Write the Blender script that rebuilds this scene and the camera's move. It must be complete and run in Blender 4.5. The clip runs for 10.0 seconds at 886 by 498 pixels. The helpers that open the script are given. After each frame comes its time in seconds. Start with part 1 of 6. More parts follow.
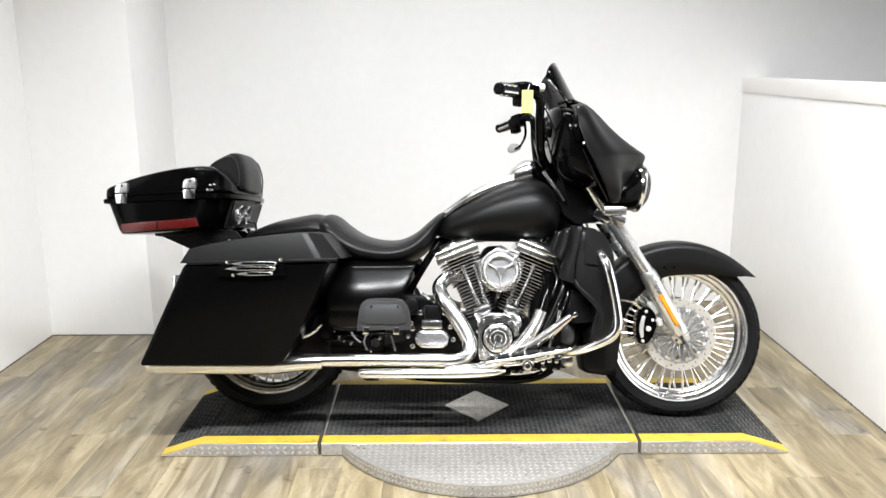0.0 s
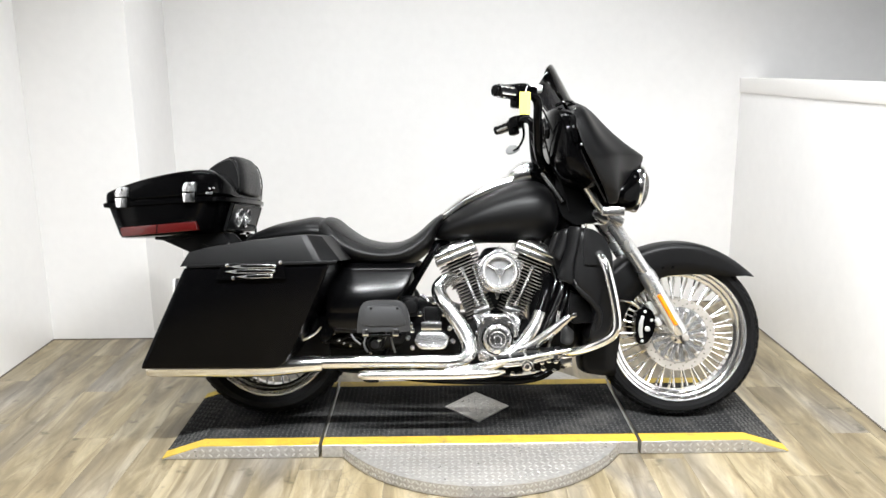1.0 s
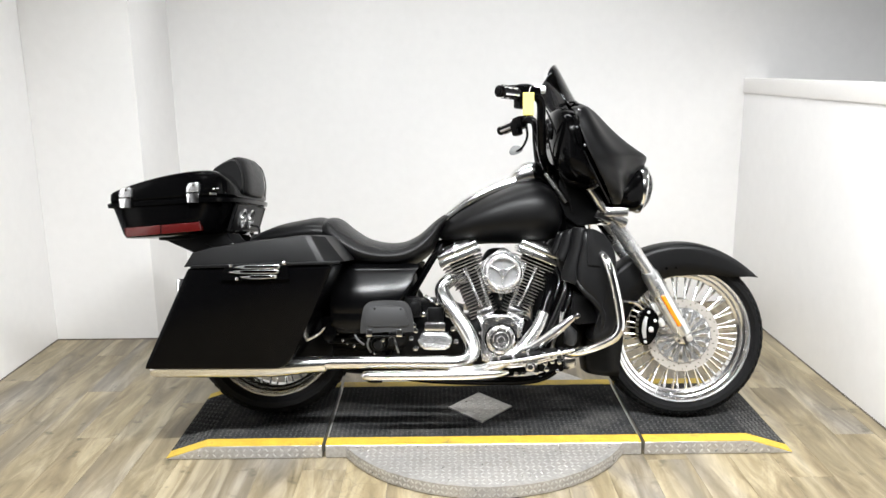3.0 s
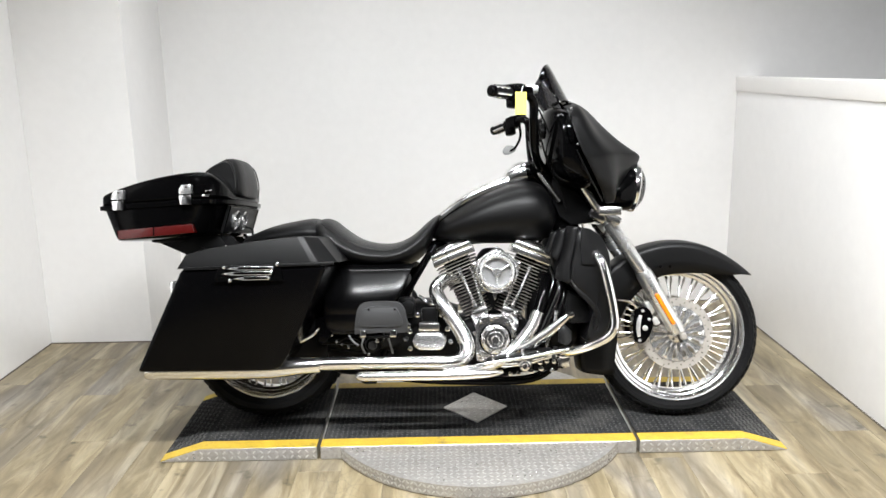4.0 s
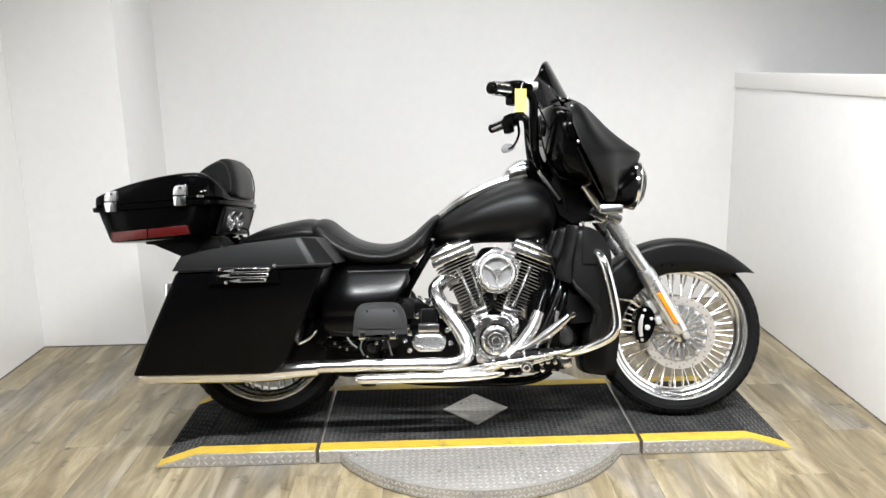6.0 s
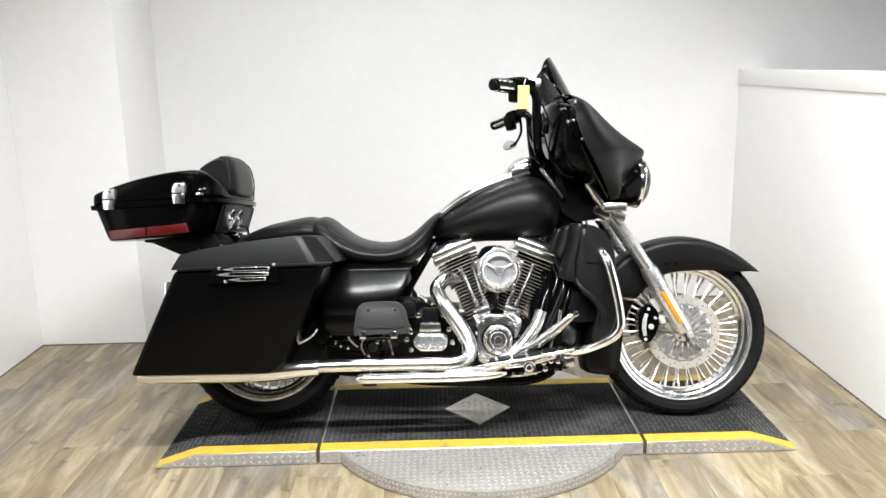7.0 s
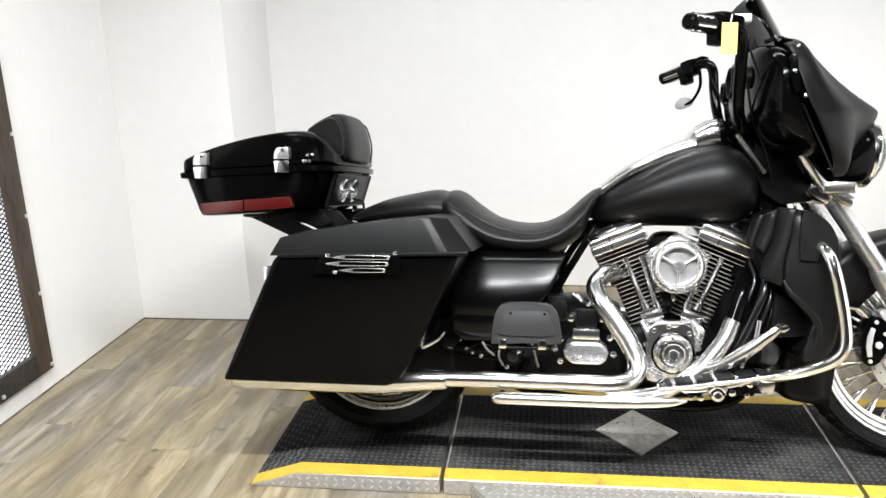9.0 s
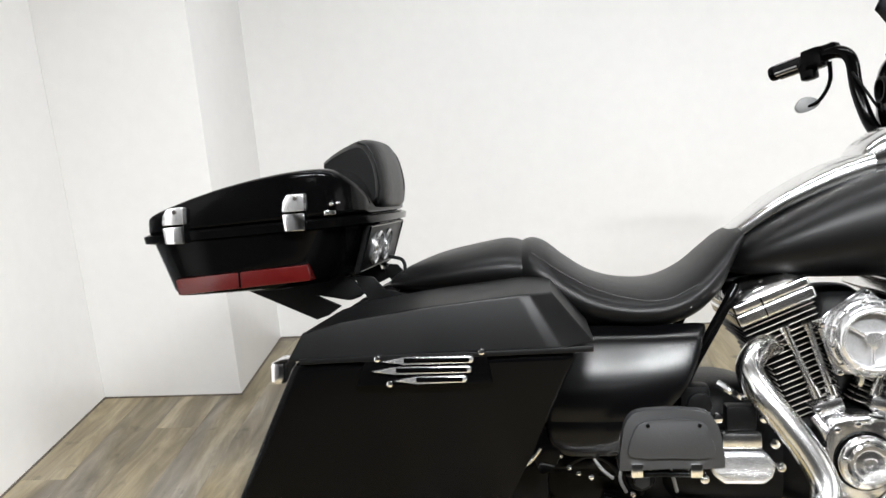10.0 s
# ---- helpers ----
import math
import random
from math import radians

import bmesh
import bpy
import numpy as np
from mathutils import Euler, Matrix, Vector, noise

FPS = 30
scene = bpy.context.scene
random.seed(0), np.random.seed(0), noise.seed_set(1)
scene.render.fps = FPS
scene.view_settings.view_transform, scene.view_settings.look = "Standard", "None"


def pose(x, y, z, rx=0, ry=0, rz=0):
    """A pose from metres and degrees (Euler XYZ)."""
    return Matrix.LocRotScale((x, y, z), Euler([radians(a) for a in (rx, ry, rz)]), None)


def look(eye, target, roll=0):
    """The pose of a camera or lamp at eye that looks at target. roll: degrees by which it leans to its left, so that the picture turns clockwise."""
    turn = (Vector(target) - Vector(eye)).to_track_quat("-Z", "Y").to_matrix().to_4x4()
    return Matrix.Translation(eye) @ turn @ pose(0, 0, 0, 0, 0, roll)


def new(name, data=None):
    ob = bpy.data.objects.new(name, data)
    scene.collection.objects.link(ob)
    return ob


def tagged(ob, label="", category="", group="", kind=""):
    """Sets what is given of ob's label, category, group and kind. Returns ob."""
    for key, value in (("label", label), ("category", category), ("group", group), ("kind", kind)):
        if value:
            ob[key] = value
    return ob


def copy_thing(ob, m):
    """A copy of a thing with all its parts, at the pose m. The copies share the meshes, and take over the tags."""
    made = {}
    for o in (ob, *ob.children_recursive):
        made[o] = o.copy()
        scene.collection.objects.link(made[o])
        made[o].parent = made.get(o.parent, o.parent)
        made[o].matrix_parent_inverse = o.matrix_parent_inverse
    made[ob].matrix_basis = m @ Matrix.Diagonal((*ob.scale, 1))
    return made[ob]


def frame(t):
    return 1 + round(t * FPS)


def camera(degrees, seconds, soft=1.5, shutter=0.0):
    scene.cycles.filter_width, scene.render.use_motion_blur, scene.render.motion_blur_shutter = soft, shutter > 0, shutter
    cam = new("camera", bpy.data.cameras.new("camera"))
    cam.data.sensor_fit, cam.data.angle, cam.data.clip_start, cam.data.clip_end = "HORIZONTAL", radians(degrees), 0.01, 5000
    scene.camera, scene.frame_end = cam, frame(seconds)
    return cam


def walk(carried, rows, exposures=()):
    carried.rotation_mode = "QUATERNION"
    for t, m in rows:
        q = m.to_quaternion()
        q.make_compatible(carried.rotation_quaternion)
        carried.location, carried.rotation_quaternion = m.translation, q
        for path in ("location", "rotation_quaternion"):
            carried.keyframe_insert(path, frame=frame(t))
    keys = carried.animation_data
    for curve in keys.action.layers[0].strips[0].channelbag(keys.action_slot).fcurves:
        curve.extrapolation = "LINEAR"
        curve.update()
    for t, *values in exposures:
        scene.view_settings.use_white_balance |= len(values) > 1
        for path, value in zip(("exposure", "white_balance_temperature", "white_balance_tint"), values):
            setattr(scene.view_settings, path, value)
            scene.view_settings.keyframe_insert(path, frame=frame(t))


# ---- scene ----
cam = camera(58.0, 10.0)
PATH = [
    (0, (0.102, -0.232, 1.371), (0.111, 1.716, 0.92), -0.2),
    (0.5, (0.097, -0.237, 1.366), (0.106, 1.713, 0.925), -0.3),
    (1, (0.107, -0.242, 1.37), (0.115, 1.708, 0.925), -0.6),
    (1.5, (0.106, -0.239, 1.373), (0.111, 1.71, 0.925), -0.5),
    (2, (0.112, -0.242, 1.377), (0.107, 1.708, 0.933), -0.6),
    (2.5, (0.104, -0.243, 1.374), (0.1, 1.707, 0.929), -0.5),
    (4, (0.113, -0.242, 1.368), (0.124, 1.708, 0.926), -1.0),
    (4.5, (0.11, -0.243, 1.362), (0.119, 1.709, 0.929), -0.8),
    (5, (0.105, -0.237, 1.367), (0.119, 1.714, 0.929), -0.9),
    (5.5, (0.101, -0.218, 1.364), (0.126, 1.733, 0.922), -1.3),
    (7, (0.093, -0.168, 1.363), (0.116, 1.78, 0.909), -1.3),
    (7.5, (0.105, -0.148, 1.369), (0.113, 1.799, 0.91), -1.5),
    (8, (0.158, -0.087, 1.353), (0.015, 1.852, 0.882), -0.7),
    (8.2, (0.177, -0.032, 1.354), (-0.065, 1.893, 0.867), 1.5),
    (8.3, (0.160, 0.014, 1.339), (-0.123, 1.926, 0.826), 0.1),
    (8.5, (0.127, 0.105, 1.309), (-0.211, 1.986, 0.719), 1.1),
    (8.8, (0.016, 0.291, 1.305), (-0.269, 2.199, 0.776), 0.2),
    (9, (-0.043, 0.405, 1.309), (-0.295, 2.311, 0.76), -1.7),
    (9.2, (-0.090, 0.534, 1.296), (-0.307, 2.436, 0.716), -2.2),
    (9.4, (-0.161, 0.683, 1.291), (-0.407, 2.591, 0.741), -2.1),
    (9.5, (-0.196, 0.758, 1.288), (-0.511, 2.65, 0.718), -2.6),
    (9.6, (-0.232, 0.828, 1.291), (-0.587, 2.721, 0.755), -1.9),
    (9.8, (-0.304, 0.967, 1.298), (-0.637, 2.864, 0.761), -4.0),
    (10, (-0.360, 1.080, 1.275), (-0.531, 2.998, 0.736), -3.8),
]
EXPOSURE = [(0, -0.11), (1.0, -0.07), (2.0, -0.05), (2.5, -0.09), (4.0, -0.28), (5.5, -0.34), (7.0, -0.15), (8.5, -0.05), (9.0, -0.10), (10.0, -0.20)]
walk(cam, [(t, look(eye, target, roll)) for t, eye, target, roll in PATH], EXPOSURE)

# ---- world and lamps ----
world = bpy.data.worlds.new("world")
scene.world = world
world.use_nodes = True
world.node_tree.nodes["Background"].inputs[0].default_value = (0.9, 0.95, 1.0, 1)
world.node_tree.nodes["Background"].inputs[1].default_value = 0.25
CEILING = 3.1
# first two follow the cast shadows; the rest are added to brighten the surroundings
PANELS = [(-0.55, 0.55, 195), (0.95, 0.55, 225), (-0.6, 3.25, 19), (0.8, 3.25, 20), (0.2, -1.8, 14), (2.6, 2.3, 30), (-3.2, 2.4, 210)]


def lamp(x, y, watts):
    data = bpy.data.lights.new("panel_lamp", "AREA")
    data.shape, data.size, data.size_y, data.energy, data.color = "RECTANGLE", 1.18, 0.12, watts, (0.965, 0.985, 1.0)
    data.spread = radians(145)
    ob = new("panel_lamp", data)
    ob.matrix_world = pose(x, y, CEILING - 0.065)
    return ob


for px, py, watts in PANELS:
    lamp(px, py, watts)

# ---- materials ----
def node(nt, kind, **props):
    n = nt.nodes.new(kind)
    for k, v in props.items():
        n.inputs[k.replace("_", " ")].default_value = v
    return n


def mat(name, color, rough=0.5, metal=0.0, var=0.08, scale=12.0, bump=0.0, bump_scale=120.0, rough_var=0.08, coat=0.0, stretch=(1, 1, 1), coords="Object", spec=0.5):
    """A surface with a broad and a fine variation of tone, gloss and relief."""
    m = bpy.data.materials.new(name)
    m.use_nodes = True
    nt = m.node_tree
    b = nt.nodes["Principled BSDF"]
    tc = nt.nodes.new("ShaderNodeTexCoord")
    mp = nt.nodes.new("ShaderNodeMapping")
    mp.inputs["Scale"].default_value = stretch
    nt.links.new(tc.outputs[coords], mp.inputs[0])
    broad = node(nt, "ShaderNodeTexNoise", Scale=scale, Detail=4.0)
    fine = node(nt, "ShaderNodeTexNoise", Scale=scale * 9, Detail=3.0)
    for n in (broad, fine):
        nt.links.new(mp.outputs[0], n.inputs["Vector"])
    add = nt.nodes.new("ShaderNodeMath")
    add.operation = "ADD"
    nt.links.new(broad.outputs["Fac"], add.inputs[0])
    nt.links.new(fine.outputs["Fac"], add.inputs[1])
    ramp = nt.nodes.new("ShaderNodeMapRange")
    ramp.inputs["From Min"].default_value, ramp.inputs["From Max"].default_value = 0.6, 1.4
    nt.links.new(add.outputs[0], ramp.inputs["Value"])
    mix = nt.nodes.new("ShaderNodeMix")
    mix.data_type = "RGBA"
    mix.inputs["A"].default_value = (*[max(0, c * (1 - var)) for c in color], 1)
    mix.inputs["B"].default_value = (*[min(1, c * (1 + var)) for c in color], 1)
    nt.links.new(ramp.outputs[0], mix.inputs["Factor"])
    nt.links.new(mix.outputs["Result"], b.inputs["Base Color"])
    rr = nt.nodes.new("ShaderNodeMapRange")
    rr.inputs["To Min"].default_value, rr.inputs["To Max"].default_value = max(0.02, rough - rough_var), min(1, rough + rough_var)
    nt.links.new(broad.outputs["Fac"], rr.inputs["Value"])
    nt.links.new(rr.outputs[0], b.inputs["Roughness"])
    b.inputs["Metallic"].default_value = metal
    b.inputs["Specular IOR Level"].default_value = spec
    b.inputs["Coat Weight"].default_value = coat
    b.inputs["Coat Roughness"].default_value = 0.08
    if bump:
        bn = node(nt, "ShaderNodeTexNoise", Scale=bump_scale, Detail=3.0)
        nt.links.new(mp.outputs[0], bn.inputs["Vector"])
        bp = nt.nodes.new("ShaderNodeBump")
        bp.inputs["Strength"].default_value, bp.inputs["Distance"].default_value = bump, 0.002
        nt.links.new(bn.outputs["Fac"], bp.inputs["Height"])
        nt.links.new(bp.outputs[0], b.inputs["Normal"])
    return m


WALL = mat("painted_wall", (0.83, 0.82, 0.81), 0.38, var=0.025, scale=2.2, bump=0.12, bump_scale=60)
# ceiling stays out of view; its dark tone deepens the shadows below
CEIL = mat("dark_unseen_ceiling", (0.16, 0.16, 0.165), 0.8, var=0.1, scale=2)
# unseen hall walls: the hall's dimness is put into a near-black colour
DIM = mat("darkened_hall_wall", (0.06, 0.06, 0.061), 0.7, var=0.15, scale=1.5)
CAP = mat("trim_paint", (0.82, 0.80, 0.78), 0.4, var=0.02)
SATIN = mat("satin_black_paint", (0.0012, 0.0012, 0.0014), 0.42, var=0.2, scale=3.5, rough_var=0.08, spec=0.20)
SEMI = mat("semi_gloss_black_paint", (0.0010, 0.0010, 0.0012), 0.18, var=0.2, scale=3.0, rough_var=0.04, spec=0.09)
MOULDED = mat("moulded_black_plastic", (0.0035, 0.0035, 0.0038), 0.38, var=0.2, scale=5, bump=0.08, bump_scale=350, rough_var=0.06, spec=0.24)
SHEEN = mat("sheen_black_paint", (0.0012, 0.0012, 0.0014), 0.25, var=0.2, scale=4.0, rough_var=0.06, spec=0.20)
GLOSS = mat("gloss_black_paint", (0.0012, 0.0012, 0.0013), 0.12, var=0.2, rough_var=0.04, spec=0.075)
PLASTIC = mat("black_plastic", (0.003, 0.003, 0.0032), 0.42, var=0.2, bump=0.1, bump_scale=300, spec=0.12)
LEATHER = mat("black_leather", (0.003, 0.003, 0.0032), 0.36, var=0.25, bump=0.25, bump_scale=420, spec=0.18)
RUBBER = mat("tyre_rubber", (0.0055, 0.0055, 0.0058), 0.6, var=0.3, bump=0.15, bump_scale=200, spec=0.09)
CHROME = mat("chrome", (0.95, 0.95, 0.955), 0.125, 1.0, var=0.03, rough_var=0.04)
PIPE = mat("soft_chrome", (0.84, 0.835, 0.825), 0.21, 1.0, var=0.05, scale=9, rough_var=0.12)
RIMMET = mat("polished_rim_metal", (0.78, 0.78, 0.785), 0.14, 1.0, var=0.04, rough_var=0.06)
FORKMET = mat("polished_fork_metal", (0.72, 0.72, 0.72), 0.27, 0.95, var=0.06, rough_var=0.05)
BRUSHED = mat("polished_aluminium", (0.80, 0.80, 0.79), 0.30, 0.72, var=0.08, rough_var=0.08)
SILVER = mat("satin_silver", (0.74, 0.74, 0.745), 0.22, 0.88, var=0.06, rough_var=0.08)
CAST = mat("polished_cast_cover", (0.90, 0.90, 0.905), 0.20, 1.0, var=0.05, rough_var=0.06, bump=0.35, bump_scale=26)
STEEL = mat("brake_disc_steel", (0.40, 0.375, 0.34), 0.42, 0.45, var=0.1)
DARKMET = mat("black_crinkle_metal", (0.003, 0.003, 0.0032), 0.38, 0.0, var=0.3, bump=0.3, bump_scale=500, spec=0.09)
ORANGE = mat("amber_reflector", (0.72, 0.19, 0.006), 0.2, var=0.15, scale=60)
RED = mat("red_lens", (0.050, 0.003, 0.0025), 0.2, var=0.2, scale=40, coat=0.12)
TAGYEL = mat("yellow_card", (0.76, 0.67, 0.13), 0.7, var=0.04)
YELLOW = mat("yellow_paint", (0.44, 0.30, 0.03), 0.6, var=0.22, scale=18, bump=0.2, bump_scale=90, coords="Object")
TREAD = mat("black_tread_plate", (0.022, 0.022, 0.0225), 0.75, 0.0, var=0.6, scale=7, bump=0.4, bump_scale=150, spec=0.03, rough_var=0.15)
PLATE = mat("diamond_plate_aluminium", (0.40, 0.385, 0.36), 0.38, 0.6, var=0.3, scale=9, bump=0.12, bump_scale=220, rough_var=0.12)
PLATELUG = mat("polished_plate_lug", (0.56, 0.55, 0.53), 0.30, 0.75, var=0.15, scale=14, rough_var=0.1)
TREADLUG = mat("rubbed_tread_lug", (0.050, 0.049, 0.047), 0.6, 0.0, var=0.75, scale=5, bump=0.3, bump_scale=150, spec=0.08)
DARKSTEEL = mat("raw_dark_steel", (0.05, 0.045, 0.04), 0.5, 0.6, var=0.6, scale=7, bump=0.2, bump_scale=90)
GREYPLASTIC = mat("grey_rubber_pad", (0.016, 0.0163, 0.0175), 0.55, var=0.12, bump=0.15, bump_scale=250)
STILE = mat("weathered_brown_bar", (0.050, 0.035, 0.023), 0.55, 0.0, var=0.75, scale=6, bump=0.3, bump_scale=70, stretch=(1, 1, 0.25))
HOSE = mat("shiny_black_hose", (0.002, 0.002, 0.0022), 0.16, var=0.2, rough_var=0.06, spec=0.55)
MATTE = mat("matte_black_plastic", (0.0018, 0.0018, 0.002), 0.45, var=0.2, bump=0.1, bump_scale=300, spec=0.10)
FOOTLINE = mat("dark_brown_line", (0.10, 0.085, 0.07), 0.7, var=0.7, scale=5)
SMOKED = mat("smoky_polycarbonate_face", (0.55, 0.55, 0.555), 0.24, 0.7, var=0.2, scale=30, rough_var=0.06)
DULL = mat("dull_grey_metal", (0.22, 0.22, 0.22), 0.45, 0.2, var=0.15, scale=30)
FRESH = mat("white_panel", (0.85, 0.86, 0.87), 0.5, var=0.02, scale=2)
FARFLOOR = mat("hall_floor", (0.05, 0.048, 0.045), 0.4, var=0.05, scale=3)


def scuffed(m, dark, low, high, scale):
    """Rubs the paint through to a dark ground in patches."""
    nt = m.node_tree
    b = nt.nodes["Principled BSDF"]
    old = b.inputs["Base Color"].links[0].from_socket
    geo = nt.nodes.new("ShaderNodeNewGeometry")
    n = node(nt, "ShaderNodeTexNoise", Scale=scale, Detail=6.0, Roughness=0.7)
    nt.links.new(geo.outputs["Position"], n.inputs["Vector"])
    r = nt.nodes.new("ShaderNodeMapRange")
    r.inputs["From Min"].default_value, r.inputs["From Max"].default_value = low, high
    nt.links.new(n.outputs["Fac"], r.inputs["Value"])
    mix = nt.nodes.new("ShaderNodeMix")
    mix.data_type = "RGBA"
    mix.inputs["B"].default_value = (*dark, 1)
    nt.links.new(r.outputs[0], mix.inputs["Factor"])
    nt.links.new(old, mix.inputs["A"])
    nt.links.new(mix.outputs["Result"], b.inputs["Base Color"])


scuffed(YELLOW, (0.16, 0.12, 0.05), 0.56, 0.72, 14.0)
scuffed(PLATE, (0.27, 0.245, 0.215), 0.50, 0.78, 9.0)
scuffed(WALL, (0.66, 0.64, 0.62), 0.68, 1.0, 2.6)
scuffed(TREAD, (0.055, 0.053, 0.050), 0.52, 0.72, 5.0)


def glass_mat(name, color, rough=0.03, alpha=1.0, transmission=1.0):
    m = bpy.data.materials.new(name)
    m.use_nodes = True
    b = m.node_tree.nodes["Principled BSDF"]
    b.inputs["Base Color"].default_value = (*color, 1)
    b.inputs["Roughness"].default_value = rough
    b.inputs["Transmission Weight"].default_value = transmission
    b.inputs["IOR"].default_value = 1.35
    return m


SMOKE = glass_mat("smoked_acrylic", (0.03, 0.03, 0.033), 0.05)
LENS = glass_mat("clear_lens", (0.95, 0.95, 0.95), 0.03)


def lamp_face(name, strength):
    m = bpy.data.materials.new(name)
    m.use_nodes = True
    b = m.node_tree.nodes["Principled BSDF"]
    b.inputs["Emission Color"].default_value = (0.965, 0.985, 1, 1)
    b.inputs["Emission Strength"].default_value = strength
    return m


DIFFUSER = lamp_face("lamp_diffuser", 6.0)


def plank_mat():
    """Vinyl oak plank: grey and honey streaks along the board, a tone of its own for each board."""
    m = bpy.data.materials.new("vinyl_oak_plank")
    m.use_nodes = True
    nt = m.node_tree
    b = nt.nodes["Principled BSDF"]
    geo = nt.nodes.new("ShaderNodeNewGeometry")
    info = nt.nodes.new("ShaderNodeObjectInfo")
    off = nt.nodes.new("ShaderNodeVectorMath")
    off.operation = "MULTIPLY_ADD"
    off.inputs[1].default_value = (1, 1, 1)
    comb = nt.nodes.new("ShaderNodeCombineXYZ")
    mul = nt.nodes.new("ShaderNodeMath")
    mul.operation = "MULTIPLY"
    mul.inputs[1].default_value = 37.0
    nt.links.new(info.outputs["Random"], mul.inputs[0])
    nt.links.new(mul.outputs[0], comb.inputs[2])
    nt.links.new(mul.outputs[0], comb.inputs[1])
    nt.links.new(geo.outputs["Position"], off.inputs[0])
    nt.links.new(comb.outputs[0], off.inputs[2])
    mp = nt.nodes.new("ShaderNodeMapping")
    mp.inputs["Scale"].default_value = (1.0, 0.17, 1.0)
    nt.links.new(off.outputs[0], mp.inputs[0])
    broad = node(nt, "ShaderNodeTexNoise", Scale=13.0, Detail=5.0, Roughness=0.6, Distortion=1.0)
    fine = node(nt, "ShaderNodeTexNoise", Scale=28.0, Detail=5.0, Roughness=0.6, Distortion=0.6)
    knots = node(nt, "ShaderNodeTexNoise", Scale=13.0, Detail=3.0)
    for n in (broad, fine):
        nt.links.new(mp.outputs[0], n.inputs["Vector"])
    nt.links.new(off.outputs[0], knots.inputs["Vector"])
    hue = node(nt, "ShaderNodeTexNoise", Scale=3.2, Detail=4.0, Roughness=0.55, Distortion=0.8)
    nt.links.new(mp.outputs[0], hue.inputs["Vector"])
    hr = nt.nodes.new("ShaderNodeMapRange")
    hr.interpolation_type = "SMOOTHSTEP"
    hr.inputs["From Min"].default_value, hr.inputs["From Max"].default_value = 0.27, 0.57
    nt.links.new(hue.outputs["Fac"], hr.inputs["Value"])
    greys, honeys = nt.nodes.new("ShaderNodeValToRGB"), nt.nodes.new("ShaderNodeValToRGB")
    for rmp, stops in ((greys, ((0.31, (0.092, 0.077, 0.059, 1)), (0.50, (0.165, 0.147, 0.121, 1)), (0.66, (0.270, 0.247, 0.212, 1)))), (honeys, ((0.31, (0.108, 0.080, 0.043, 1)), (0.50, (0.205, 0.166, 0.098, 1)), (0.66, (0.315, 0.264, 0.172, 1))))):
        rmp.color_ramp.elements[0].position, rmp.color_ramp.elements[0].color = stops[0]
        rmp.color_ramp.elements[1].position, rmp.color_ramp.elements[1].color = stops[2]
        rmp.color_ramp.elements.new(stops[1][0]).color = stops[1][1]
        nt.links.new(broad.outputs["Fac"], rmp.inputs[0])
    two = nt.nodes.new("ShaderNodeMix")
    two.data_type = "RGBA"
    nt.links.new(hr.outputs[0], two.inputs["Factor"])
    nt.links.new(greys.outputs[0], two.inputs["A"])
    nt.links.new(honeys.outputs[0], two.inputs["B"])
    # dark knots, few and small
    knot = nt.nodes.new("ShaderNodeMapRange")
    knot.inputs["From Min"].default_value, knot.inputs["From Max"].default_value = 0.64, 0.74
    knot.inputs["To Min"].default_value, knot.inputs["To Max"].default_value = 1.0, 0.5
    nt.links.new(knots.outputs["Fac"], knot.inputs["Value"])
    ramp = nt.nodes.new("ShaderNodeMix")
    ramp.data_type, ramp.blend_type = "RGBA", "MULTIPLY"
    ramp.inputs["Factor"].default_value = 1.0
    nt.links.new(two.outputs["Result"], ramp.inputs["A"])
    nt.links.new(knot.outputs[0], ramp.inputs["B"])
    grain = nt.nodes.new("ShaderNodeMix")
    grain.data_type, grain.blend_type = "RGBA", "MULTIPLY"
    grain.inputs["Factor"].default_value = 0.5
    fr = nt.nodes.new("ShaderNodeMapRange")
    fr.inputs["From Min"].default_value, fr.inputs["From Max"].default_value = 0.3, 0.62
    fr.inputs["To Min"].default_value, fr.inputs["To Max"].default_value = 0.55, 1.12
    nt.links.new(fine.outputs["Fac"], fr.inputs["Value"])
    nt.links.new(ramp.outputs["Result"], grain.inputs["A"])
    nt.links.new(fr.outputs[0], grain.inputs["B"])
    tone = nt.nodes.new("ShaderNodeMix")
    tone.data_type, tone.blend_type = "RGBA", "MULTIPLY"
    tone.inputs["Factor"].default_value = 1.0
    tr = nt.nodes.new("ShaderNodeMapRange")
    tr.inputs["To Min"].default_value, tr.inputs["To Max"].default_value = 0.84, 1.14
    nt.links.new(info.outputs["Random"], tr.inputs["Value"])
    nt.links.new(grain.outputs["Result"], tone.inputs["A"])
    nt.links.new(tr.outputs[0], tone.inputs["B"])
    # dark scratches swept into the floor round the turntable
    flat = nt.nodes.new("ShaderNodeVectorMath")
    flat.operation = "DISTANCE"
    flat.inputs[1].default_value = (0.247, 2.672, 0.0)
    nt.links.new(geo.outputs["Position"], flat.inputs[0])
    band = nt.nodes.new("ShaderNodeValToRGB")
    for pos, v in ((0.57, 1.0), (0.68, 1.0), (0.86, 0.0)):
        e = band.color_ramp.elements.new(pos)
        e.color = (v, v, v, 1)
    band.color_ramp.elements.remove(band.color_ramp.elements[0])
    band.color_ramp.elements[-1].color = (0, 0, 0, 1)
    nt.links.new(flat.outputs["Value"], band.inputs[0])
    warp = node(nt, "ShaderNodeTexNoise", Scale=3.0, Detail=3.0)
    nt.links.new(geo.outputs["Position"], warp.inputs["Vector"])
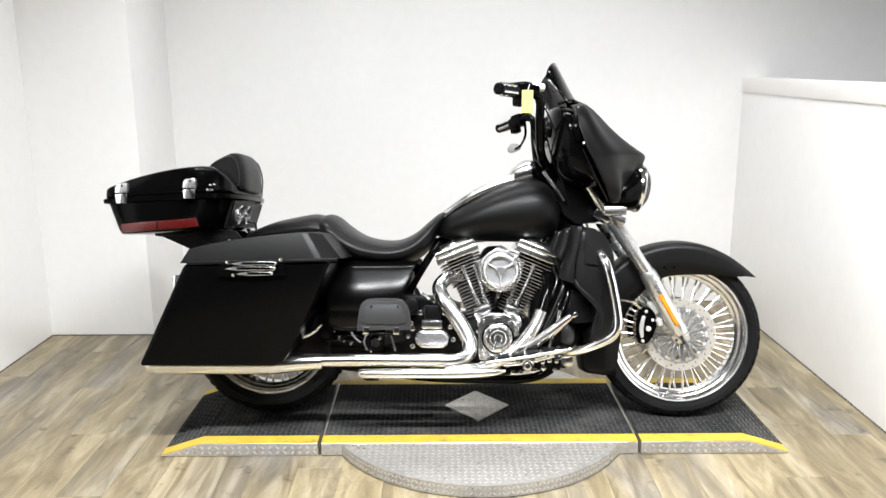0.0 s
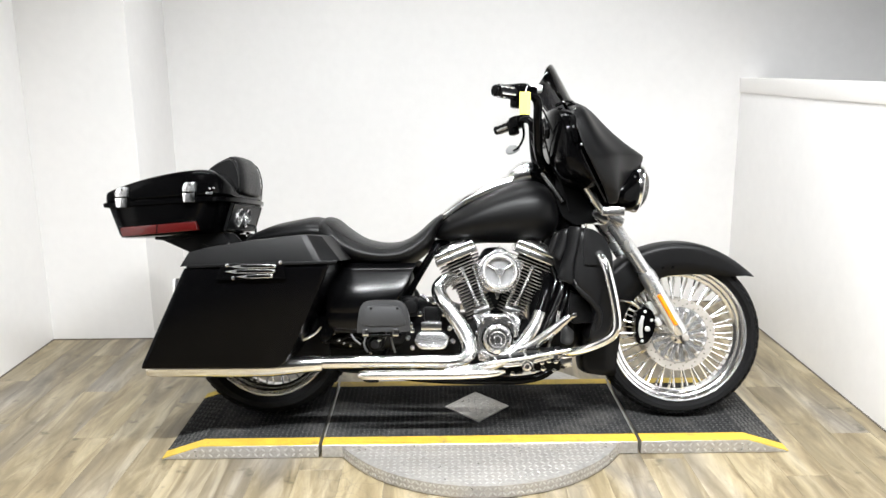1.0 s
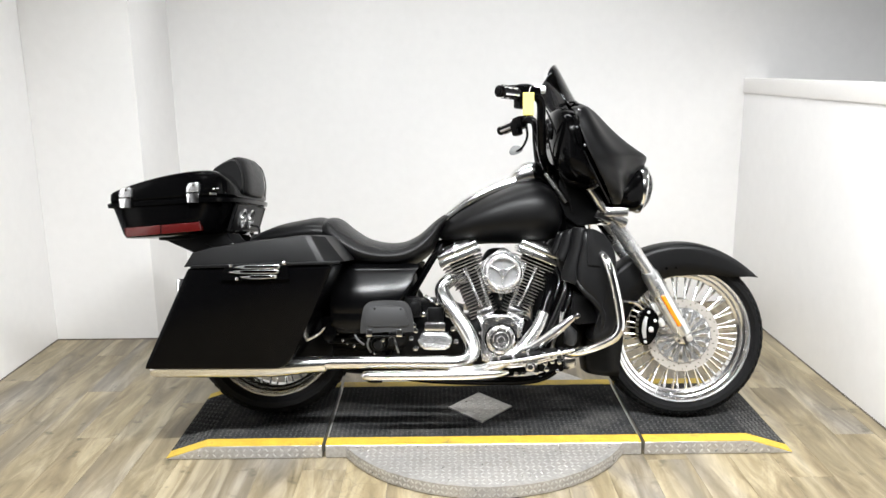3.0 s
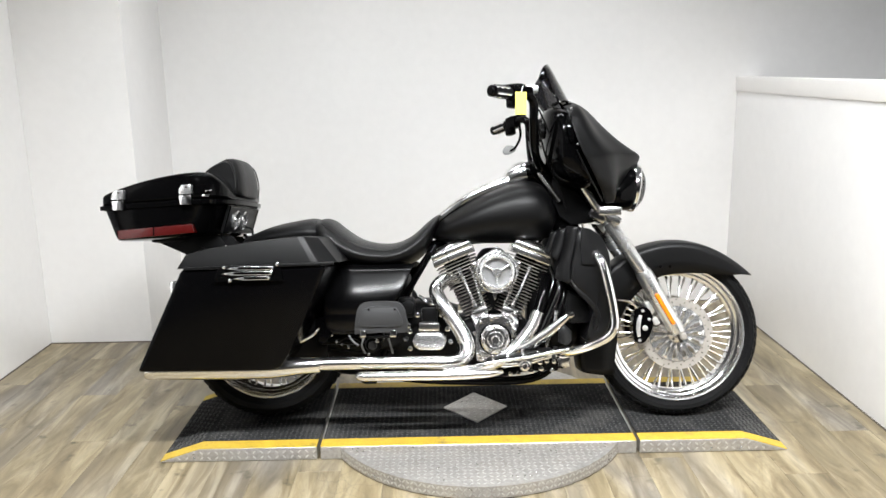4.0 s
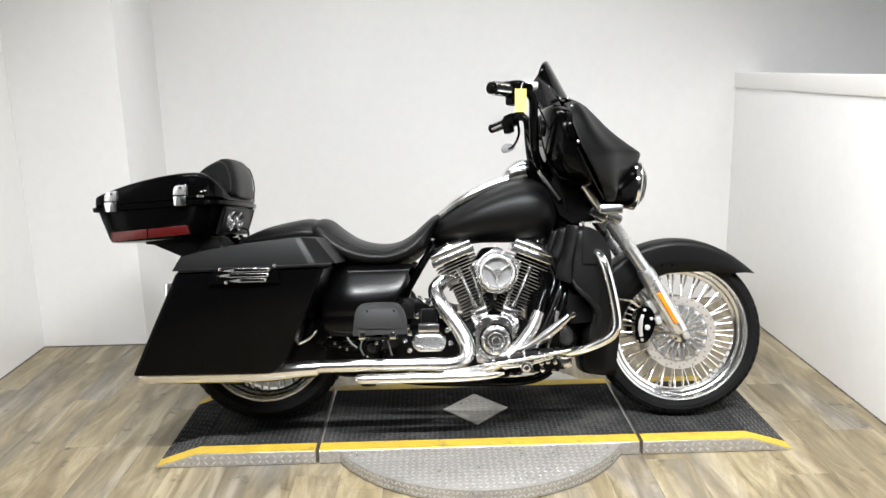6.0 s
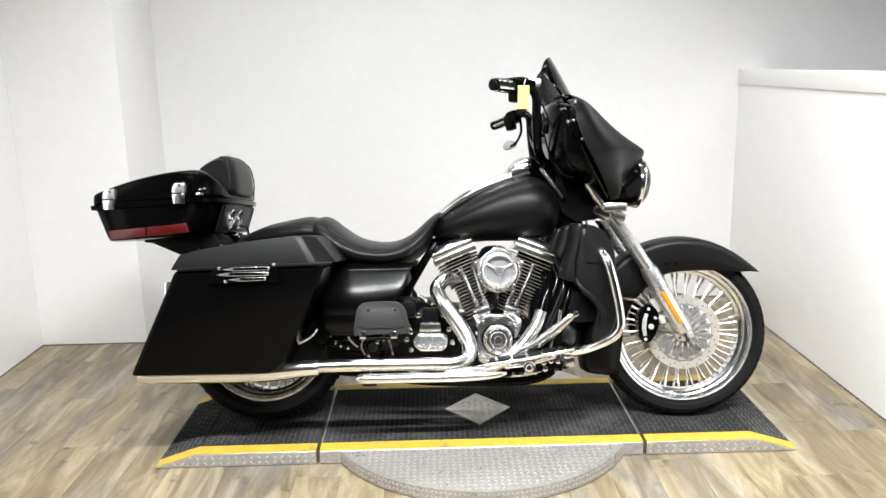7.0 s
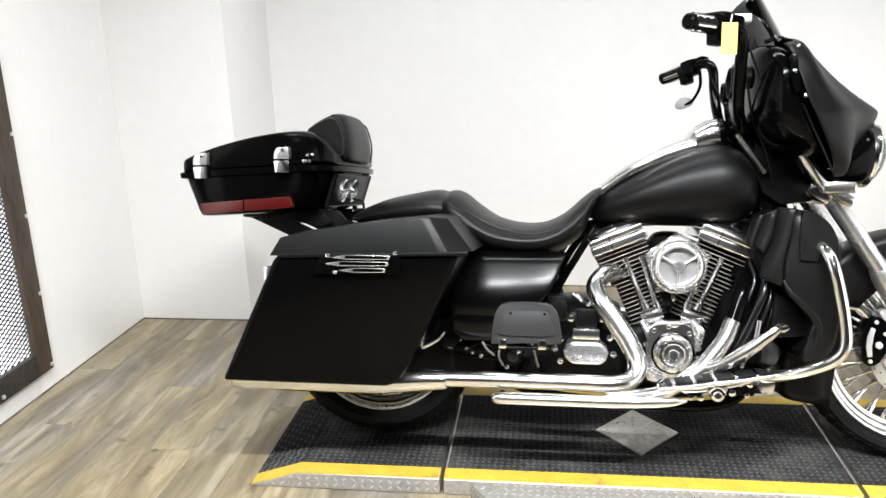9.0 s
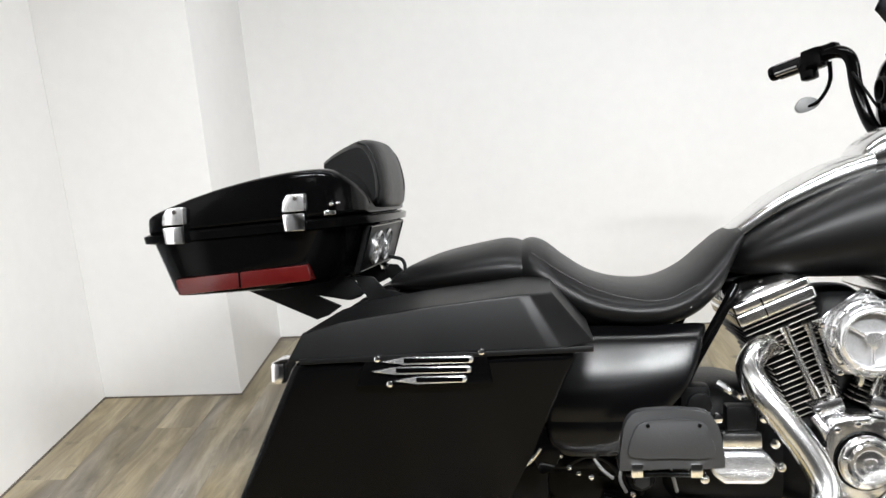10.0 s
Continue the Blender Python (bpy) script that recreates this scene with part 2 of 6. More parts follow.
    mixed = nt.nodes.new("ShaderNodeMix")
    mixed.data_type = "VECTOR"
    mixed.inputs["Factor"].default_value = 0.45
    nt.links.new(geo.outputs["Position"], mixed.inputs["A"])
    nt.links.new(warp.outputs["Color"], mixed.inputs["B"])
    crack = node(nt, "ShaderNodeTexVoronoi", Scale=7.0)
    crack.feature = "DISTANCE_TO_EDGE"
    nt.links.new(mixed.outputs["Result"], crack.inputs["Vector"])
    thin = nt.nodes.new("ShaderNodeMapRange")
    thin.inputs["From Min"].default_value, thin.inputs["From Max"].default_value = 0.0, 0.022
    thin.inputs["To Min"].default_value, thin.inputs["To Max"].default_value = 0.28, 0.0
    nt.links.new(crack.outputs["Distance"], thin.inputs["Value"])
    amount = nt.nodes.new("ShaderNodeMath")
    amount.operation = "MULTIPLY"
    nt.links.new(thin.outputs[0], amount.inputs[0])
    nt.links.new(band.outputs[0], amount.inputs[1])
    worn = nt.nodes.new("ShaderNodeMix")
    worn.data_type = "RGBA"
    worn.inputs["B"].default_value = (0.055, 0.05, 0.045, 1)
    nt.links.new(amount.outputs[0], worn.inputs["Factor"])
    nt.links.new(tone.outputs["Result"], worn.inputs["A"])
    nt.links.new(worn.outputs["Result"], b.inputs["Base Color"])
    rr = nt.nodes.new("ShaderNodeMapRange")
    rr.inputs["To Min"].default_value, rr.inputs["To Max"].default_value = 0.34, 0.5
    nt.links.new(fine.outputs["Fac"], rr.inputs["Value"])
    nt.links.new(rr.outputs[0], b.inputs["Roughness"])
    bp = nt.nodes.new("ShaderNodeBump")
    bp.inputs["Strength"].default_value, bp.inputs["Distance"].default_value = 0.15, 0.001
    nt.links.new(fine.outputs["Fac"], bp.inputs["Height"])
    nt.links.new(bp.outputs[0], b.inputs["Normal"])
    return m


PLANK = plank_mat()

# ---- mesh tools ----
def smooth(me, angle=38):
    me.shade_smooth()
    me.set_sharp_from_angle(angle=radians(angle))


def part(name, bm, material, parent=None, label="", angle=38):
    """One mesh object out of a bmesh, under a thing or a part."""
    bmesh.ops.recalc_face_normals(bm, faces=bm.faces)
    me = bpy.data.meshes.new(name)
    bm.to_mesh(me)
    bm.free()
    me.materials.append(material)
    smooth(me, angle)
    ob = new(name, me)
    ob.parent = under(parent)
    if label:
        ob["label"] = label
    return ob


def under(parent):
    """Keeps the tree at three levels: a thing, its parts and their sub-parts."""
    while parent and parent.parent and parent.parent.parent:
        parent = parent.parent
    return parent


def pieces(name, bm, material, parent, label="", angle=38):
    """Every loose piece of a bmesh becomes an object of its own."""
    seen = set()
    for first in list(bm.verts):
        if first in seen:
            continue
        isle, todo = [], [first]
        seen.add(first)
        while todo:
            v = todo.pop()
            isle.append(v)
            for e in v.link_edges:
                w = e.other_vert(v)
                if w not in seen:
                    seen.add(w)
                    todo.append(w)
        one = bmesh.new()
        copy = {v: one.verts.new(v.co) for v in isle}
        for f in {f for v in isle for f in v.link_faces}:
            one.faces.new([copy[v] for v in f.verts])
        part(name, one, material, parent, label, angle)
    bm.free()


def empty(name, m, label, category, group="", kind=""):
    ob = new(name)
    ob.empty_display_size = 0.1
    ob.matrix_world = m
    return tagged(ob, label, category, group, kind)


def box(bm, c, s, bevel=0.0, m=None, seg=2):
    """A box of centre c and size s with rounded edges, turned by m."""
    r = bmesh.ops.create_cube(bm, size=1.0)
    vs = r["verts"]
    bmesh.ops.scale(bm, vec=s, verts=vs)
    if bevel:
        es = list({e for v in vs for e in v.link_edges})
        out = bmesh.ops.bevel(bm, geom=es, offset=bevel, segments=seg, profile=0.6, affect="EDGES")
        vs = list({v for f in out["faces"] for v in f.verts} | {v for v in vs if v.is_valid})
    full = Matrix.Translation(c) @ (m.to_4x4() if m else Matrix())
    bmesh.ops.transform(bm, matrix=full, verts=vs)
    return vs


def spline(points, steps=6):
    """A smooth line through the points."""
    p = [Vector(q) for q in points]
    p = [2 * p[0] - p[1]] + p + [2 * p[-1] - p[-2]]
    out = []
    for i in range(1, len(p) - 2):
        a, b, c, d = p[i - 1 : i + 3]
        for k in range(steps):
            t = k / steps
            out.append(0.5 * (2 * b + (c - a) * t + (2 * a - 5 * b + 4 * c - d) * t * t + (3 * b - a - 3 * c + d) * t**3))
    out.append(p[-2])
    return out


def bridge(bm, rings, close=True, caps=True):
    n = len(rings[0])
    for a, b in zip(rings, rings[1:]):
        for i in range(n if close else n - 1):
            bm.faces.new((a[i], a[(i + 1) % n], b[(i + 1) % n], b[i]))
    if caps and close:
        bm.faces.new(rings[0])
        bm.faces.new(rings[-1][::-1])


def tube(bm, points, r, seg=14, steps=6, flat=1.0):
    """A round bar along a smooth line; r may be one radius or one for each point."""
    line = spline(points, steps) if steps > 1 else [Vector(q) for q in points]
    radii = [r] * len(points) if not isinstance(r, (list, tuple)) else list(r)
    rings = []
    up = Vector((0, 0, 1))
    n = len(line)
    for i, p in enumerate(line):
        d = (line[min(i + 1, n - 1)] - line[max(i - 1, 0)]).normalized()
        if abs(d.dot(up)) > 0.95:
            up = Vector((0, 1, 0))
        side = d.cross(up).normalized()
        up = side.cross(d).normalized()
        u = i / (n - 1) * (len(radii) - 1)
        k = min(int(u), len(radii) - 2) if len(radii) > 1 else 0
        rad = radii[k] + (radii[k + 1] - radii[k]) * (u - k) if len(radii) > 1 else radii[0]
        rings.append([bm.verts.new(p + side * math.cos(a) * rad * flat + up * math.sin(a) * rad) for a in [2 * math.pi * j / seg for j in range(seg)]])
    bridge(bm, rings)


def rod(bm, a, b, r, seg=12, r2=None):
    tube(bm, [a, b], [r, r if r2 is None else r2], seg, 1)


def lathe(bm, profile, centre, seg=48, axis="Y"):
    """Turns a closed outline of (radius, offset) round an axis through centre."""
    rings = []
    c = Vector(centre)
    for j in range(seg):
        a = 2 * math.pi * j / seg
        ring = []
        for r, o in profile:
            v = Vector((r * math.cos(a), o, r * math.sin(a))) if axis == "Y" else Vector((r * math.cos(a), r * math.sin(a), o))
            ring.append(bm.verts.new(c + v))
        rings.append(ring)
    rings.append(rings[0])
    bridge(bm, rings, close=True, caps=False)


def disc(bm, centre, r, y0, y1, seg=32, bevel=0.003):
    """A round plate along y with a softened outer edge on its y0 side."""
    d = 1 if y0 < y1 else -1
    prof = [(1e-4, y0), (r - bevel, y0), (r - bevel * 0.3, y0 + d * bevel * 0.3), (r, y0 + d * bevel), (r, y1), (1e-4, y1)]
    lathe(bm, prof, centre, seg)


def prism(bm, outline, y0, y1, bevel=0.0, seg=2, side=1, inset=None):
    """An outline in x and z carried from y0 to y1, edges rounded."""
    a = [bm.verts.new((x, y0 * side, z)) for x, z in outline]
    cx, cz = sum(p[0] for p in outline) / len(outline), sum(p[1] for p in outline) / len(outline)
    k = 1.0 if inset is None else inset
    b = [bm.verts.new((cx + (x - cx) * k, y1 * side, cz + (z - cz) * k)) for x, z in outline]
    bridge(bm, [a, b])
    if bevel:
        es = list({e for v in a + b for e in v.link_edges})
        bmesh.ops.bevel(bm, geom=es, offset=bevel, segments=seg, profile=0.6, affect="EDGES", clamp_overlap=True)


def curve2(points, steps=5):
    """A closed smooth outline in x and z."""
    n = len(points)
    out = []
    for i in range(n):
        a, b, c, d = (Vector(points[(i + k) % n]) for k in (-1, 0, 1, 2))
        for k in range(steps):
            t = k / steps
            q = 0.5 * (2 * b + (c - a) * t + (2 * a - 5 * b + 4 * c - d) * t * t + (3 * b - a - 3 * c + d) * t**3)
            out.append((q.x, q.y))
    return out


def loft(bm, stations, seg=28, steps=4, side=0.0):
    """A body along x: stations of x, lowest z, highest z, half width, squareness (1 round, less squarer) and the y of its middle."""
    st = [tuple(s) + (side,) if len(s) == 5 else tuple(s) for s in stations]
    fine = []
    for i in range(len(st) - 1):
        a, b, c, d = (np.array(st[max(0, min(len(st) - 1, i + k))], float) for k in (-1, 0, 1, 2))
        for k in range(steps):
            t = k / steps
            fine.append(0.5 * (2 * b + (c - a) * t + (2 * a - 5 * b + 4 * c - d) * t * t + (3 * b - a - 3 * c + d) * t**3))
    fine.append(np.array(st[-1], float))
    rings = []
    for x, z0, z1, w, p, my in fine:
        ring = []
        for j in range(seg):
            a = 2 * math.pi * j / seg
            ca, sa = math.cos(a), math.sin(a)
            ring.append(bm.verts.new((x, my + w * math.copysign(abs(ca) ** p, ca), (z0 + z1) / 2 + (z1 - z0) / 2 * math.copysign(abs(sa) ** p, sa))))
        rings.append(ring)
    bridge(bm, rings)


def bolt(bm, x, y, z, r=0.006, d=0.006):
    """A small round bolt head whose face looks to -y."""
    disc(bm, (x, 0, z), r, y - d, y, 10, 0.0015)


def bent(name, bm, material, parent, thick, label="", bevel=0.0):
    """A sheet of the given thickness."""
    ob = part(name, bm, material, parent, label)
    mod = ob.modifiers.new("thickness", "SOLIDIFY")
    mod.thickness, mod.offset = thick, 0
    return ob

# ---- the bay: walls, half wall, floor, ceiling ----
LEFT, RIGHT, BACK, BUMP_Y, BUMP_X = -1.915, 1.795, 4.29, 3.735, -1.385
FRONT, FAR_R, FAR_L = -5.0, 5.2, -4.6


def wall(name, lo, hi, material=WALL, label="white painted wall with a soft sheen", bevel=0.004):
    bm = bmesh.new()
    box(bm, [(a + b) / 2 for a, b in zip(lo, hi)], [b - a for a, b in zip(lo, hi)], bevel)
    return tagged(part(name, bm, material), label, "wall", kind="structure")


wall("wall_back", (BUMP_X - 0.2, BACK, 0), (FAR_R, BACK + 0.15, CEILING), label="smooth white back wall of the photo bay")
wall("wall_pilaster", (LEFT, BUMP_Y, 0), (BUMP_X, BACK + 0.15, CEILING), label="boxed-out white wall section in the corner")
# the side wall with its screened opening
OPEN_Y0, OPEN_Y1, OPEN_Z0, OPEN_Z1 = 1.65, 2.94, 0.15, 1.21
wall("wall_left_rear", (LEFT - 0.12, OPEN_Y1, 0), (LEFT, BUMP_Y + 0.5, CEILING))
wall("wall_left_front", (LEFT - 0.12, 0.9, 0), (LEFT, OPEN_Y0, CEILING))
# out of view, darkened so that black paint reflects little
wall("wall_left_hall", (LEFT - 0.12, FRONT, 0), (LEFT, 0.9, CEILING), DIM, "unseen hall wall, darkened to keep reflections low")
wall("wall_left_below", (LEFT - 0.12, OPEN_Y0, 0), (LEFT, OPEN_Y1, OPEN_Z0))
wall("wall_left_above", (LEFT - 0.12, OPEN_Y0, OPEN_Z1), (LEFT, OPEN_Y1, CEILING))
wall("wall_right_half", (RIGHT, 1.2, 0), (RIGHT + 0.10, BACK, 1.215), label="low white partition wall beside the bay")
bm = bmesh.new()
box(bm, (RIGHT + 0.056, (1.18 + BACK) / 2, 1.253), (0.13, BACK - 1.18, 0.08), 0.006)
tagged(part("trim_cap", bm, CAP), "white wooden cap board on the low partition", "trim", kind="structure")
# unseen walls round the hall, dark to hold reflections and fill down
wall("wall_far_right", (FAR_R, FRONT, 0), (FAR_R + 0.12, BACK, CEILING), DIM, "unseen hall wall, darkened to keep reflections low")
wall("wall_behind", (FAR_L, FRONT - 0.15, 0), (FAR_R, FRONT, CEILING), DIM, "unseen hall wall, darkened to keep reflections low")
# the neighbouring bay behind the screen
wall("wall_next_bay", (FAR_L - 0.12, FRONT, 0), (FAR_L, BACK, CEILING), FRESH, "white wall of the next bay")
wall("wall_next_bay_back", (FAR_L, BACK, 0), (LEFT - 0.12, BACK + 0.15, CEILING), FRESH, "white back wall of the next bay")
# unseen ceiling, kept dark to reduce bounced light
bm = bmesh.new()
box(bm, ((FAR_L + FAR_R) / 2, (FRONT + BACK) / 2, CEILING + 0.05), (FAR_R - FAR_L, BACK - FRONT, 0.1))
tagged(part("ceiling", bm, CEIL), "unseen ceiling, dark grey to cut the fill light", "ceiling", kind="structure")
bm = bmesh.new()
box(bm, ((FAR_L + FAR_R) / 2, (FRONT + BACK) / 2, -0.06), (FAR_R - FAR_L, BACK - FRONT + 0.3, 0.1))
floor = tagged(part("floor", bm, FARFLOOR), "vinyl oak plank floor in honey and grey tones", "floor", kind="structure")


bm = bmesh.new()
box(bm, ((FAR_L + LEFT - 0.12) / 2, (FRONT + BACK) / 2, -0.001), (LEFT - 0.12 - FAR_L, BACK - FRONT, 0.018))
tagged(part("floor_next_bay", bm, FRESH), "plain white floor of the next bay", "floor", kind="structure")


# thin dark brown line where the walls meet the floor
def base_line(x0, x1, y0, y1):
    bm = bmesh.new()
    box(bm, ((x0 + x1) / 2, (y0 + y1) / 2, 0.0022), (x1 - x0, y1 - y0, 0.0044), 0.0008, seg=1)
    tagged(part("trim_base", bm, FOOTLINE), "thin dark brown line along the foot of the wall", "trim", kind="structure")


base_line(BUMP_X, RIGHT, BACK - 0.006, BACK + 0.002)
base_line(LEFT, BUMP_X, BUMP_Y - 0.006, BUMP_Y + 0.002)
base_line(BUMP_X - 0.002, BUMP_X + 0.006, BUMP_Y - 0.006, BACK - 0.006)
base_line(LEFT - 0.002, LEFT + 0.006, 0.9, BUMP_Y - 0.006)
base_line(RIGHT - 0.006, RIGHT + 0.002, 1.2, BACK - 0.006)


# ---- screened opening in the side wall ----
def mesh_screen():
    thing = empty("mesh_screen", pose(LEFT, 0, 0), "black expanded-metal screen in a bolted dark steel frame on the wall", "screen")
    w = 0.085
    y0, y1, z0, z1 = OPEN_Y0 - w, OPEN_Y1 + 0.055, OPEN_Z0 - 0.065, OPEN_Z1 + 0.062
    for name, c, s in (("frame_rail", (0.012, (y0 + y1) / 2, z0 + w / 2), (0.024, y1 - y0, w)), ("frame_rail", (0.012, (y0 + y1) / 2, z1 - w / 2), (0.024, y1 - y0, w)), ("frame_stile", (0.014, y0 + w / 2, (z0 + z1) / 2), (0.024, w, z1 - z0 - 0.004)), ("frame_stile", (0.014, y1 - w / 2, (z0 + z1) / 2), (0.024, w, z1 - z0 - 0.004))):
        bm = bmesh.new()
        box(bm, c, s, 0.002)
        part(name, bm, STILE if name == "frame_stile" else DARKSTEEL, thing, "weathered brown upright bar" if name == "frame_stile" else "dark steel bar with scuffs")
    bm = bmesh.new()
    box(bm, (0.03, (y0 + y1) / 2, z1 - w - 0.004), (0.012, y1 - y0 - 2 * w, 0.008))
    part("edge_strip", bm, BRUSHED, thing, "bright metal strip")
    # strands of the expanded metal
    bm = bmesh.new()
    pitch_y, pitch_z = 0.036, 0.0175
    n = int((OPEN_Y1 - OPEN_Y0) / pitch_y) + 3
    k = int((OPEN_Z1 - OPEN_Z0) / pitch_z) + 3
    for i in range(n):
        for j in range(k):
            y, z = OPEN_Y0 - 0.03 + i * pitch_y, OPEN_Z0 - 0.03 + j * pitch_z
            for sy in (-1, 1):
                a, b = Vector((0.0, y, z)), Vector((0.0, y + sy * pitch_y / 2, z + pitch_z / 2))
                for p, q in ((a, b), (b, Vector((0.0, y, z + pitch_z)))):
                    d = (q - p).normalized()
                    o = Vector((0, -d.z, d.y)) * 0.0018
                    e = Vector((0.0015, 0, 0))
                    v = [bm.verts.new(u) for u in (p - o - e, p + o - e, q + o - e, q - o - e, p - o + e, p + o + e, q + o + e, q - o + e)]
                    for f in ((0, 1, 2, 3), (4, 7, 6, 5), (0, 4, 5, 1), (2, 6, 7, 3)):
                        bm.faces.new([v[t] for t in f])
    ob = part("metal_mesh", bm, MATTE, thing, "black expanded-metal mesh")
    ob["kind"] = "stuff"
    spots = [(y, z) for y in np.linspace(y0 + 0.02, y1 - 0.012, 6) for z in (z0 + 0.02, z1 - 0.02)] + [(y1 - 0.008, z) for z in np.linspace(z0 + 0.3, z1 - 0.3, 3)]
    for y, z in spots:
        bm = bmesh.new()
        box(bm, (0.027, y, z), (0.008, 0.014, 0.014), 0.003)
        part("bolt_head", bm, BRUSHED, thing, "small bright bolt head")


mesh_screen()


# ---- ceiling lamps ----
def ceiling_light():
    thing = empty("ceiling_light", pose(0, 0, 0), "long narrow white ceiling strip light, out of view, added to light the bays", "ceiling light", "ceiling lights")
    bm = bmesh.new()
    for x, y, sx, sy in ((0, -0.10, 1.26, 0.02), (0, 0.10, 1.26, 0.02), (0.62, 0, 0.02, 0.18), (-0.62, 0, 0.02, 0.18)):
        box(bm, (x, y, -0.025), (sx, sy, 0.05), 0.003)
    part("frame", bm, CAP, thing)
    bm = bmesh.new()
    box(bm, (0, 0, -0.02), (1.22, 0.18, 0.02))
    part("diffuser", bm, DIFFUSER, thing, "glowing white diffuser")
    return thing


# every lamp gets an unseen fixture, the added fill lamps too
first = ceiling_light()
first.matrix_world = pose(PANELS[0][0], PANELS[0][1], CEILING)
for px, py, watts in PANELS[1:]:
    copy_thing(first, pose(px, py, CEILING))

# ---- platform: turntable between two ramps ----
P_Y0, P_Y1, P_H = 2.40, 2.985, 0.05
GAP_L, GAP_R = -0.331, 0.818
TURN_X, TURN_Y, TURN_R = 0.247, 2.672, 0.567


def lug(bm, x, y, z, turn, tilt=None, long=0.0125, wide=0.0035, high=0.0016):
    """One raised lens of a tread plate."""
    m = Matrix.Translation((x, y, z)) @ (tilt if tilt else Matrix()) @ Matrix.Rotation(turn, 4, "Z")
    base = [(-long, 0, 0), (-long * 0.4, -wide, 0), (long * 0.4, -wide, 0), (long, 0, 0), (long * 0.4, wide, 0), (-long * 0.4, wide, 0)]
    top = [(-long * 0.6, 0, high), (long * 0.6, 0, high)]
    v = [bm.verts.new(m @ Vector(p)) for p in base + top]
    for f in ((0, 1, 6), (1, 2, 7, 6), (2, 3, 7), (3, 4, 7), (4, 5, 6, 7), (5, 0, 6)):
        bm.faces.new([v[i] for i in f])


def lugs(x0, x1, y0, y1, z, keep=lambda x, y: True, pitch=0.026, plane="xy", yy=0.0):
    bm = bmesh.new()
    tilt = None if plane == "xy" else Matrix.Rotation(radians(90), 4, "X")
    for i in range(int((x1 - x0) / pitch) + 1):
        for j in range(int((y1 - y0) / pitch) + 1):
            x, y = x0 + i * pitch, y0 + j * pitch
            if keep(x, y):
                t = radians(45) if (i + j) % 2 else radians(-45)
                if plane == "xy":
                    lug(bm, x, y, z, t, None, min(0.0095, pitch * 0.43), 0.0026, 0.0012)
                else:
                    lug(bm, x, yy, y, t, tilt)
    return bm


def slab(name, outline, z0, z1, material, parent, label="", bevel=0.0015):
    """A flat plate with an outline in x and y."""
    bm = bmesh.new()
    a = [bm.verts.new((x, y, z0)) for x, y in outline]
    b = [bm.verts.new((x, y, z1)) for x, y in outline]
    bridge(bm, [a, b])
    if bevel:
        bmesh.ops.bevel(bm, geom=[e for e in bm.edges], offset=bevel, segments=1, affect="EDGES", clamp_overlap=True)
    return part(name, bm, material, parent, label, 30)


DIA = [(0.247, 2.566), (0.373, 2.708), (0.247, 2.85), (0.121, 2.708)]


def in_dia(x, y, grow=0.0):
    return abs(x - 0.247) / (0.126 + grow) + abs(y - 2.708) / (0.142 + grow) < 1


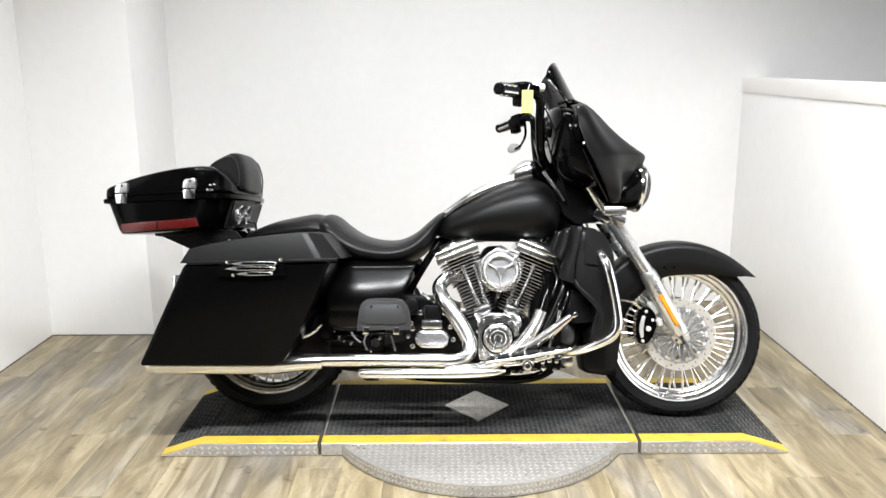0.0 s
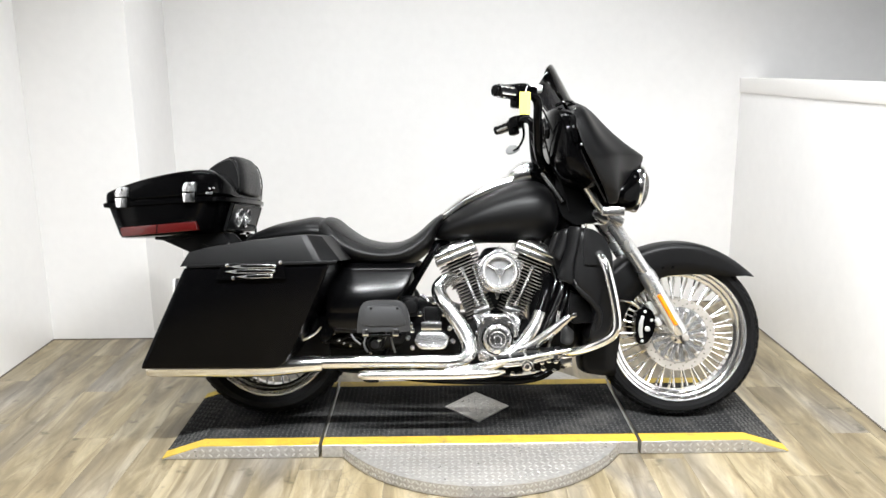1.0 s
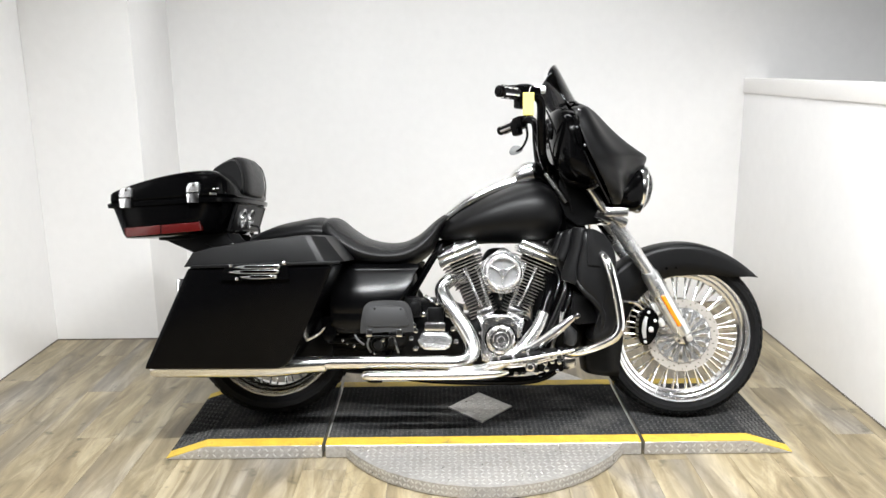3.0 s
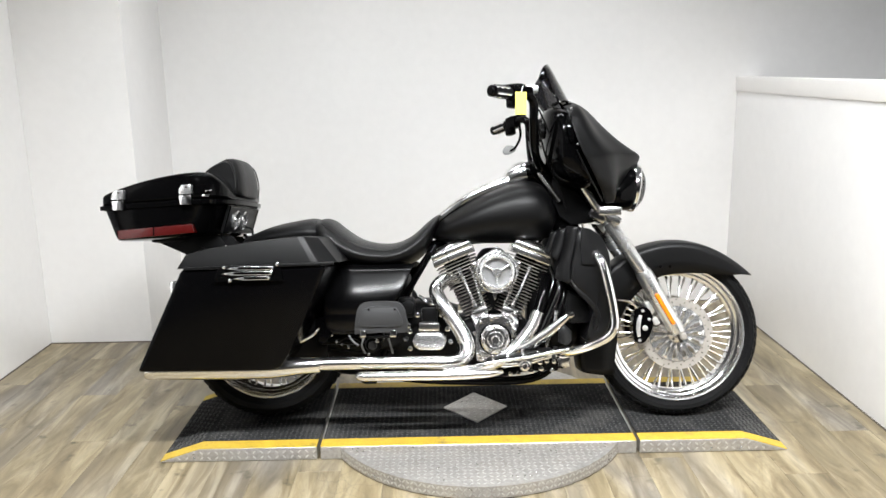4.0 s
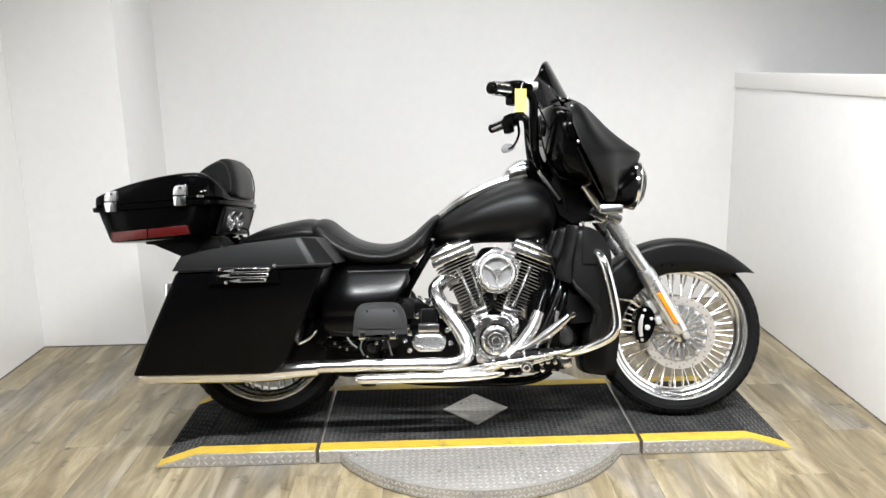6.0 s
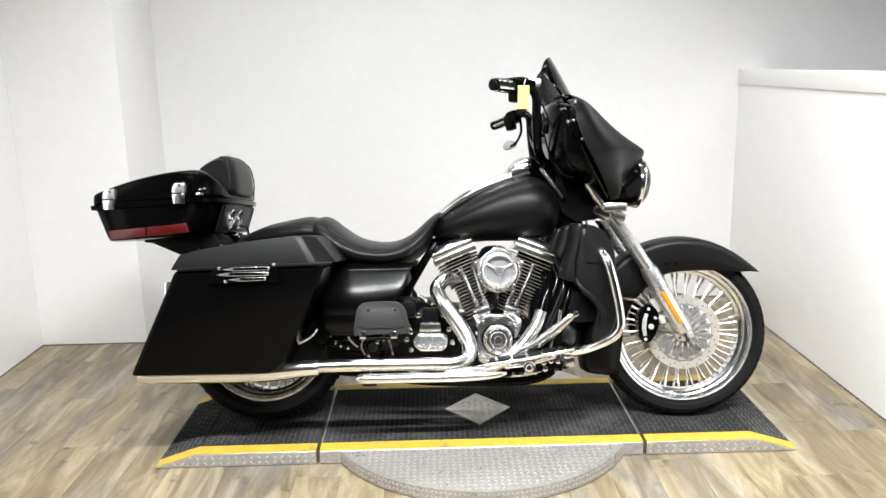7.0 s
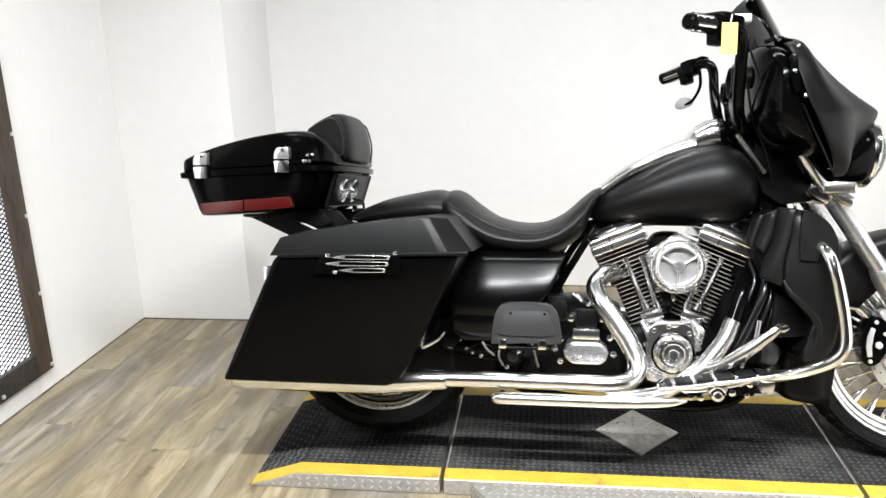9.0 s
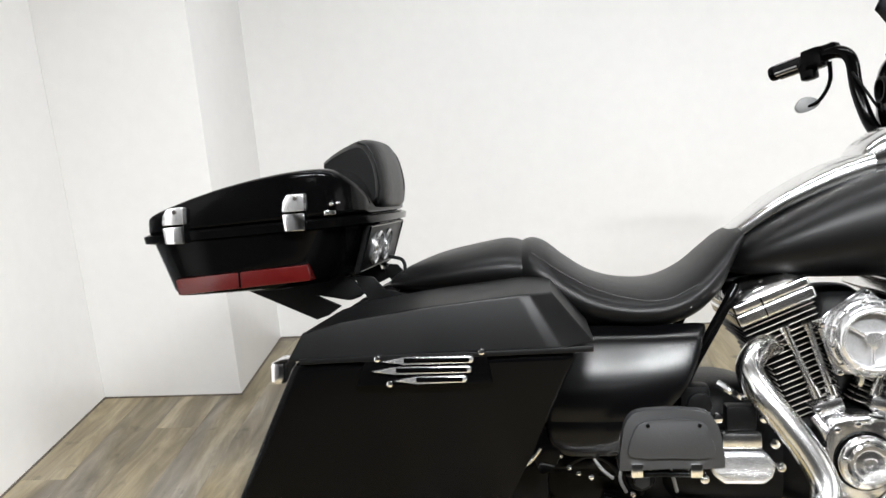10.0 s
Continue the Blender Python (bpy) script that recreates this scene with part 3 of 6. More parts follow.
def turntable():
    thing = empty("turntable", pose(0, 0, 0), "motorcycle turntable of bare and black-painted diamond plate, yellow edge lines", "turntable")
    seg = 72
    ring = [(TURN_X + TURN_R * math.cos(2 * math.pi * k / seg), TURN_Y + TURN_R * math.sin(2 * math.pi * k / seg)) for k in range(seg)]
    disc_ob = slab("round_base", ring, 0.004, P_H - 0.004, PLATE, thing, "bare aluminium diamond plate disc")
    bm = lugs(TURN_X - TURN_R, TURN_X + TURN_R, TURN_Y - TURN_R, P_Y0 - 0.006, P_H - 0.004, lambda x, y: math.hypot(x - TURN_X, y - TURN_Y) < TURN_R - 0.018, 0.022)
    part("tread_lug", bm, PLATELUG, disc_ob, "raised tread lugs")["kind"] = "stuff"
    bm = bmesh.new()
    n = 84
    for k in range(n):
        a = radians(205) + radians(130) * k / n
        for j in range(2):
            t = Matrix.Rotation(a + radians(90), 4, "Z") @ Matrix.Rotation(radians(90), 4, "X")
            lug(bm, TURN_X + TURN_R * math.cos(a), TURN_Y + TURN_R * math.sin(a), 0.016 + j * 0.019, radians(45 if (k + j) % 2 else -45), t, 0.009, 0.003, 0.0014)
    part("tread_lug", bm, PLATELUG, disc_ob, "raised tread lugs")["kind"] = "stuff"
    deck = slab("deck", [(GAP_L + 0.006, P_Y0), (GAP_R - 0.006, P_Y0), (GAP_R - 0.006, P_Y1), (GAP_L + 0.006, P_Y1)], 0.002, P_H, PLATE, thing, "straight aluminium deck")
    slab("black_coat", [(GAP_L + 0.007, P_Y0 + 0.056), (GAP_R - 0.007, P_Y0 + 0.056), (GAP_R - 0.007, P_Y1 - 0.054), (GAP_L + 0.007, P_Y1 - 0.054)], P_H - 0.001, P_H + 0.003, TREAD, deck, "worn black coating", 0)
    for y0, y1 in ((P_Y0 + 0.001, P_Y0 + 0.056), (P_Y1 - 0.054, P_Y1 - 0.001)):
        slab("edge_line", [(GAP_L + 0.007, y0), (GAP_R - 0.007, y0), (GAP_R - 0.007, y1), (GAP_L + 0.007, y1)], P_H - 0.001, P_H + 0.0032, YELLOW, deck, "yellow edge line, scuffed", 0)
    for x0 in (GAP_L + 0.0065, GAP_R - 0.0105):
        slab("edge_strip", [(x0, P_Y0 + 0.06), (x0 + 0.004, P_Y0 + 0.06), (x0 + 0.004, P_Y1 - 0.06), (x0, P_Y1 - 0.06)], P_H, P_H + 0.006, PLATE, deck, "thin bare metal edge", 0)
    slab("bare_diamond", DIA, P_H, P_H + 0.007, PLATE, deck, "bare metal diamond mark", 0)
    bm = lugs(GAP_L + 0.02, GAP_R - 0.02, P_Y0 + 0.06, P_Y1 - 0.06, P_H + 0.003, lambda x, y: not in_dia(x, y, 0.014), 0.0185)
    part("tread_lug", bm, TREADLUG, deck, "raised black tread lugs")["kind"] = "stuff"
    bm = lugs(DIA[3][0], DIA[1][0], DIA[0][1], DIA[2][1], P_H + 0.007, lambda x, y: in_dia(x, y, -0.016), 0.024)
    part("tread_lug", bm, PLATELUG, deck, "raised bare tread lugs")["kind"] = "stuff"


def ramp(side):
    """An end ramp; side -1 behind the motorcycle, +1 before it."""
    if side < 0:
        e, k, tip = GAP_L - 0.006, -0.757, -0.90
    else:
        e, k, tip = GAP_R + 0.006, 1.207, 1.357
    thing = empty("ramp", pose(0, 0, 0), "low sloping ramp, black tread top with yellow edges and aluminium sides", "ramp", "ramps of the turntable")
    prof = [(e, 0.002), (e, P_H), (k, P_H), (tip, 0.004), (tip, 0.002)]
    bm = bmesh.new()
    prism(bm, prof, P_Y0, P_Y1, 0.001, 1)
    body = part("ramp_body", bm, PLATE, thing, "bare diamond plate body", 30)
    slope = math.atan2(P_H - 0.004, abs(tip - k))

    def top(name, y0, y1, material, lift, label):
        bm = bmesh.new()
        pts = [(e, P_H), (k, P_H), (tip, 0.004)]
        lo = [bm.verts.new((x, y, z - 0.001)) for y in (y0, y1) for x, z in pts]
        hi = [bm.verts.new((x, y, z + lift)) for y in (y0, y1) for x, z in pts]
        for a, b in ((0, 1), (1, 2)):
            bm.faces.new((hi[a], hi[b], hi[b + 3], hi[a + 3]))
            bm.faces.new((lo[a], hi[a], hi[b], lo[b]))
            bm.faces.new((lo[a + 3], hi[a + 3], hi[b + 3], lo[b + 3]))
        bm.faces.new((lo[2], hi[2], hi[5], lo[5]))
        bm.faces.new((lo[0], hi[0], hi[3], lo[3]))
        return part(name, bm, material, body, label, 20)

    top("black_coat", P_Y0 + 0.056, P_Y1 - 0.054, TREAD, 0.003, "worn black coating")
    top("edge_line", P_Y0 + 0.001, P_Y0 + 0.056, YELLOW, 0.0032, "yellow edge line, scuffed")
    top("edge_line", P_Y1 - 0.054, P_Y1 - 0.001, YELLOW, 0.0032, "yellow edge line, scuffed")
    x0, x1 = min(e, k) + 0.015, max(e, k) - 0.01
    bm = lugs(x0, x1, P_Y0 + 0.065, P_Y1 - 0.065, P_H + 0.003, pitch=0.0185)
    part("tread_lug", bm, TREADLUG, body, "raised black tread lugs")["kind"] = "stuff"
    # rows of lugs down the slope
    bm = bmesh.new()
    tilt = Matrix.Rotation(slope * side, 4, "Y")
    for i, f in enumerate(np.linspace(0.08, 0.92, 7)):
        x, z = k + (tip - k) * f, P_H + (0.004 - P_H) * f
        for j in range(int((P_Y1 - P_Y0 - 0.13) / 0.0185) + 1):
            lug(bm, x, P_Y0 + 0.065 + 0.0185 * j, z + 0.003, radians(45 if (i + j) % 2 else -45), tilt, 0.011, 0.0042, 0.003)
    part("tread_lug", bm, TREADLUG, body, "raised black tread lugs")["kind"] = "stuff"
    bm = bmesh.new()
    p = 0.027
    for i in range(int((x1 - x0) / p) + 5):
        x = (x0 if side > 0 else x1) + side * i * p
        for j in range(2):
            z = 0.014 + j * 0.02
            inside = abs(x) and (z < P_H - 0.008 if (x - k) * side < 0 else z < P_H * (1 - (x - k) / (tip - k)) - 0.008)
            if inside:
                lug(bm, x, P_Y0, z, radians(45 if (i + j) % 2 else -45), Matrix.Rotation(radians(90), 4, "X"), 0.009, 0.003, 0.0014)
    part("tread_lug", bm, PLATELUG, body, "raised tread lugs")["kind"] = "stuff"


turntable()
ramp(-1)
ramp(1)


# ---- the motorcycle ----
STAND = pose(0.23, 2.65, P_H + 0.005, 0, 0, -2) @ pose(0, 0, 0, -12)
bike = empty("motorcycle", STAND, "satin black touring motorcycle with chrome engine, leaning on its side stand", "motorcycle")
FW, RW = (0.778, 0, 0.312), (-0.779, 0, 0.316)


def wheel(name, c, r, rim, width, spokes, label):
    bm = bmesh.new()
    lathe(bm, [(0.001, -0.055), (0.03, -0.055), (0.034, -0.05), (0.036, -0.02), (0.036, 0.02), (0.034, 0.05), (0.03, 0.055), (0.001, 0.055)], c, 32)
    hub = part(name, bm, CHROME, bike, label)
    bm = bmesh.new()
    h = width / 2
    w = h * 0.66
    prof = [(rim, -w), (rim + 0.008, -w * 1.1), (rim + (r - rim) * 0.35, -h * 0.98), (rim + (r - rim) * 0.6, -h), (r - 0.02, -h * 0.9), (r - 0.007, -h * 0.62), (r, -h * 0.25), (r, h * 0.25), (r - 0.007, h * 0.62), (r - 0.02, h * 0.9), (rim + (r - rim) * 0.6, h), (rim + (r - rim) * 0.35, h * 0.98), (rim + 0.008, w * 1.1), (rim, w)]
    lathe(bm, prof, c, 96)
    tyre = part("tyre", bm, RUBBER, hub, "black road tyre")
    # slanted tread blocks on both shoulders
    bm = bmesh.new()
    n = 58
    for k in range(n):
        for s in (-1, 1):
            for row, (yy, drop, lean, long, wide) in enumerate(((0.74, 0.0122, 36, 0.024, 0.30), (0.42, 0.0034, 17, 0.021, 0.30))):
                a = 2 * math.pi * (k + 0.25 * s + 0.4 * row) / n
                ca, sa = math.cos(a), math.sin(a)
                m = Matrix(((-sa, 0, ca), (0, 1, 0), (ca, 0, sa))).to_4x4()
                rr = r - drop
                box(bm, (c[0] + rr * ca, s * h * yy, c[2] + rr * sa), (long, h * wide, 0.005), 0, (m @ Matrix.Rotation(-s * radians(lean), 4, "X") @ Matrix.Rotation(radians(22) * s, 4, "Z")))
    part("tread_block", bm, RUBBER, hub, "worn tread blocks")["kind"] = "stuff"
    bm = bmesh.new()
    side = [(rim - 0.004, 0.007), (rim - 0.008, 0.002), (rim - 0.010, -0.006), (rim - 0.017, -0.008), (rim - 0.021, -0.012), (rim - 0.025, -0.020), (rim - 0.034, -0.024)]
    prof = [(rim + 0.004, -w - 0.004), (rim + 0.002, -w - 0.008)] + [(r_, -w - o) for r_, o in side] + [(rim - 0.036, 0.0)] + [(r_, w + o) for r_, o in side[::-1]] + [ (rim + 0.002, w + 0.008), (rim + 0.004, w + 0.004), (rim - 0.010, w * 0.5), (rim - 0.016, 0), (rim - 0.010, -w * 0.5)]
    lathe(bm, prof, c, 96)
    part("rim", bm, RIMMET, hub, "polished chrome rim")
    for sd in (-1, 1):
        bm = bmesh.new()
        y = sd * (w + 0.009)
        lathe(bm, [(rim - 0.004, y - 0.002), (rim + 0.002, y - 0.004), (rim + 0.006, y - 0.001), (rim + 0.006, y + 0.001), (rim + 0.002, y + 0.004), (rim - 0.004, y + 0.002)], c, 96)
        part("rim_edge", bm, SILVER, hub, "bright rolled rim edge")
    # fat spokes in two rows
    bm = bmesh.new()
    tube(bm, [(0.034, -0.040, 0), (0.036, -0.040, 0), (0.6 * rim, -0.026, 0), (rim - 0.062, -0.017, 0), (rim - 0.058, -0.016, 0), (rim - 0.024, -0.008, 0)], [0.0026, 0.0026, 0.0036, 0.0036, 0.0052, 0.0052], 8, 2)
    bmesh.ops.recalc_face_normals(bm, faces=bm.faces)
    me = bpy.data.meshes.new("spoke")
    bm.to_mesh(me)
    bm.free()
    me.materials.append(PIPE)
    smooth(me)
    for k in range(spokes):
        ob = new("spoke", me)
        ob.parent = hub
        flip = Matrix.Diagonal((1, -1 if k % 2 else 1, 1, 1))
        ob.matrix_basis = Matrix.Translation(c) @ Matrix.Rotation(2 * math.pi * k / spokes, 4, "Y") @ flip
    return hub


def brake_disc(hub, c, y, r):
    """A floating brake disc: drilled ring on a bright carrier pierced by teardrop windows."""
    ri = r - 0.034
    bm = bmesh.new()
    lathe(bm, [(ri, y - 0.002), (r, y - 0.002), (r, y + 0.002), (ri, y + 0.002)], c, 64)
    part("brake_disc", bm, STEEL, hub, "drilled steel brake disc")
    bm = bmesh.new()
    for k in range(48):
        a = 2 * math.pi * k / 48
        rr = r - 0.007 - 0.0095 * (k % 3)
        disc(bm, (c[0] + rr * math.cos(a), 0, c[2] + rr * math.sin(a)), 0.0026, y - 0.0027, y, 8, 0.0003)
    part("drilled_hole", bm, DARKMET, hub, "rows of small drilled holes")["kind"] = "stuff"
    n, r0, r1 = 15, 0.030, ri + 0.003
    s = y / abs(y)
    half = math.pi / n
    # one sector: its border, then the rim of the window, both with the same number of points
    border = [(r0, half * u) for u in np.linspace(-1, 1, 5)] + [(r0 + (r1 - r0) * v, half) for v in (0.25, 0.5, 0.75)] + [(r1, half * u) for u in np.linspace(1, -1, 5)] + [(r0 + (r1 - r0) * v, -half) for v in (0.75, 0.5, 0.25)]
    drop = []
    for k in range(16):
        q = 2 * math.pi * (k - 2) / 16 + math.pi
        rad = 0.074 + 0.021 * math.cos(q)
        drop.append((rad, math.sin(q) * -0.0088 * (0.72 + 0.36 * (rad - 0.053) / 0.042) / rad))
    at = lambda p, o, g=1.0: (p[0] * math.cos(p[1] * g), o, p[0] * math.sin(p[1] * g))
    bm = bmesh.new()
    rings = [[bm.verts.new(at(p, s * 0.006)) for p in border]]
    wide = [(0.074 + (p[0] - 0.074) * 1.12, p[1] * 1.22) for p in drop]
    rings.append([bm.verts.new(at(p, s * 0.006)) for p in wide])
    rings.append([bm.verts.new(at(p, s * 0.0085)) for p in drop])
    rings.append([bm.verts.new(at(p, s * -0.002)) for p in drop])
    bridge(bm, rings, True, False)
    bmesh.ops.recalc_face_normals(bm, faces=bm.faces)
    me = bpy.data.meshes.new("carrier_arm")
    bm.to_mesh(me)
    bm.free()
    me.materials.append(SILVER)
    smooth(me, 50)
    for k in range(n):
        arm = new("carrier_arm", me)
        arm.parent = hub
        arm.matrix_basis = Matrix.Translation((c[0], y, c[2])) @ Matrix.Rotation(2 * math.pi * k / n, 4, "Y")
    bm = bmesh.new()
    lathe(bm, [(0.016, y + s * 0.013), (0.026, y + s * 0.011), (0.033, y + s * 0.007), (0.033, y), (0.016, y)], c, 40)
    carrier = part("disc_carrier", bm, SILVER, hub, "bright disc carrier hub")
    for k in range(5):
        bm = bmesh.new()
        a = 2 * math.pi * k / 5 + 0.3
        lathe(bm, [(1e-4, y + s * 0.017), (0.0045, y + s * 0.016), (0.005, y + s * 0.008), (1e-4, y + s * 0.008)], (c[0] + 0.025 * math.cos(a), 0, c[2] + 0.025 * math.sin(a)), 10)
        part("bolt", bm, DARKSTEEL, carrier, "dark carrier bolt")


front = wheel("front_wheel", FW, 0.312, 0.252, 0.125, 52, "front wheel with many fat chrome spokes")
brake_disc(front, FW, -0.058, 0.136)
brake_disc(front, FW, 0.066, 0.136)
rear = wheel("rear_wheel", RW, 0.310, 0.236, 0.17, 40, "rear wheel with chrome spokes")


def fender(name, c, angles, outer, inner, half, label, lip=0.022, cut=0.0):
    """A mudguard swept round a wheel; outer and inner radius given at each angle."""
    bm = bmesh.new()
    n = 40
    rings = []
    for k in range(n + 1):
        t = k / n
        a = radians(angles[0] + (angles[-1] - angles[0]) * t)
        deg = math.degrees(a)
        ro, ri = float(np.interp(deg, angles, outer)), float(np.interp(deg, angles, inner))
        ri = min(ri, ro - 0.004)
        pts = []
        side = [(half, ri), (half, ri + (ro - lip - ri) * 0.5 if ro - lip > ri else ri + 0.001)]
        arc = [(half - lip + lip * math.cos(q) if q < 1.4 else 0, ro - lip + lip * math.sin(q)) for q in np.linspace(0, 1.2, 6)]
        top = [(half * 0.5, ro + 0.004), (half * 0.2, ro + 0.007), (0, ro + 0.008)]
        right = side + [(y, max(r_, ri + 0.001)) for y, r_ in arc] + top
        for y, r_ in right:
            pts.append((-y, r_))
        for y, r_ in right[-2::-1]:
            pts.append((y, r_))
        ring = []
        for y, r_ in pts:
            b = a - radians(cut) * max(0, t * 4 - 3) * (r_ - ri) / max(ro - ri, 0.01)
            ring.append(bm.verts.new((c[0] + r_ * math.cos(b), y, c[2] + r_ * math.sin(b))))
        rings.append(ring)
    bridge(bm, rings, close=False, caps=False)
    return bent(name, bm, SATIN, bike, 0.004, label)


FEND_A = [39, 50, 62, 75, 90, 105, 120, 135, 160, 187, 200, 212]
fend = fender("front_fender", FW, FEND_A, [0.352, 0.346, 0.344, 0.344, 0.345, 0.347, 0.350, 0.354, 0.362, 0.374, 0.380, 0.388], [0.350, 0.285, 0.255, 0.236, 0.226, 0.228, 0.223, 0.217, 0.222, 0.230, 0.252, 0.286], 0.086, "satin black front fender", cut=11.0)
for x, z in ((0.712, 0.566), (0.748, 0.567), (0.60, 0.44)):
    bm = bmesh.new()
    bolt(bm, x, -0.087, z, 0.005, 0.004)
    part("bolt", bm, GLOSS, fend, "black bolt head")
fender("rear_fender", RW, [18, 60, 90, 120, 150, 175], [0.345, 0.345, 0.345, 0.348, 0.352, 0.356], [0.27, 0.26, 0.26, 0.26, 0.26, 0.27], 0.105, "black rear fender between the bags")


# ---- fork and front end ----
def fork(s, label):
    y = -0.122 * s
    bm = bmesh.new()
    top, mid, low = Vector((0.485, y, 0.775)), Vector((0.642, y, 0.545)), Vector((0.772, y, 0.318))
    tube(bm, [top + Vector((-0.01, 0, 0.02)), mid], [0.026, 0.026], 20, 1)
    leg = part("fork_leg", bm, FORKMET, bike, label)
    bm = bmesh.new()
    tube(bm, [mid + Vector((-0.004, 0, 0.006)), mid + (low - mid) * 0.03, low + (mid - low) * 0.12, low + (mid - low) * 0.03, low], [0.029, 0.032, 0.030, 0.027, 0.019], 20, 1)
    part("fork_slider", bm, FORKMET, leg, "polished fork slider")
    bm = bmesh.new()
    tube(bm, [(0.40, y, 0.90), top + Vector((0.01, 0, -0.01))], [0.03, 0.03], 18, 1)
    part("fork_cover", bm, GLOSS, leg, "black upper fork tube")
    bm = bmesh.new()
    d = (low - mid).normalized()
    m = d.to_track_quat("X", "Y").to_matrix()
    box(bm, mid + (low - mid) * 0.56 + Vector((-0.004, -0.030 * s, -0.004)), (0.128, 0.014, 0.034), 0.005, m)
    part("reflector", bm, ORANGE, leg, "amber side reflector")
    bm = bmesh.new()
    lathe(bm, [(0.001, -0.150 * s), (0.009, -0.150 * s), (0.012, -0.146 * s), (0.013, -0.138 * s), (0.016, -0.12 * s), (0.016, -0.06 * s), (0.001, -0.06 * s)], (FW[0] + 0.004, 0, FW[2] - 0.002), 20)
    part("axle_nut", bm, STEEL, leg, "bright axle nut")
    bm = bmesh.new()
    tube(bm, [low + Vector((-0.012, -0.014 * s, 0.010)), low + Vector((0.004, -0.014 * s, -0.030))], [0.007, 0.006], 10, 1)
    part("pinch_bolt", bm, DARKSTEEL, leg, "dark axle pinch bolt")
    bm = bmesh.new()
    prism(bm, curve2([(0.603, 0.345), (0.606, 0.380), (0.622, 0.410), (0.648, 0.419), (0.672, 0.398), (0.680, 0.360), (0.668, 0.320), (0.650, 0.288), (0.622, 0.281), (0.606, 0.305)], 3), -0.055 * s, -0.112 * s, 0.008)
    cal = part("brake_caliper", bm, GLOSS, leg, "black brake caliper")
    bm = bmesh.new()
    prism(bm, [(0.620, 0.306), (0.614, 0.335), (0.617, 0.364), (0.627, 0.390), (0.638, 0.385), (0.630, 0.362), (0.627, 0.336), (0.632, 0.309)], -0.110 * s, -0.118 * s, 0.002)
    disc(bm, (0.648, 0, 0.340), 0.010, -0.119 * s, -0.108 * s, 16)
    for q in ((0.640, 0.404), (0.628, 0.294), (0.664, 0.372)):
        disc(bm, (q[0], 0, q[1]), 0.006, -0.117 * s, -0.108 * s, 10)
    pieces("caliper_inset", bm, BRUSHED, cal, "bright bolts and inset")
    bm = bmesh.new()
    box(bm, (0.668, -0.09 * s, 0.415), (0.05, 0.02, 0.035), 0.006, m)
    box(bm, (0.688, -0.09 * s, 0.365), (0.03, 0.02, 0.06), 0.006, m)
    pieces("caliper_bracket", bm, BRUSHED, cal, "bright caliper bracket")
    bm = bmesh.new()
    tube(bm, [(0.625, -0.10 * s, 0.41), (0.592, -0.11 * s, 0.438), (0.545, -0.10 * s, 0.445), (0.52, -0.09 * s, 0.45), (0.47, -0.07 * s, 0.55), (0.42, -0.07 * s, 0.75)], 0.0045, 8)
    part("brake_hose", bm, CHROME, cal, "braided brake hose")
    return leg


fork(1, "polished fork leg")
fork(-1, "polished fork leg")
bm = bmesh.new()
box(bm, (0.475, 0, 0.765), (0.07, 0.30, 0.05), 0.012, Matrix.Rotation(radians(33), 3, "Y"))
clampob = part("fork_clamp", bm, CHROME, bike, "polished lower fork clamp")
for s in (1, -1):
    bm = bmesh.new()
    box(bm, (0.512, -0.165 * s, 0.775), (0.085, 0.035, 0.032), 0.008)
    box(bm, (0.525, -0.150 * s, 0.748), (0.06, 0.05, 0.03), 0.008, Matrix.Rotation(radians(33), 3, "Y"))
    tube(bm, [(0.410, -0.17 * s, 0.874), (0.426, -0.172 * s, 0.848), (0.466, -0.168 * s, 0.782)], [0.017, 0.0165, 0.0155], 16, 3)
    pieces("bright_bracket", bm, PIPE, clampob, "chrome fairing brackets and switch housings")
bm = bmesh.new()
tube(bm, [(0.30, 0, 0.86), (0.36, 0, 0.74), (0.42, 0, 0.62)], [0.045, 0.05, 0.045], 20, 3)
part("steering_head", bm, GLOSS, bike, "black steering head")
bm = bmesh.new()
prism(bm, [(0.30, 0.95), (0.40, 0.93), (0.505, 0.785), (0.47, 0.735), (0.385, 0.725), (0.335, 0.76), (0.30, 0.85)], 0.078, -0.078, 0.012)
part("neck_cover", bm, PLASTIC, bike, "black cover round the steering neck")


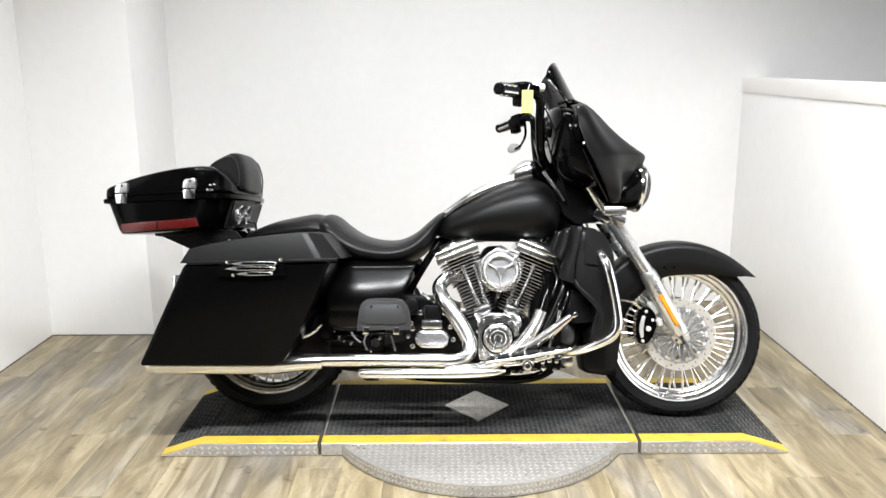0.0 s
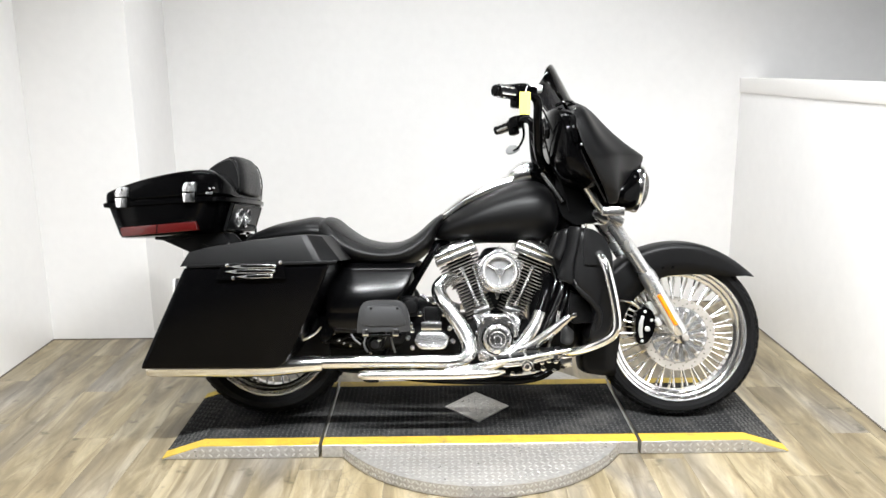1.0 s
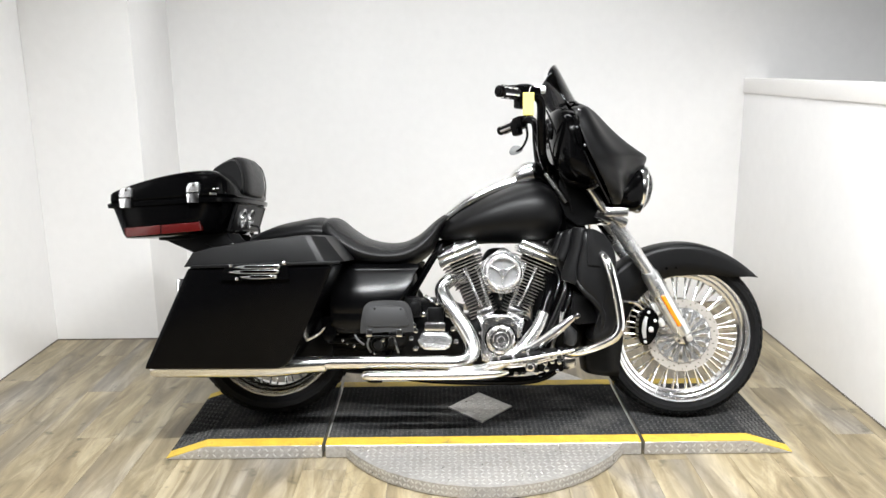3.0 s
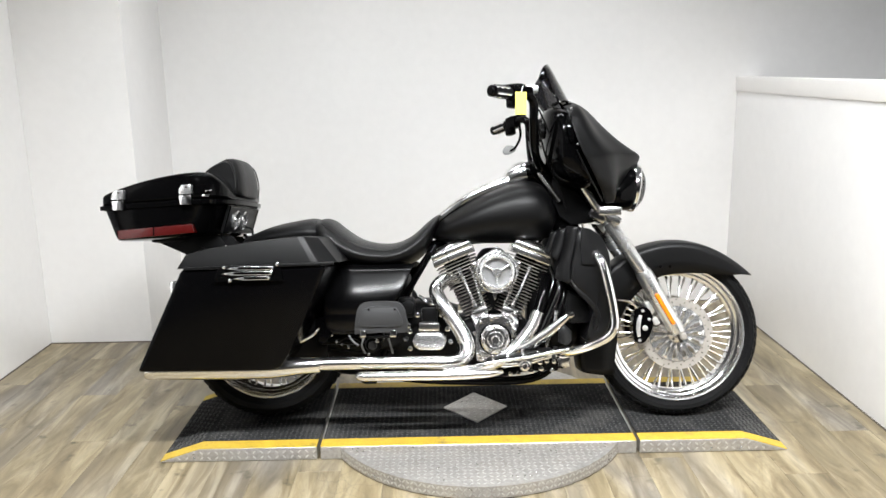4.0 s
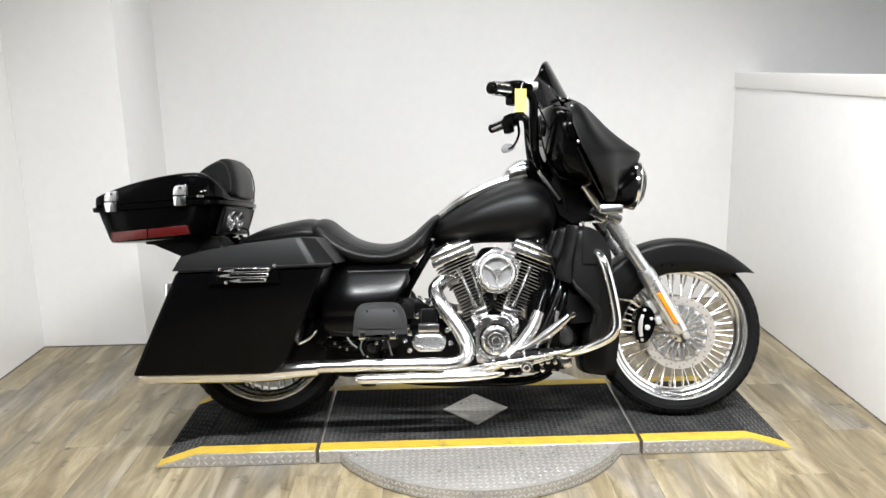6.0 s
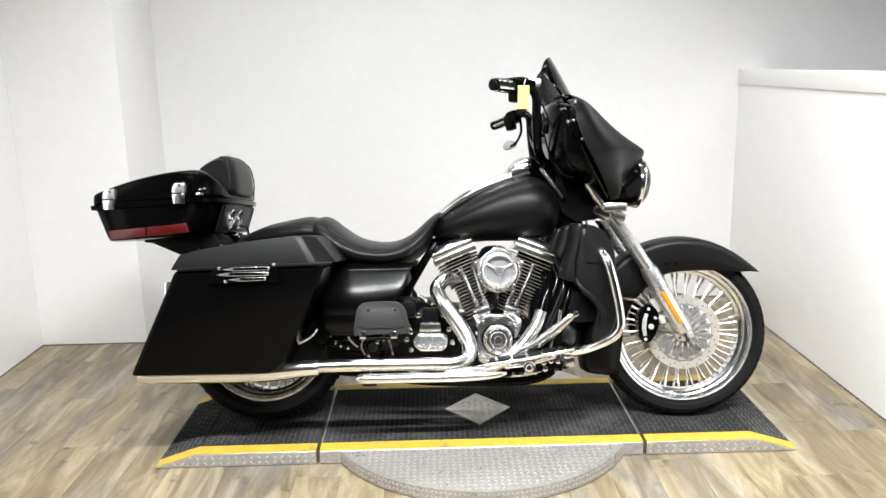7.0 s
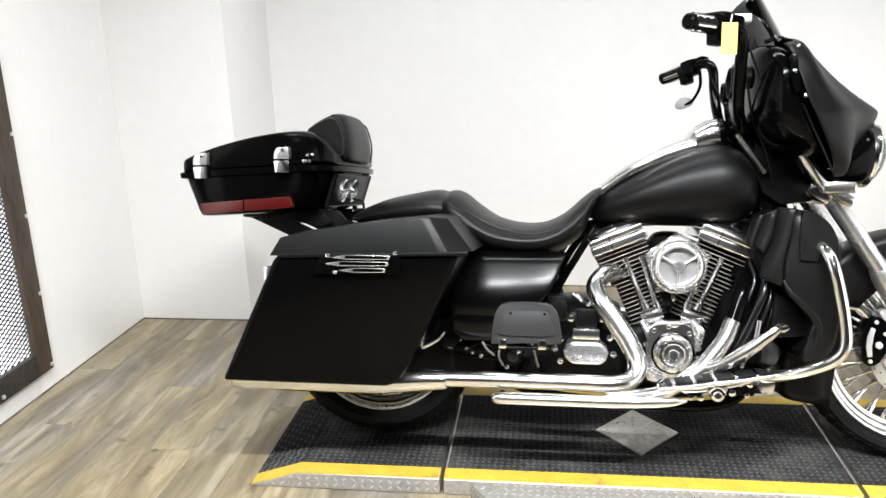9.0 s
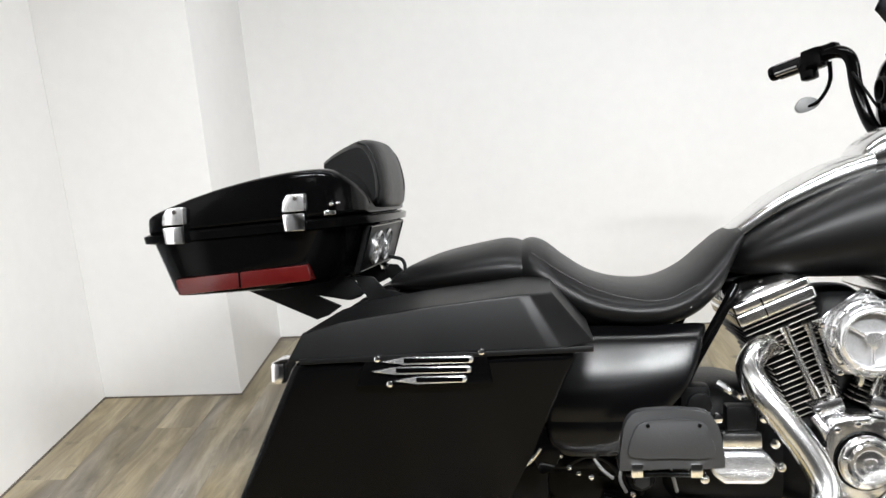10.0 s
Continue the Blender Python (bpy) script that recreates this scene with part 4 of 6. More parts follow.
# ---- fairing ----
def fairing():
    # outer shell: rows of height, front x, edge x, half width, fullness
    rows = [(1.190, 0.392, 0.332, 0.245, 1.6), (1.178, 0.436, 0.336, 0.300, 1.45), (1.141, 0.475, 0.345, 0.330, 1.3), (1.092, 0.520, 0.360, 0.340, 1.22), (1.042, 0.579, 0.376, 0.342, 1.18), (1.006, 0.632, 0.390, 0.340, 1.16), (0.991, 0.658, 0.398, 0.338, 1.16), (0.978, 0.655, 0.404, 0.335, 1.18), (0.935, 0.634, 0.424, 0.320, 1.28), (0.89, 0.606, 0.450, 0.288, 1.45), (0.85, 0.58, 0.470, 0.245, 1.7), (0.825, 0.555, 0.488, 0.195, 1.9), (0.815, 0.535, 0.496, 0.15, 2.1)]
    bm = bmesh.new()
    grid = []
    n = 40
    for z, xf, xe, w, p in rows:
        ring = []
        for k in range(n + 1):
            u = -1 + 2 * k / n
            a = abs(u)
            roll = 0.030 * max(0.0, (a - 0.84) / 0.16) ** 2
            sweep = -0.018 * math.sin(math.pi * min(1.0, a / 0.84)) ** 2
            ring.append(bm.verts.new((xf - (xf - xe - 0.030) * a**p - roll + sweep, w * math.copysign(a**0.85, u), z - 0.045 * a**2 * float(np.interp(z, (0.84, 1.06), (0.25, 1.0))))))
        grid.append(ring)
    bridge(bm, grid, close=False, caps=False)
    shell = bent("fairing", bm, SATIN, bike, 0.006, "satin black batwing fairing")
    sub = shell.modifiers.new("round", "SUBSURF")
    sub.levels = sub.render_levels = 1
    # inner fairing with gauges
    bm = bmesh.new()
    loft(bm, [(0.270, 1.01, 1.13, 0.18, 0.6), (0.279, 0.965, 1.15, 0.235, 0.55), (0.300, 0.92, 1.160, 0.285, 0.55), (0.335, 0.88, 1.155, 0.318, 0.6), (0.40, 0.85, 1.13, 0.30, 0.6), (0.46, 0.84, 1.09, 0.25, 0.65)], 36)
    inner = part("inner_fairing", bm, GLOSS, bike, "black inner fairing with dials")
    bm = bmesh.new()
    for y, z, r in ((-0.06, 1.085, 0.045), (0.06, 1.085, 0.045), (-0.17, 1.07, 0.03), (0.17, 1.07, 0.03)):
        t = Matrix.Translation((0.274, y, z)) @ Matrix.Rotation(radians(90), 4, "Z")
        b2 = bmesh.new()
        lathe(b2, [(r - 0.006, -0.002), (r, -0.002), (r, 0.014), (r - 0.006, 0.014)], (0, 0, 0), 28)
        bmesh.ops.transform(b2, matrix=t, verts=b2.verts)
        me = bpy.data.meshes.new("tmp")
        b2.to_mesh(me)
        bm.from_mesh(me)
        b2.free()
        bpy.data.meshes.remove(me)
    pieces("dial_ring", bm, DARKMET, inner, "black dial rings")
    for sd in (-1, 1):
        bm = bmesh.new()
        tube(bm, [(0.372, sd * 0.315, 0.985), (0.405, sd * 0.312, 0.915), (0.438, sd * 0.295, 0.855), (0.470, sd * 0.26, 0.806)], 0.0028, 8)
        part("edge_strip", bm, PLASTIC, inner, "thin black edge strip")
        bm = bmesh.new()
        prism(bm, curve2([(0.335, 1.10), (0.352, 1.10), (0.356, 1.06), (0.362, 1.02), (0.350, 1.01), (0.338, 1.05)], 3), -0.318, -0.336, 0.005, side=-sd)
        part("side_vent", bm, GLOSS, inner, "gloss black side vent")
        bm = bmesh.new()
        for q in ((0.352, 1.122), (0.345, 1.062), (0.372, 1.000)):
            bolt(bm, q[0], -0.338, q[1], 0.005, 0.006)
        bmesh.ops.transform(bm, matrix=Matrix.Diagonal((1, -sd, 1, 1)), verts=bm.verts)
        pieces("fairing_screw", bm, CHROME, inner, "small chrome screws")
    # smoked screen
    bm = bmesh.new()
    rings = []
    for v in np.linspace(0, 1, 9):
        ring = []
        w = 0.200 - 0.024 * v**2
        for u in np.linspace(-1, 1, 25):
            drop = 0.052 * v**2 * abs(u) ** 7
            ring.append(bm.verts.new((0.394 - 0.085 * v - 0.056 * abs(u) ** 2, w * u, 1.175 + 0.162 * v - drop - 0.032 * abs(u) ** 2)))
        rings.append(ring)
    bridge(bm, rings, close=False, caps=False)
    bent("windscreen", bm, SMOKE, shell, 0.004, "short smoked windscreen")
    bm = bmesh.new()
    tube(bm, [(0.300, -0.225, 1.155), (0.345, -0.16, 1.178), (0.380, -0.08, 1.186), (0.392, 0, 1.188), (0.380, 0.08, 1.186), (0.345, 0.16, 1.178), (0.300, 0.225, 1.155)], 0.006, 8)
    part("screen_trim", bm, GLOSS, shell, "black screen trim")
    bm = bmesh.new()
    for y in (-0.19, -0.12, 0.0, 0.12, 0.19):
        disc(bm, (0, 0, 0), 0.006, -0.004, 0.004, 12)
        vs = list(bm.verts)[-72:]
        bmesh.ops.translate(bm, verts=vs, vec=(0.395 - 1.8 * y * y, y, 1.193 - 0.6 * y * y))
    pieces("screen_bolt", bm, CHROME, shell, "chrome screen bolts")
    # headlight
    bm = bmesh.new()
    c = Vector((0.60, 0, 0.872))
    prof = [(0.001, 0.075), (0.03, 0.073), (0.055, 0.066), (0.075, 0.052), (0.082, 0.045), (0.084, 0.03), (0.078, 0.0), (0.05, -0.03), (0.001, -0.04)]
    lathe(bm, prof, (0, 0, 0), 40)
    tip = Matrix.Translation(c) @ Matrix.Rotation(radians(-90), 4, "Z") @ Matrix.Rotation(radians(-8), 4, "X")
    bmesh.ops.transform(bm, matrix=tip, verts=bm.verts)
    lampob = part("headlight", bm, LENS, shell, "round headlight with a chrome ring")
    bm = bmesh.new()
    lathe(bm, [(0.083, 0.046), (0.092, 0.040), (0.094, 0.028), (0.088, 0.0), (0.080, 0.0), (0.082, 0.03)], (0, 0, 0), 40)
    bmesh.ops.transform(bm, matrix=tip, verts=bm.verts)
    part("headlight_ring", bm, CHROME, lampob.parent, "chrome headlight ring")
    bm = bmesh.new()
    loft(bm, [(0.47, 0.80, 0.88, 0.12, 0.7), (0.55, 0.785, 0.90, 0.125, 0.7), (0.60, 0.78, 0.95, 0.11, 0.8), (0.625, 0.79, 0.95, 0.095, 0.9)], 24)
    part("headlight_nacelle", bm, GLOSS, shell, "gloss black headlight surround")


fairing()


# ---- handlebar and controls ----
def bar_side(s, pts, grip_end, label):
    bm = bmesh.new()
    tube(bm, pts, 0.016, 16)
    bar = part("handlebar", bm, GLOSS, bike, label)
    a, b = Vector(pts[-1]), Vector(grip_end)
    d = (b - a)
    bm = bmesh.new()
    tube(bm, [a, a + d * 0.92, b], [0.017, 0.017, 0.019], 18, 1)
    for k in range(4):
        q = a + d * (0.35 + 0.19 * k)
        tube(bm, [q, q + d * 0.05], [0.0195, 0.0195], 18, 1)
    part("grip", bm, RUBBER, bar, "black ribbed grip")
    bm = bmesh.new()
    tube(bm, [b - d * 0.10, b - d * 0.02, b + d * 0.02], [0.020, 0.020, 0.014], 18, 1)
    part("grip_end", bm, GLOSS, bar, "polished black grip end cap")
    bm = bmesh.new()
    for k in range(4):
        ang = 1.57 * k + 0.5
        n1 = d.normalized().cross(Vector((0, 0, 1))).normalized()
        n2 = n1.cross(d.normalized())
        o = n1 * math.cos(ang) * 0.017 + n2 * math.sin(ang) * 0.017
        tube(bm, [a + d * 0.40 + o, a + d * 0.86 + o], [0.0062, 0.0062], 8, 1)
    pieces("grip_inlay", bm, CHROME, bar, "chrome grip inlay")
    bm = bmesh.new()
    m = d.to_track_quat("X", "Z").to_matrix()
    box(bm, a + d * 0.10, (0.055, 0.048, 0.055), 0.012, m)
    box(bm, a + d * 0.22 + Vector((0, 0, -0.028)), (0.04, 0.035, 0.045), 0.01, m)
    box(bm, a - d * 0.08 + Vector((0.012, 0, 0.012)), (0.05, 0.04, 0.032), 0.008, m)
    part("switch_housing", bm, GLOSS, bar, "black switch housing")
    return bar


near = bar_side(1, [(0.30, -0.06, 0.93), (0.268, -0.12, 0.945), (0.238, -0.21, 0.985), (0.228, -0.275, 1.08), (0.226, -0.30, 1.15), (0.205, -0.325, 1.172), (0.172, -0.352, 1.172)], (0.072, -0.432, 1.172), "black tall handlebar")
far = bar_side(-1, [(0.30, 0.06, 0.93), (0.275, 0.12, 0.945), (0.262, 0.21, 0.985), (0.258, 0.29, 1.08), (0.256, 0.325, 1.165), (0.235, 0.355, 1.19), (0.205, 0.395, 1.185)], (0.112, 0.492, 1.16), "black tall handlebar")
bm = bmesh.new()
tube(bm, [(0.222, 0.375, 1.17), (0.226, 0.385, 1.12), (0.205, 0.40, 1.075), (0.175, 0.42, 1.058)], [0.006, 0.0055, 0.005, 0.004], 10)
part("lever", bm, GLOSS, far, "black clutch lever")
bm = bmesh.new()
prism(bm, curve2([(0.15, 1.062), (0.168, 1.085), (0.20, 1.082), (0.21, 1.066), (0.185, 1.050), (0.16, 1.046)], 4), 0.412, 0.428, 0.004)
part("mirror", bm, DULL, far, "small chrome mirror hanging under the bar")
bm = bmesh.new()
tube(bm, [(0.20, -0.335, 1.20), (0.17, -0.35, 1.205), (0.12, -0.385, 1.195), (0.085, -0.42, 1.19)], [0.007, 0.006, 0.005, 0.006], 10)
part("lever", bm, GLOSS, near, "black brake lever")
bm = bmesh.new()
box(bm, (0.216, -0.325, 1.194), (0.046, 0.042, 0.022), 0.006)
part("reservoir", bm, BRUSHED, near, "bright brake fluid reservoir")
bm = bmesh.new()
box(bm, (0.285, 0, 0.93), (0.06, 0.16, 0.045), 0.01)
box(bm, (0.292, -0.06, 0.90), (0.045, 0.04, 0.07), 0.01)
box(bm, (0.292, 0.06, 0.90), (0.045, 0.04, 0.07), 0.01)
part("bar_clamp", bm, GLOSS, bike, "black handlebar clamp")
for pts in ([(0.235, -0.27, 1.11), (0.26, -0.22, 1.03), (0.285, -0.17, 0.96), (0.33, -0.13, 0.87), (0.36, -0.10, 0.78)], [(0.245, -0.29, 1.13), (0.285, -0.25, 1.05), (0.315, -0.20, 0.95), (0.345, -0.15, 0.88)], [(0.25, 0.30, 1.13), (0.29, 0.2, 1.0), (0.33, 0.1, 0.87)]):
    bm = bmesh.new()
    tube(bm, pts, 0.0034, 8)
    part("control_cable", bm, RUBBER, bike, "black control cable")
bm = bmesh.new()
tube(bm, [(0.262, -0.085, 0.925), (0.295, -0.088, 0.878), (0.338, -0.090, 0.815)], 0.012, 10)
part("key_bracket", bm, PIPE, bike, "chrome bracket before the tank")

# ---- tank, dash and seat ----
bm = bmesh.new()
loft(bm, [(-0.15, 0.685, 0.715, 0.05, 0.9), (-0.125, 0.675, 0.735, 0.098, 0.85), (-0.075, 0.667, 0.775, 0.134, 0.84), (0.02, 0.662, 0.832, 0.163, 0.82), (0.12, 0.66, 0.88, 0.180, 0.82), (0.20, 0.66, 0.90, 0.186, 0.82), (0.265, 0.668, 0.888, 0.173, 0.84), (0.305, 0.69, 0.85, 0.14, 0.88), (0.326, 0.73, 0.80, 0.07, 0.95)], 48, 6)
tank = part("fuel_tank", bm, SATIN, bike, "satin black teardrop fuel tank", 60)
bm = bmesh.new()
loft(bm, [(-0.13, 0.725, 0.768, 0.050, 0.6), (-0.04, 0.79, 0.837, 0.072, 0.6), (0.07, 0.84, 0.895, 0.086, 0.6), (0.15, 0.865, 0.922, 0.090, 0.6)], 24)
dash = part("dash_strip", bm, PIPE, tank, "chrome dash strip along the tank")
bm = bmesh.new()
loft(bm, [(0.125, 0.87, 0.905, 0.055, 0.7), (0.145, 0.87, 0.942, 0.068, 0.7), (0.195, 0.88, 0.972, 0.078, 0.72), (0.235, 0.88, 0.966, 0.072, 0.75), (0.27, 0.87, 0.928, 0.058, 0.8), (0.31, 0.84, 0.870, 0.03, 0.8)], 28)
part("dash_bezel", bm, PIPE, dash, "chrome dash housing")
bm = bmesh.new()
loft(bm, [(0.215, 0.885, 0.970, 0.076, 0.72), (0.23, 0.885, 0.972, 0.077, 0.72), (0.25, 0.88, 0.955, 0.069, 0.75), (0.29, 0.86, 0.905, 0.05, 0.8), (0.318, 0.83, 0.862, 0.03, 0.8)], 28)
part("dash_hood", bm, GLOSS, dash, "gloss black dash hood")
bm = bmesh.new()
loft(bm, [(-0.575, 0.66, 0.757, 0.165, 0.95), (-0.55, 0.64, 0.764, 0.185, 0.95), (-0.52, 0.612, 0.754, 0.195, 0.95), (-0.48, 0.588, 0.722, 0.20, 0.95), (-0.42, 0.572, 0.684, 0.202, 0.95), (-0.35, 0.566, 0.666, 0.203, 0.95), (-0.28, 0.570, 0.668, 0.198, 0.95), (-0.22, 0.588, 0.695, 0.18, 0.95), (-0.17, 0.628, 0.738, 0.155, 0.95), (-0.138, 0.69, 0.764, 0.13, 0.95), (-0.115, 0.733, 0.775, 0.105, 0.95)], 48, 5)
seat = part("seat", bm, LEATHER, bike, "low black leather rider seat", 60)
for s in (-1, 1):
    bm = bmesh.new()
    tube(bm, [(-0.55, s * 0.168, 0.742), (-0.48, s * 0.188, 0.695), (-0.40, s * 0.192, 0.657), (-0.30, s * 0.192, 0.640), (-0.22, s * 0.172, 0.668)], 0.0012, 6)
    part("seam", bm, LEATHER, seat, "stitched seam")
bm = bmesh.new()
loft(bm, [(-0.86, 0.662, 0.690, 0.09, 0.95), (-0.82, 0.655, 0.712, 0.125, 0.95), (-0.75, 0.65, 0.738, 0.15, 0.95), (-0.67, 0.65, 0.755, 0.168, 0.95), (-0.605, 0.65, 0.765, 0.175, 0.95), (-0.568, 0.655, 0.757, 0.17, 0.95)], 48, 5)
part("passenger_seat", bm, LEATHER, bike, "black leather passenger seat", 60)


# ---- side covers and bags ----
def side_cover(s):
    bm = bmesh.new()
    rows = [(0.590, -0.170, -0.53, -0.200), (0.572, -0.205, -0.53, -0.212), (0.564, -0.214, -0.53, -0.216), (0.558, -0.218, -0.53, -0.219), (0.535, -0.230, -0.53, -0.226), (0.510, -0.243, -0.53, -0.236), (0.485, -0.253, -0.53, -0.250), (0.46, -0.258, -0.53, -0.268), (0.43, -0.258, -0.53, -0.296), (0.412, -0.252, -0.53, -0.315), (0.405, -0.256, -0.532, -0.320), (0.37, -0.252, -0.53, -0.348), (0.338, -0.242, -0.50, -0.37)]
    grid = []
    for z, y, x0, x1 in rows:
        grid.append([bm.verts.new((x0 + (x1 - x0) * k / 10, s * (y + 0.05 * abs(k / 10 - 0.4) ** 2.2), z)) for k in range(11)])
    bridge(bm, grid, close=False, caps=False)
    ob = bent("side_cover", bm, SHEEN, bike, 0.006, "satin black side cover")
    sub = ob.modifiers.new("round", "SUBSURF")
    sub.levels = sub.render_levels = 1


side_cover(1)
side_cover(-1)


def saddlebag(s):
    y_in, y_top, y_low = 0.20, 0.485, 0.425
    # body: quads from top outline to bottom outline, slightly narrower below
    outline = [(-0.962, 0.588), (-0.472, 0.600), (-0.556, 0.42), (-0.615, 0.300), (-0.645, 0.255), (-0.675, 0.240), (-1.140, 0.237)]
    bm = bmesh.new()
    wide = lambda z: y_low + (y_top - y_low) * min(1, max(0, (z - 0.24) / 0.34)) ** 0.8
    a = [bm.verts.new((x, -s * y_in, z)) for x, z in outline]
    b = [bm.verts.new((x, -s * wide(z), z)) for x, z in outline]
    bridge(bm, [a, b])
    es = [e for e in bm.edges if all(v in b for v in e.verts)] + [e for e in bm.edges if (e.verts[0] in a) != (e.verts[1] in a)]
    bmesh.ops.bevel(bm, geom=es, offset=0.022, segments=5, profile=0.6, affect="EDGES", clamp_overlap=True)
    bag = part("saddlebag", bm, SEMI, bike, "stretched semi-gloss black hard saddlebag", 50)
    bm = bmesh.new()
    # columns from rear to front: x and z below, x and z above, set-back of the near face
    cols = [(-0.972, 0.590, -0.945, 0.637, 0.0), (-0.88, 0.593, -0.88, 0.655, 0.0), (-0.74, 0.597, -0.74, 0.677, 0.0), (-0.524, 0.604, -0.572, 0.695, 0.0), (-0.502, 0.6045, -0.552, 0.695, 0.005), (-0.445, 0.606, -0.515, 0.690, 0.055)]
    rings = []
    for xb, zb, xt, zt, inset in cols:
        yb = y_top + 0.006 - inset
        yt = yb - 0.16 * (zt - zb) - 0.25 * inset
        rings.append([bm.verts.new((xb, -s * yb, zb)), bm.verts.new((xt, -s * yt, zt)), bm.verts.new((xt, -s * (y_in - 0.01), zt)), bm.verts.new((xb, -s * (y_in - 0.01), zb))])
    near = [v for r in rings for v in r[:2]]
    bridge(bm, rings)
    es = [e for e in bm.edges if all(v in near for v in e.verts)]
    bmesh.ops.bevel(bm, geom=es, offset=0.005, segments=3, profile=0.6, affect="EDGES", clamp_overlap=True)
    part("lid", bm, SATIN, bag, "saddlebag lid", 30)
    bm = bmesh.new()
    box(bm, (-0.70, -s * (y_top + 0.004), 0.597), (0.50, 0.008, 0.010), 0.003, Matrix.Rotation(radians(-1.6), 3, "Y"))
    part("lid_lip", bm, SATIN, bag)
    bm = bmesh.new()
    prism(bm, [(-0.835, 0.590), (-0.628, 0.606), (-0.618, 0.548), (-0.852, 0.545)], -0.470, -0.492, 0.003, side=s)
    plate = part("latch_plate", bm, GLOSS, bag, "black latch plate")
    bm = bmesh.new()
    for k, (x0, x1) in enumerate(((-0.806, -0.652), (-0.824, -0.656), (-0.786, -0.664))):
        z = 0.590 - 0.0165 * k
        q = [(x0, z - 0.001), (x0 + 0.040, z + 0.0060), (x1, z + 0.0074), (x1 + 0.004, z + 0.001), (x1, z - 0.0048), (x0 + 0.040, z - 0.0062)]
        prism(bm, q, -0.490, -0.499, 0.002, side=s)
    pieces("flame_trim", bm, SILVER, plate, "three chrome spear-shaped trims")
    bm = bmesh.new()
    for k, (x0, x1) in enumerate(((-0.748, -0.662), (-0.762, -0.666), (-0.728, -0.674))):
        box(bm, ((x0 + x1) / 2 - 0.006, -s * 0.4995, 0.5912 - 0.0165 * k), (x1 - x0 + 0.024, 0.002, 0.0076))
    pieces("trim_slot", bm, GLOSS, plate, "black slots")
    for x, z in ((-0.812, 0.594), (-0.635, 0.603), (-0.792, 0.551)):
        bm = bmesh.new()
        disc(bm, (x, 0, z), 0.006, -s * 0.499, -s * 0.489, 14)
        part("bolt", bm, CHROME, plate, "chrome bolt")


saddlebag(1)
saddlebag(-1)


# ---- engine ----
CRANK = Vector((0.085, 0, 0.26))


def cylinder(lean, name, label):
    """One cylinder of the V: finned barrel, head and rocker cover along its own axis."""
    m = Matrix.Translation(CRANK) @ Matrix.Rotation(radians(lean), 4, "Y")
    r3 = m.to_3x3()
    at = lambda x, y, d: m @ Vector((x, y, 0.13 + (d - 0.13) * 0.965))
    bm = bmesh.new()
    tube(bm, [at(0, 0, 0.12), at(0, 0, 0.38)], [0.052, 0.052], 24, 1)
    barrel = part(name, bm, DARKMET, bike, label)
    bm, edge = bmesh.new(), bmesh.new()
    for k in range(14):
        d = 0.148 + 0.0128 * k
        w = 0.106 if k < 10 else 0.128
        box(bm, at(0, 0, d), (w, 0.212, 0.0040), 0.0016, r3, 1)
        box(edge, at(0, -0.107, d), (w - 0.008, 0.003, 0.0021), 0.0008, r3, 1)
        for sx in (-1, 1):
            box(edge, at(sx * (w / 2 + 0.0003), -0.085, d), (0.0014, 0.04, 0.0022), 0, r3)
    part("cooling_fin", bm, DARKMET, barrel, "black cooling fins")["kind"] = "stuff"
    part("fin_edge", edge, STEEL, barrel, "bright machined fin edges")["kind"] = "stuff"
    bm, edge = bmesh.new(), bmesh.new()
    for k in range(4):
        d = 0.328 + 0.0128 * k
        box(bm, at(0, 0, d), (0.150 + 0.003 * k, 0.228, 0.0042), 0.0018, r3, 1)
        box(edge, at(0, -0.115, d), (0.142 + 0.003 * k, 0.003, 0.0022), 0.0008, r3, 1)
    part("head_fin", bm, DARKMET, barrel, "black cylinder head fins")["kind"] = "stuff"
    part("fin_edge", edge, STEEL, barrel, "bright machined fin edges")["kind"] = "stuff"
    bm = bmesh.new()
    box(bm, at(0, -0.012, 0.392), (0.164, 0.252, 0.027), 0.006, r3, 3)
    cover = part("rocker_cover", bm, PIPE, barrel, "chrome rocker cover")
    bm = bmesh.new()
    box(bm, at(0, -0.012, 0.4045), (0.156, 0.244, 0.005), 0.001, r3, 1)
    part("gasket", bm, GLOSS, cover, "dark gasket line")
    bm = bmesh.new()
    box(bm, at(0, -0.012, 0.417), (0.159, 0.247, 0.021), 0.006, r3, 3)
    part("upper_cover", bm, PIPE, cover, "chrome upper rocker cover")
    bm = bmesh.new()
    rings = []
    for d, lx, ly in ((0.424, 0.076, 0.121), (0.432, 0.074, 0.118), (0.440, 0.066, 0.110), (0.446, 0.052, 0.098), (0.448, 0.040, 0.086)):
        ring = []
        for k in range(32):
            a = 2 * math.pi * k / 32
            ca, sa = math.cos(a), math.sin(a)
            ring.append(bm.verts.new(at(lx * math.copysign(abs(ca) ** 0.4, ca), -0.012 + ly * math.copysign(abs(sa) ** 0.4, sa), d)))
        rings.append(ring)
    bridge(bm, rings)
    part("rocker_top", bm, PIPE, cover, "chrome rocker cover top")
    bm = bmesh.new()
    box(bm, at(-0.022, -0.137, 0.404), (0.003, 0.003, 0.046), 0.001, r3)
    part("cover_joint", bm, GLOSS, cover, "dark joint line")
    for x in (-0.05, 0.0, 0.05):
        bm = bmesh.new()
        tube(bm, [at(x, -0.10, 0.438), at(x, -0.10, 0.450)], [0.007, 0.006], 10, 1)
        part("cover_bolt", bm, CHROME, cover)
    return barrel


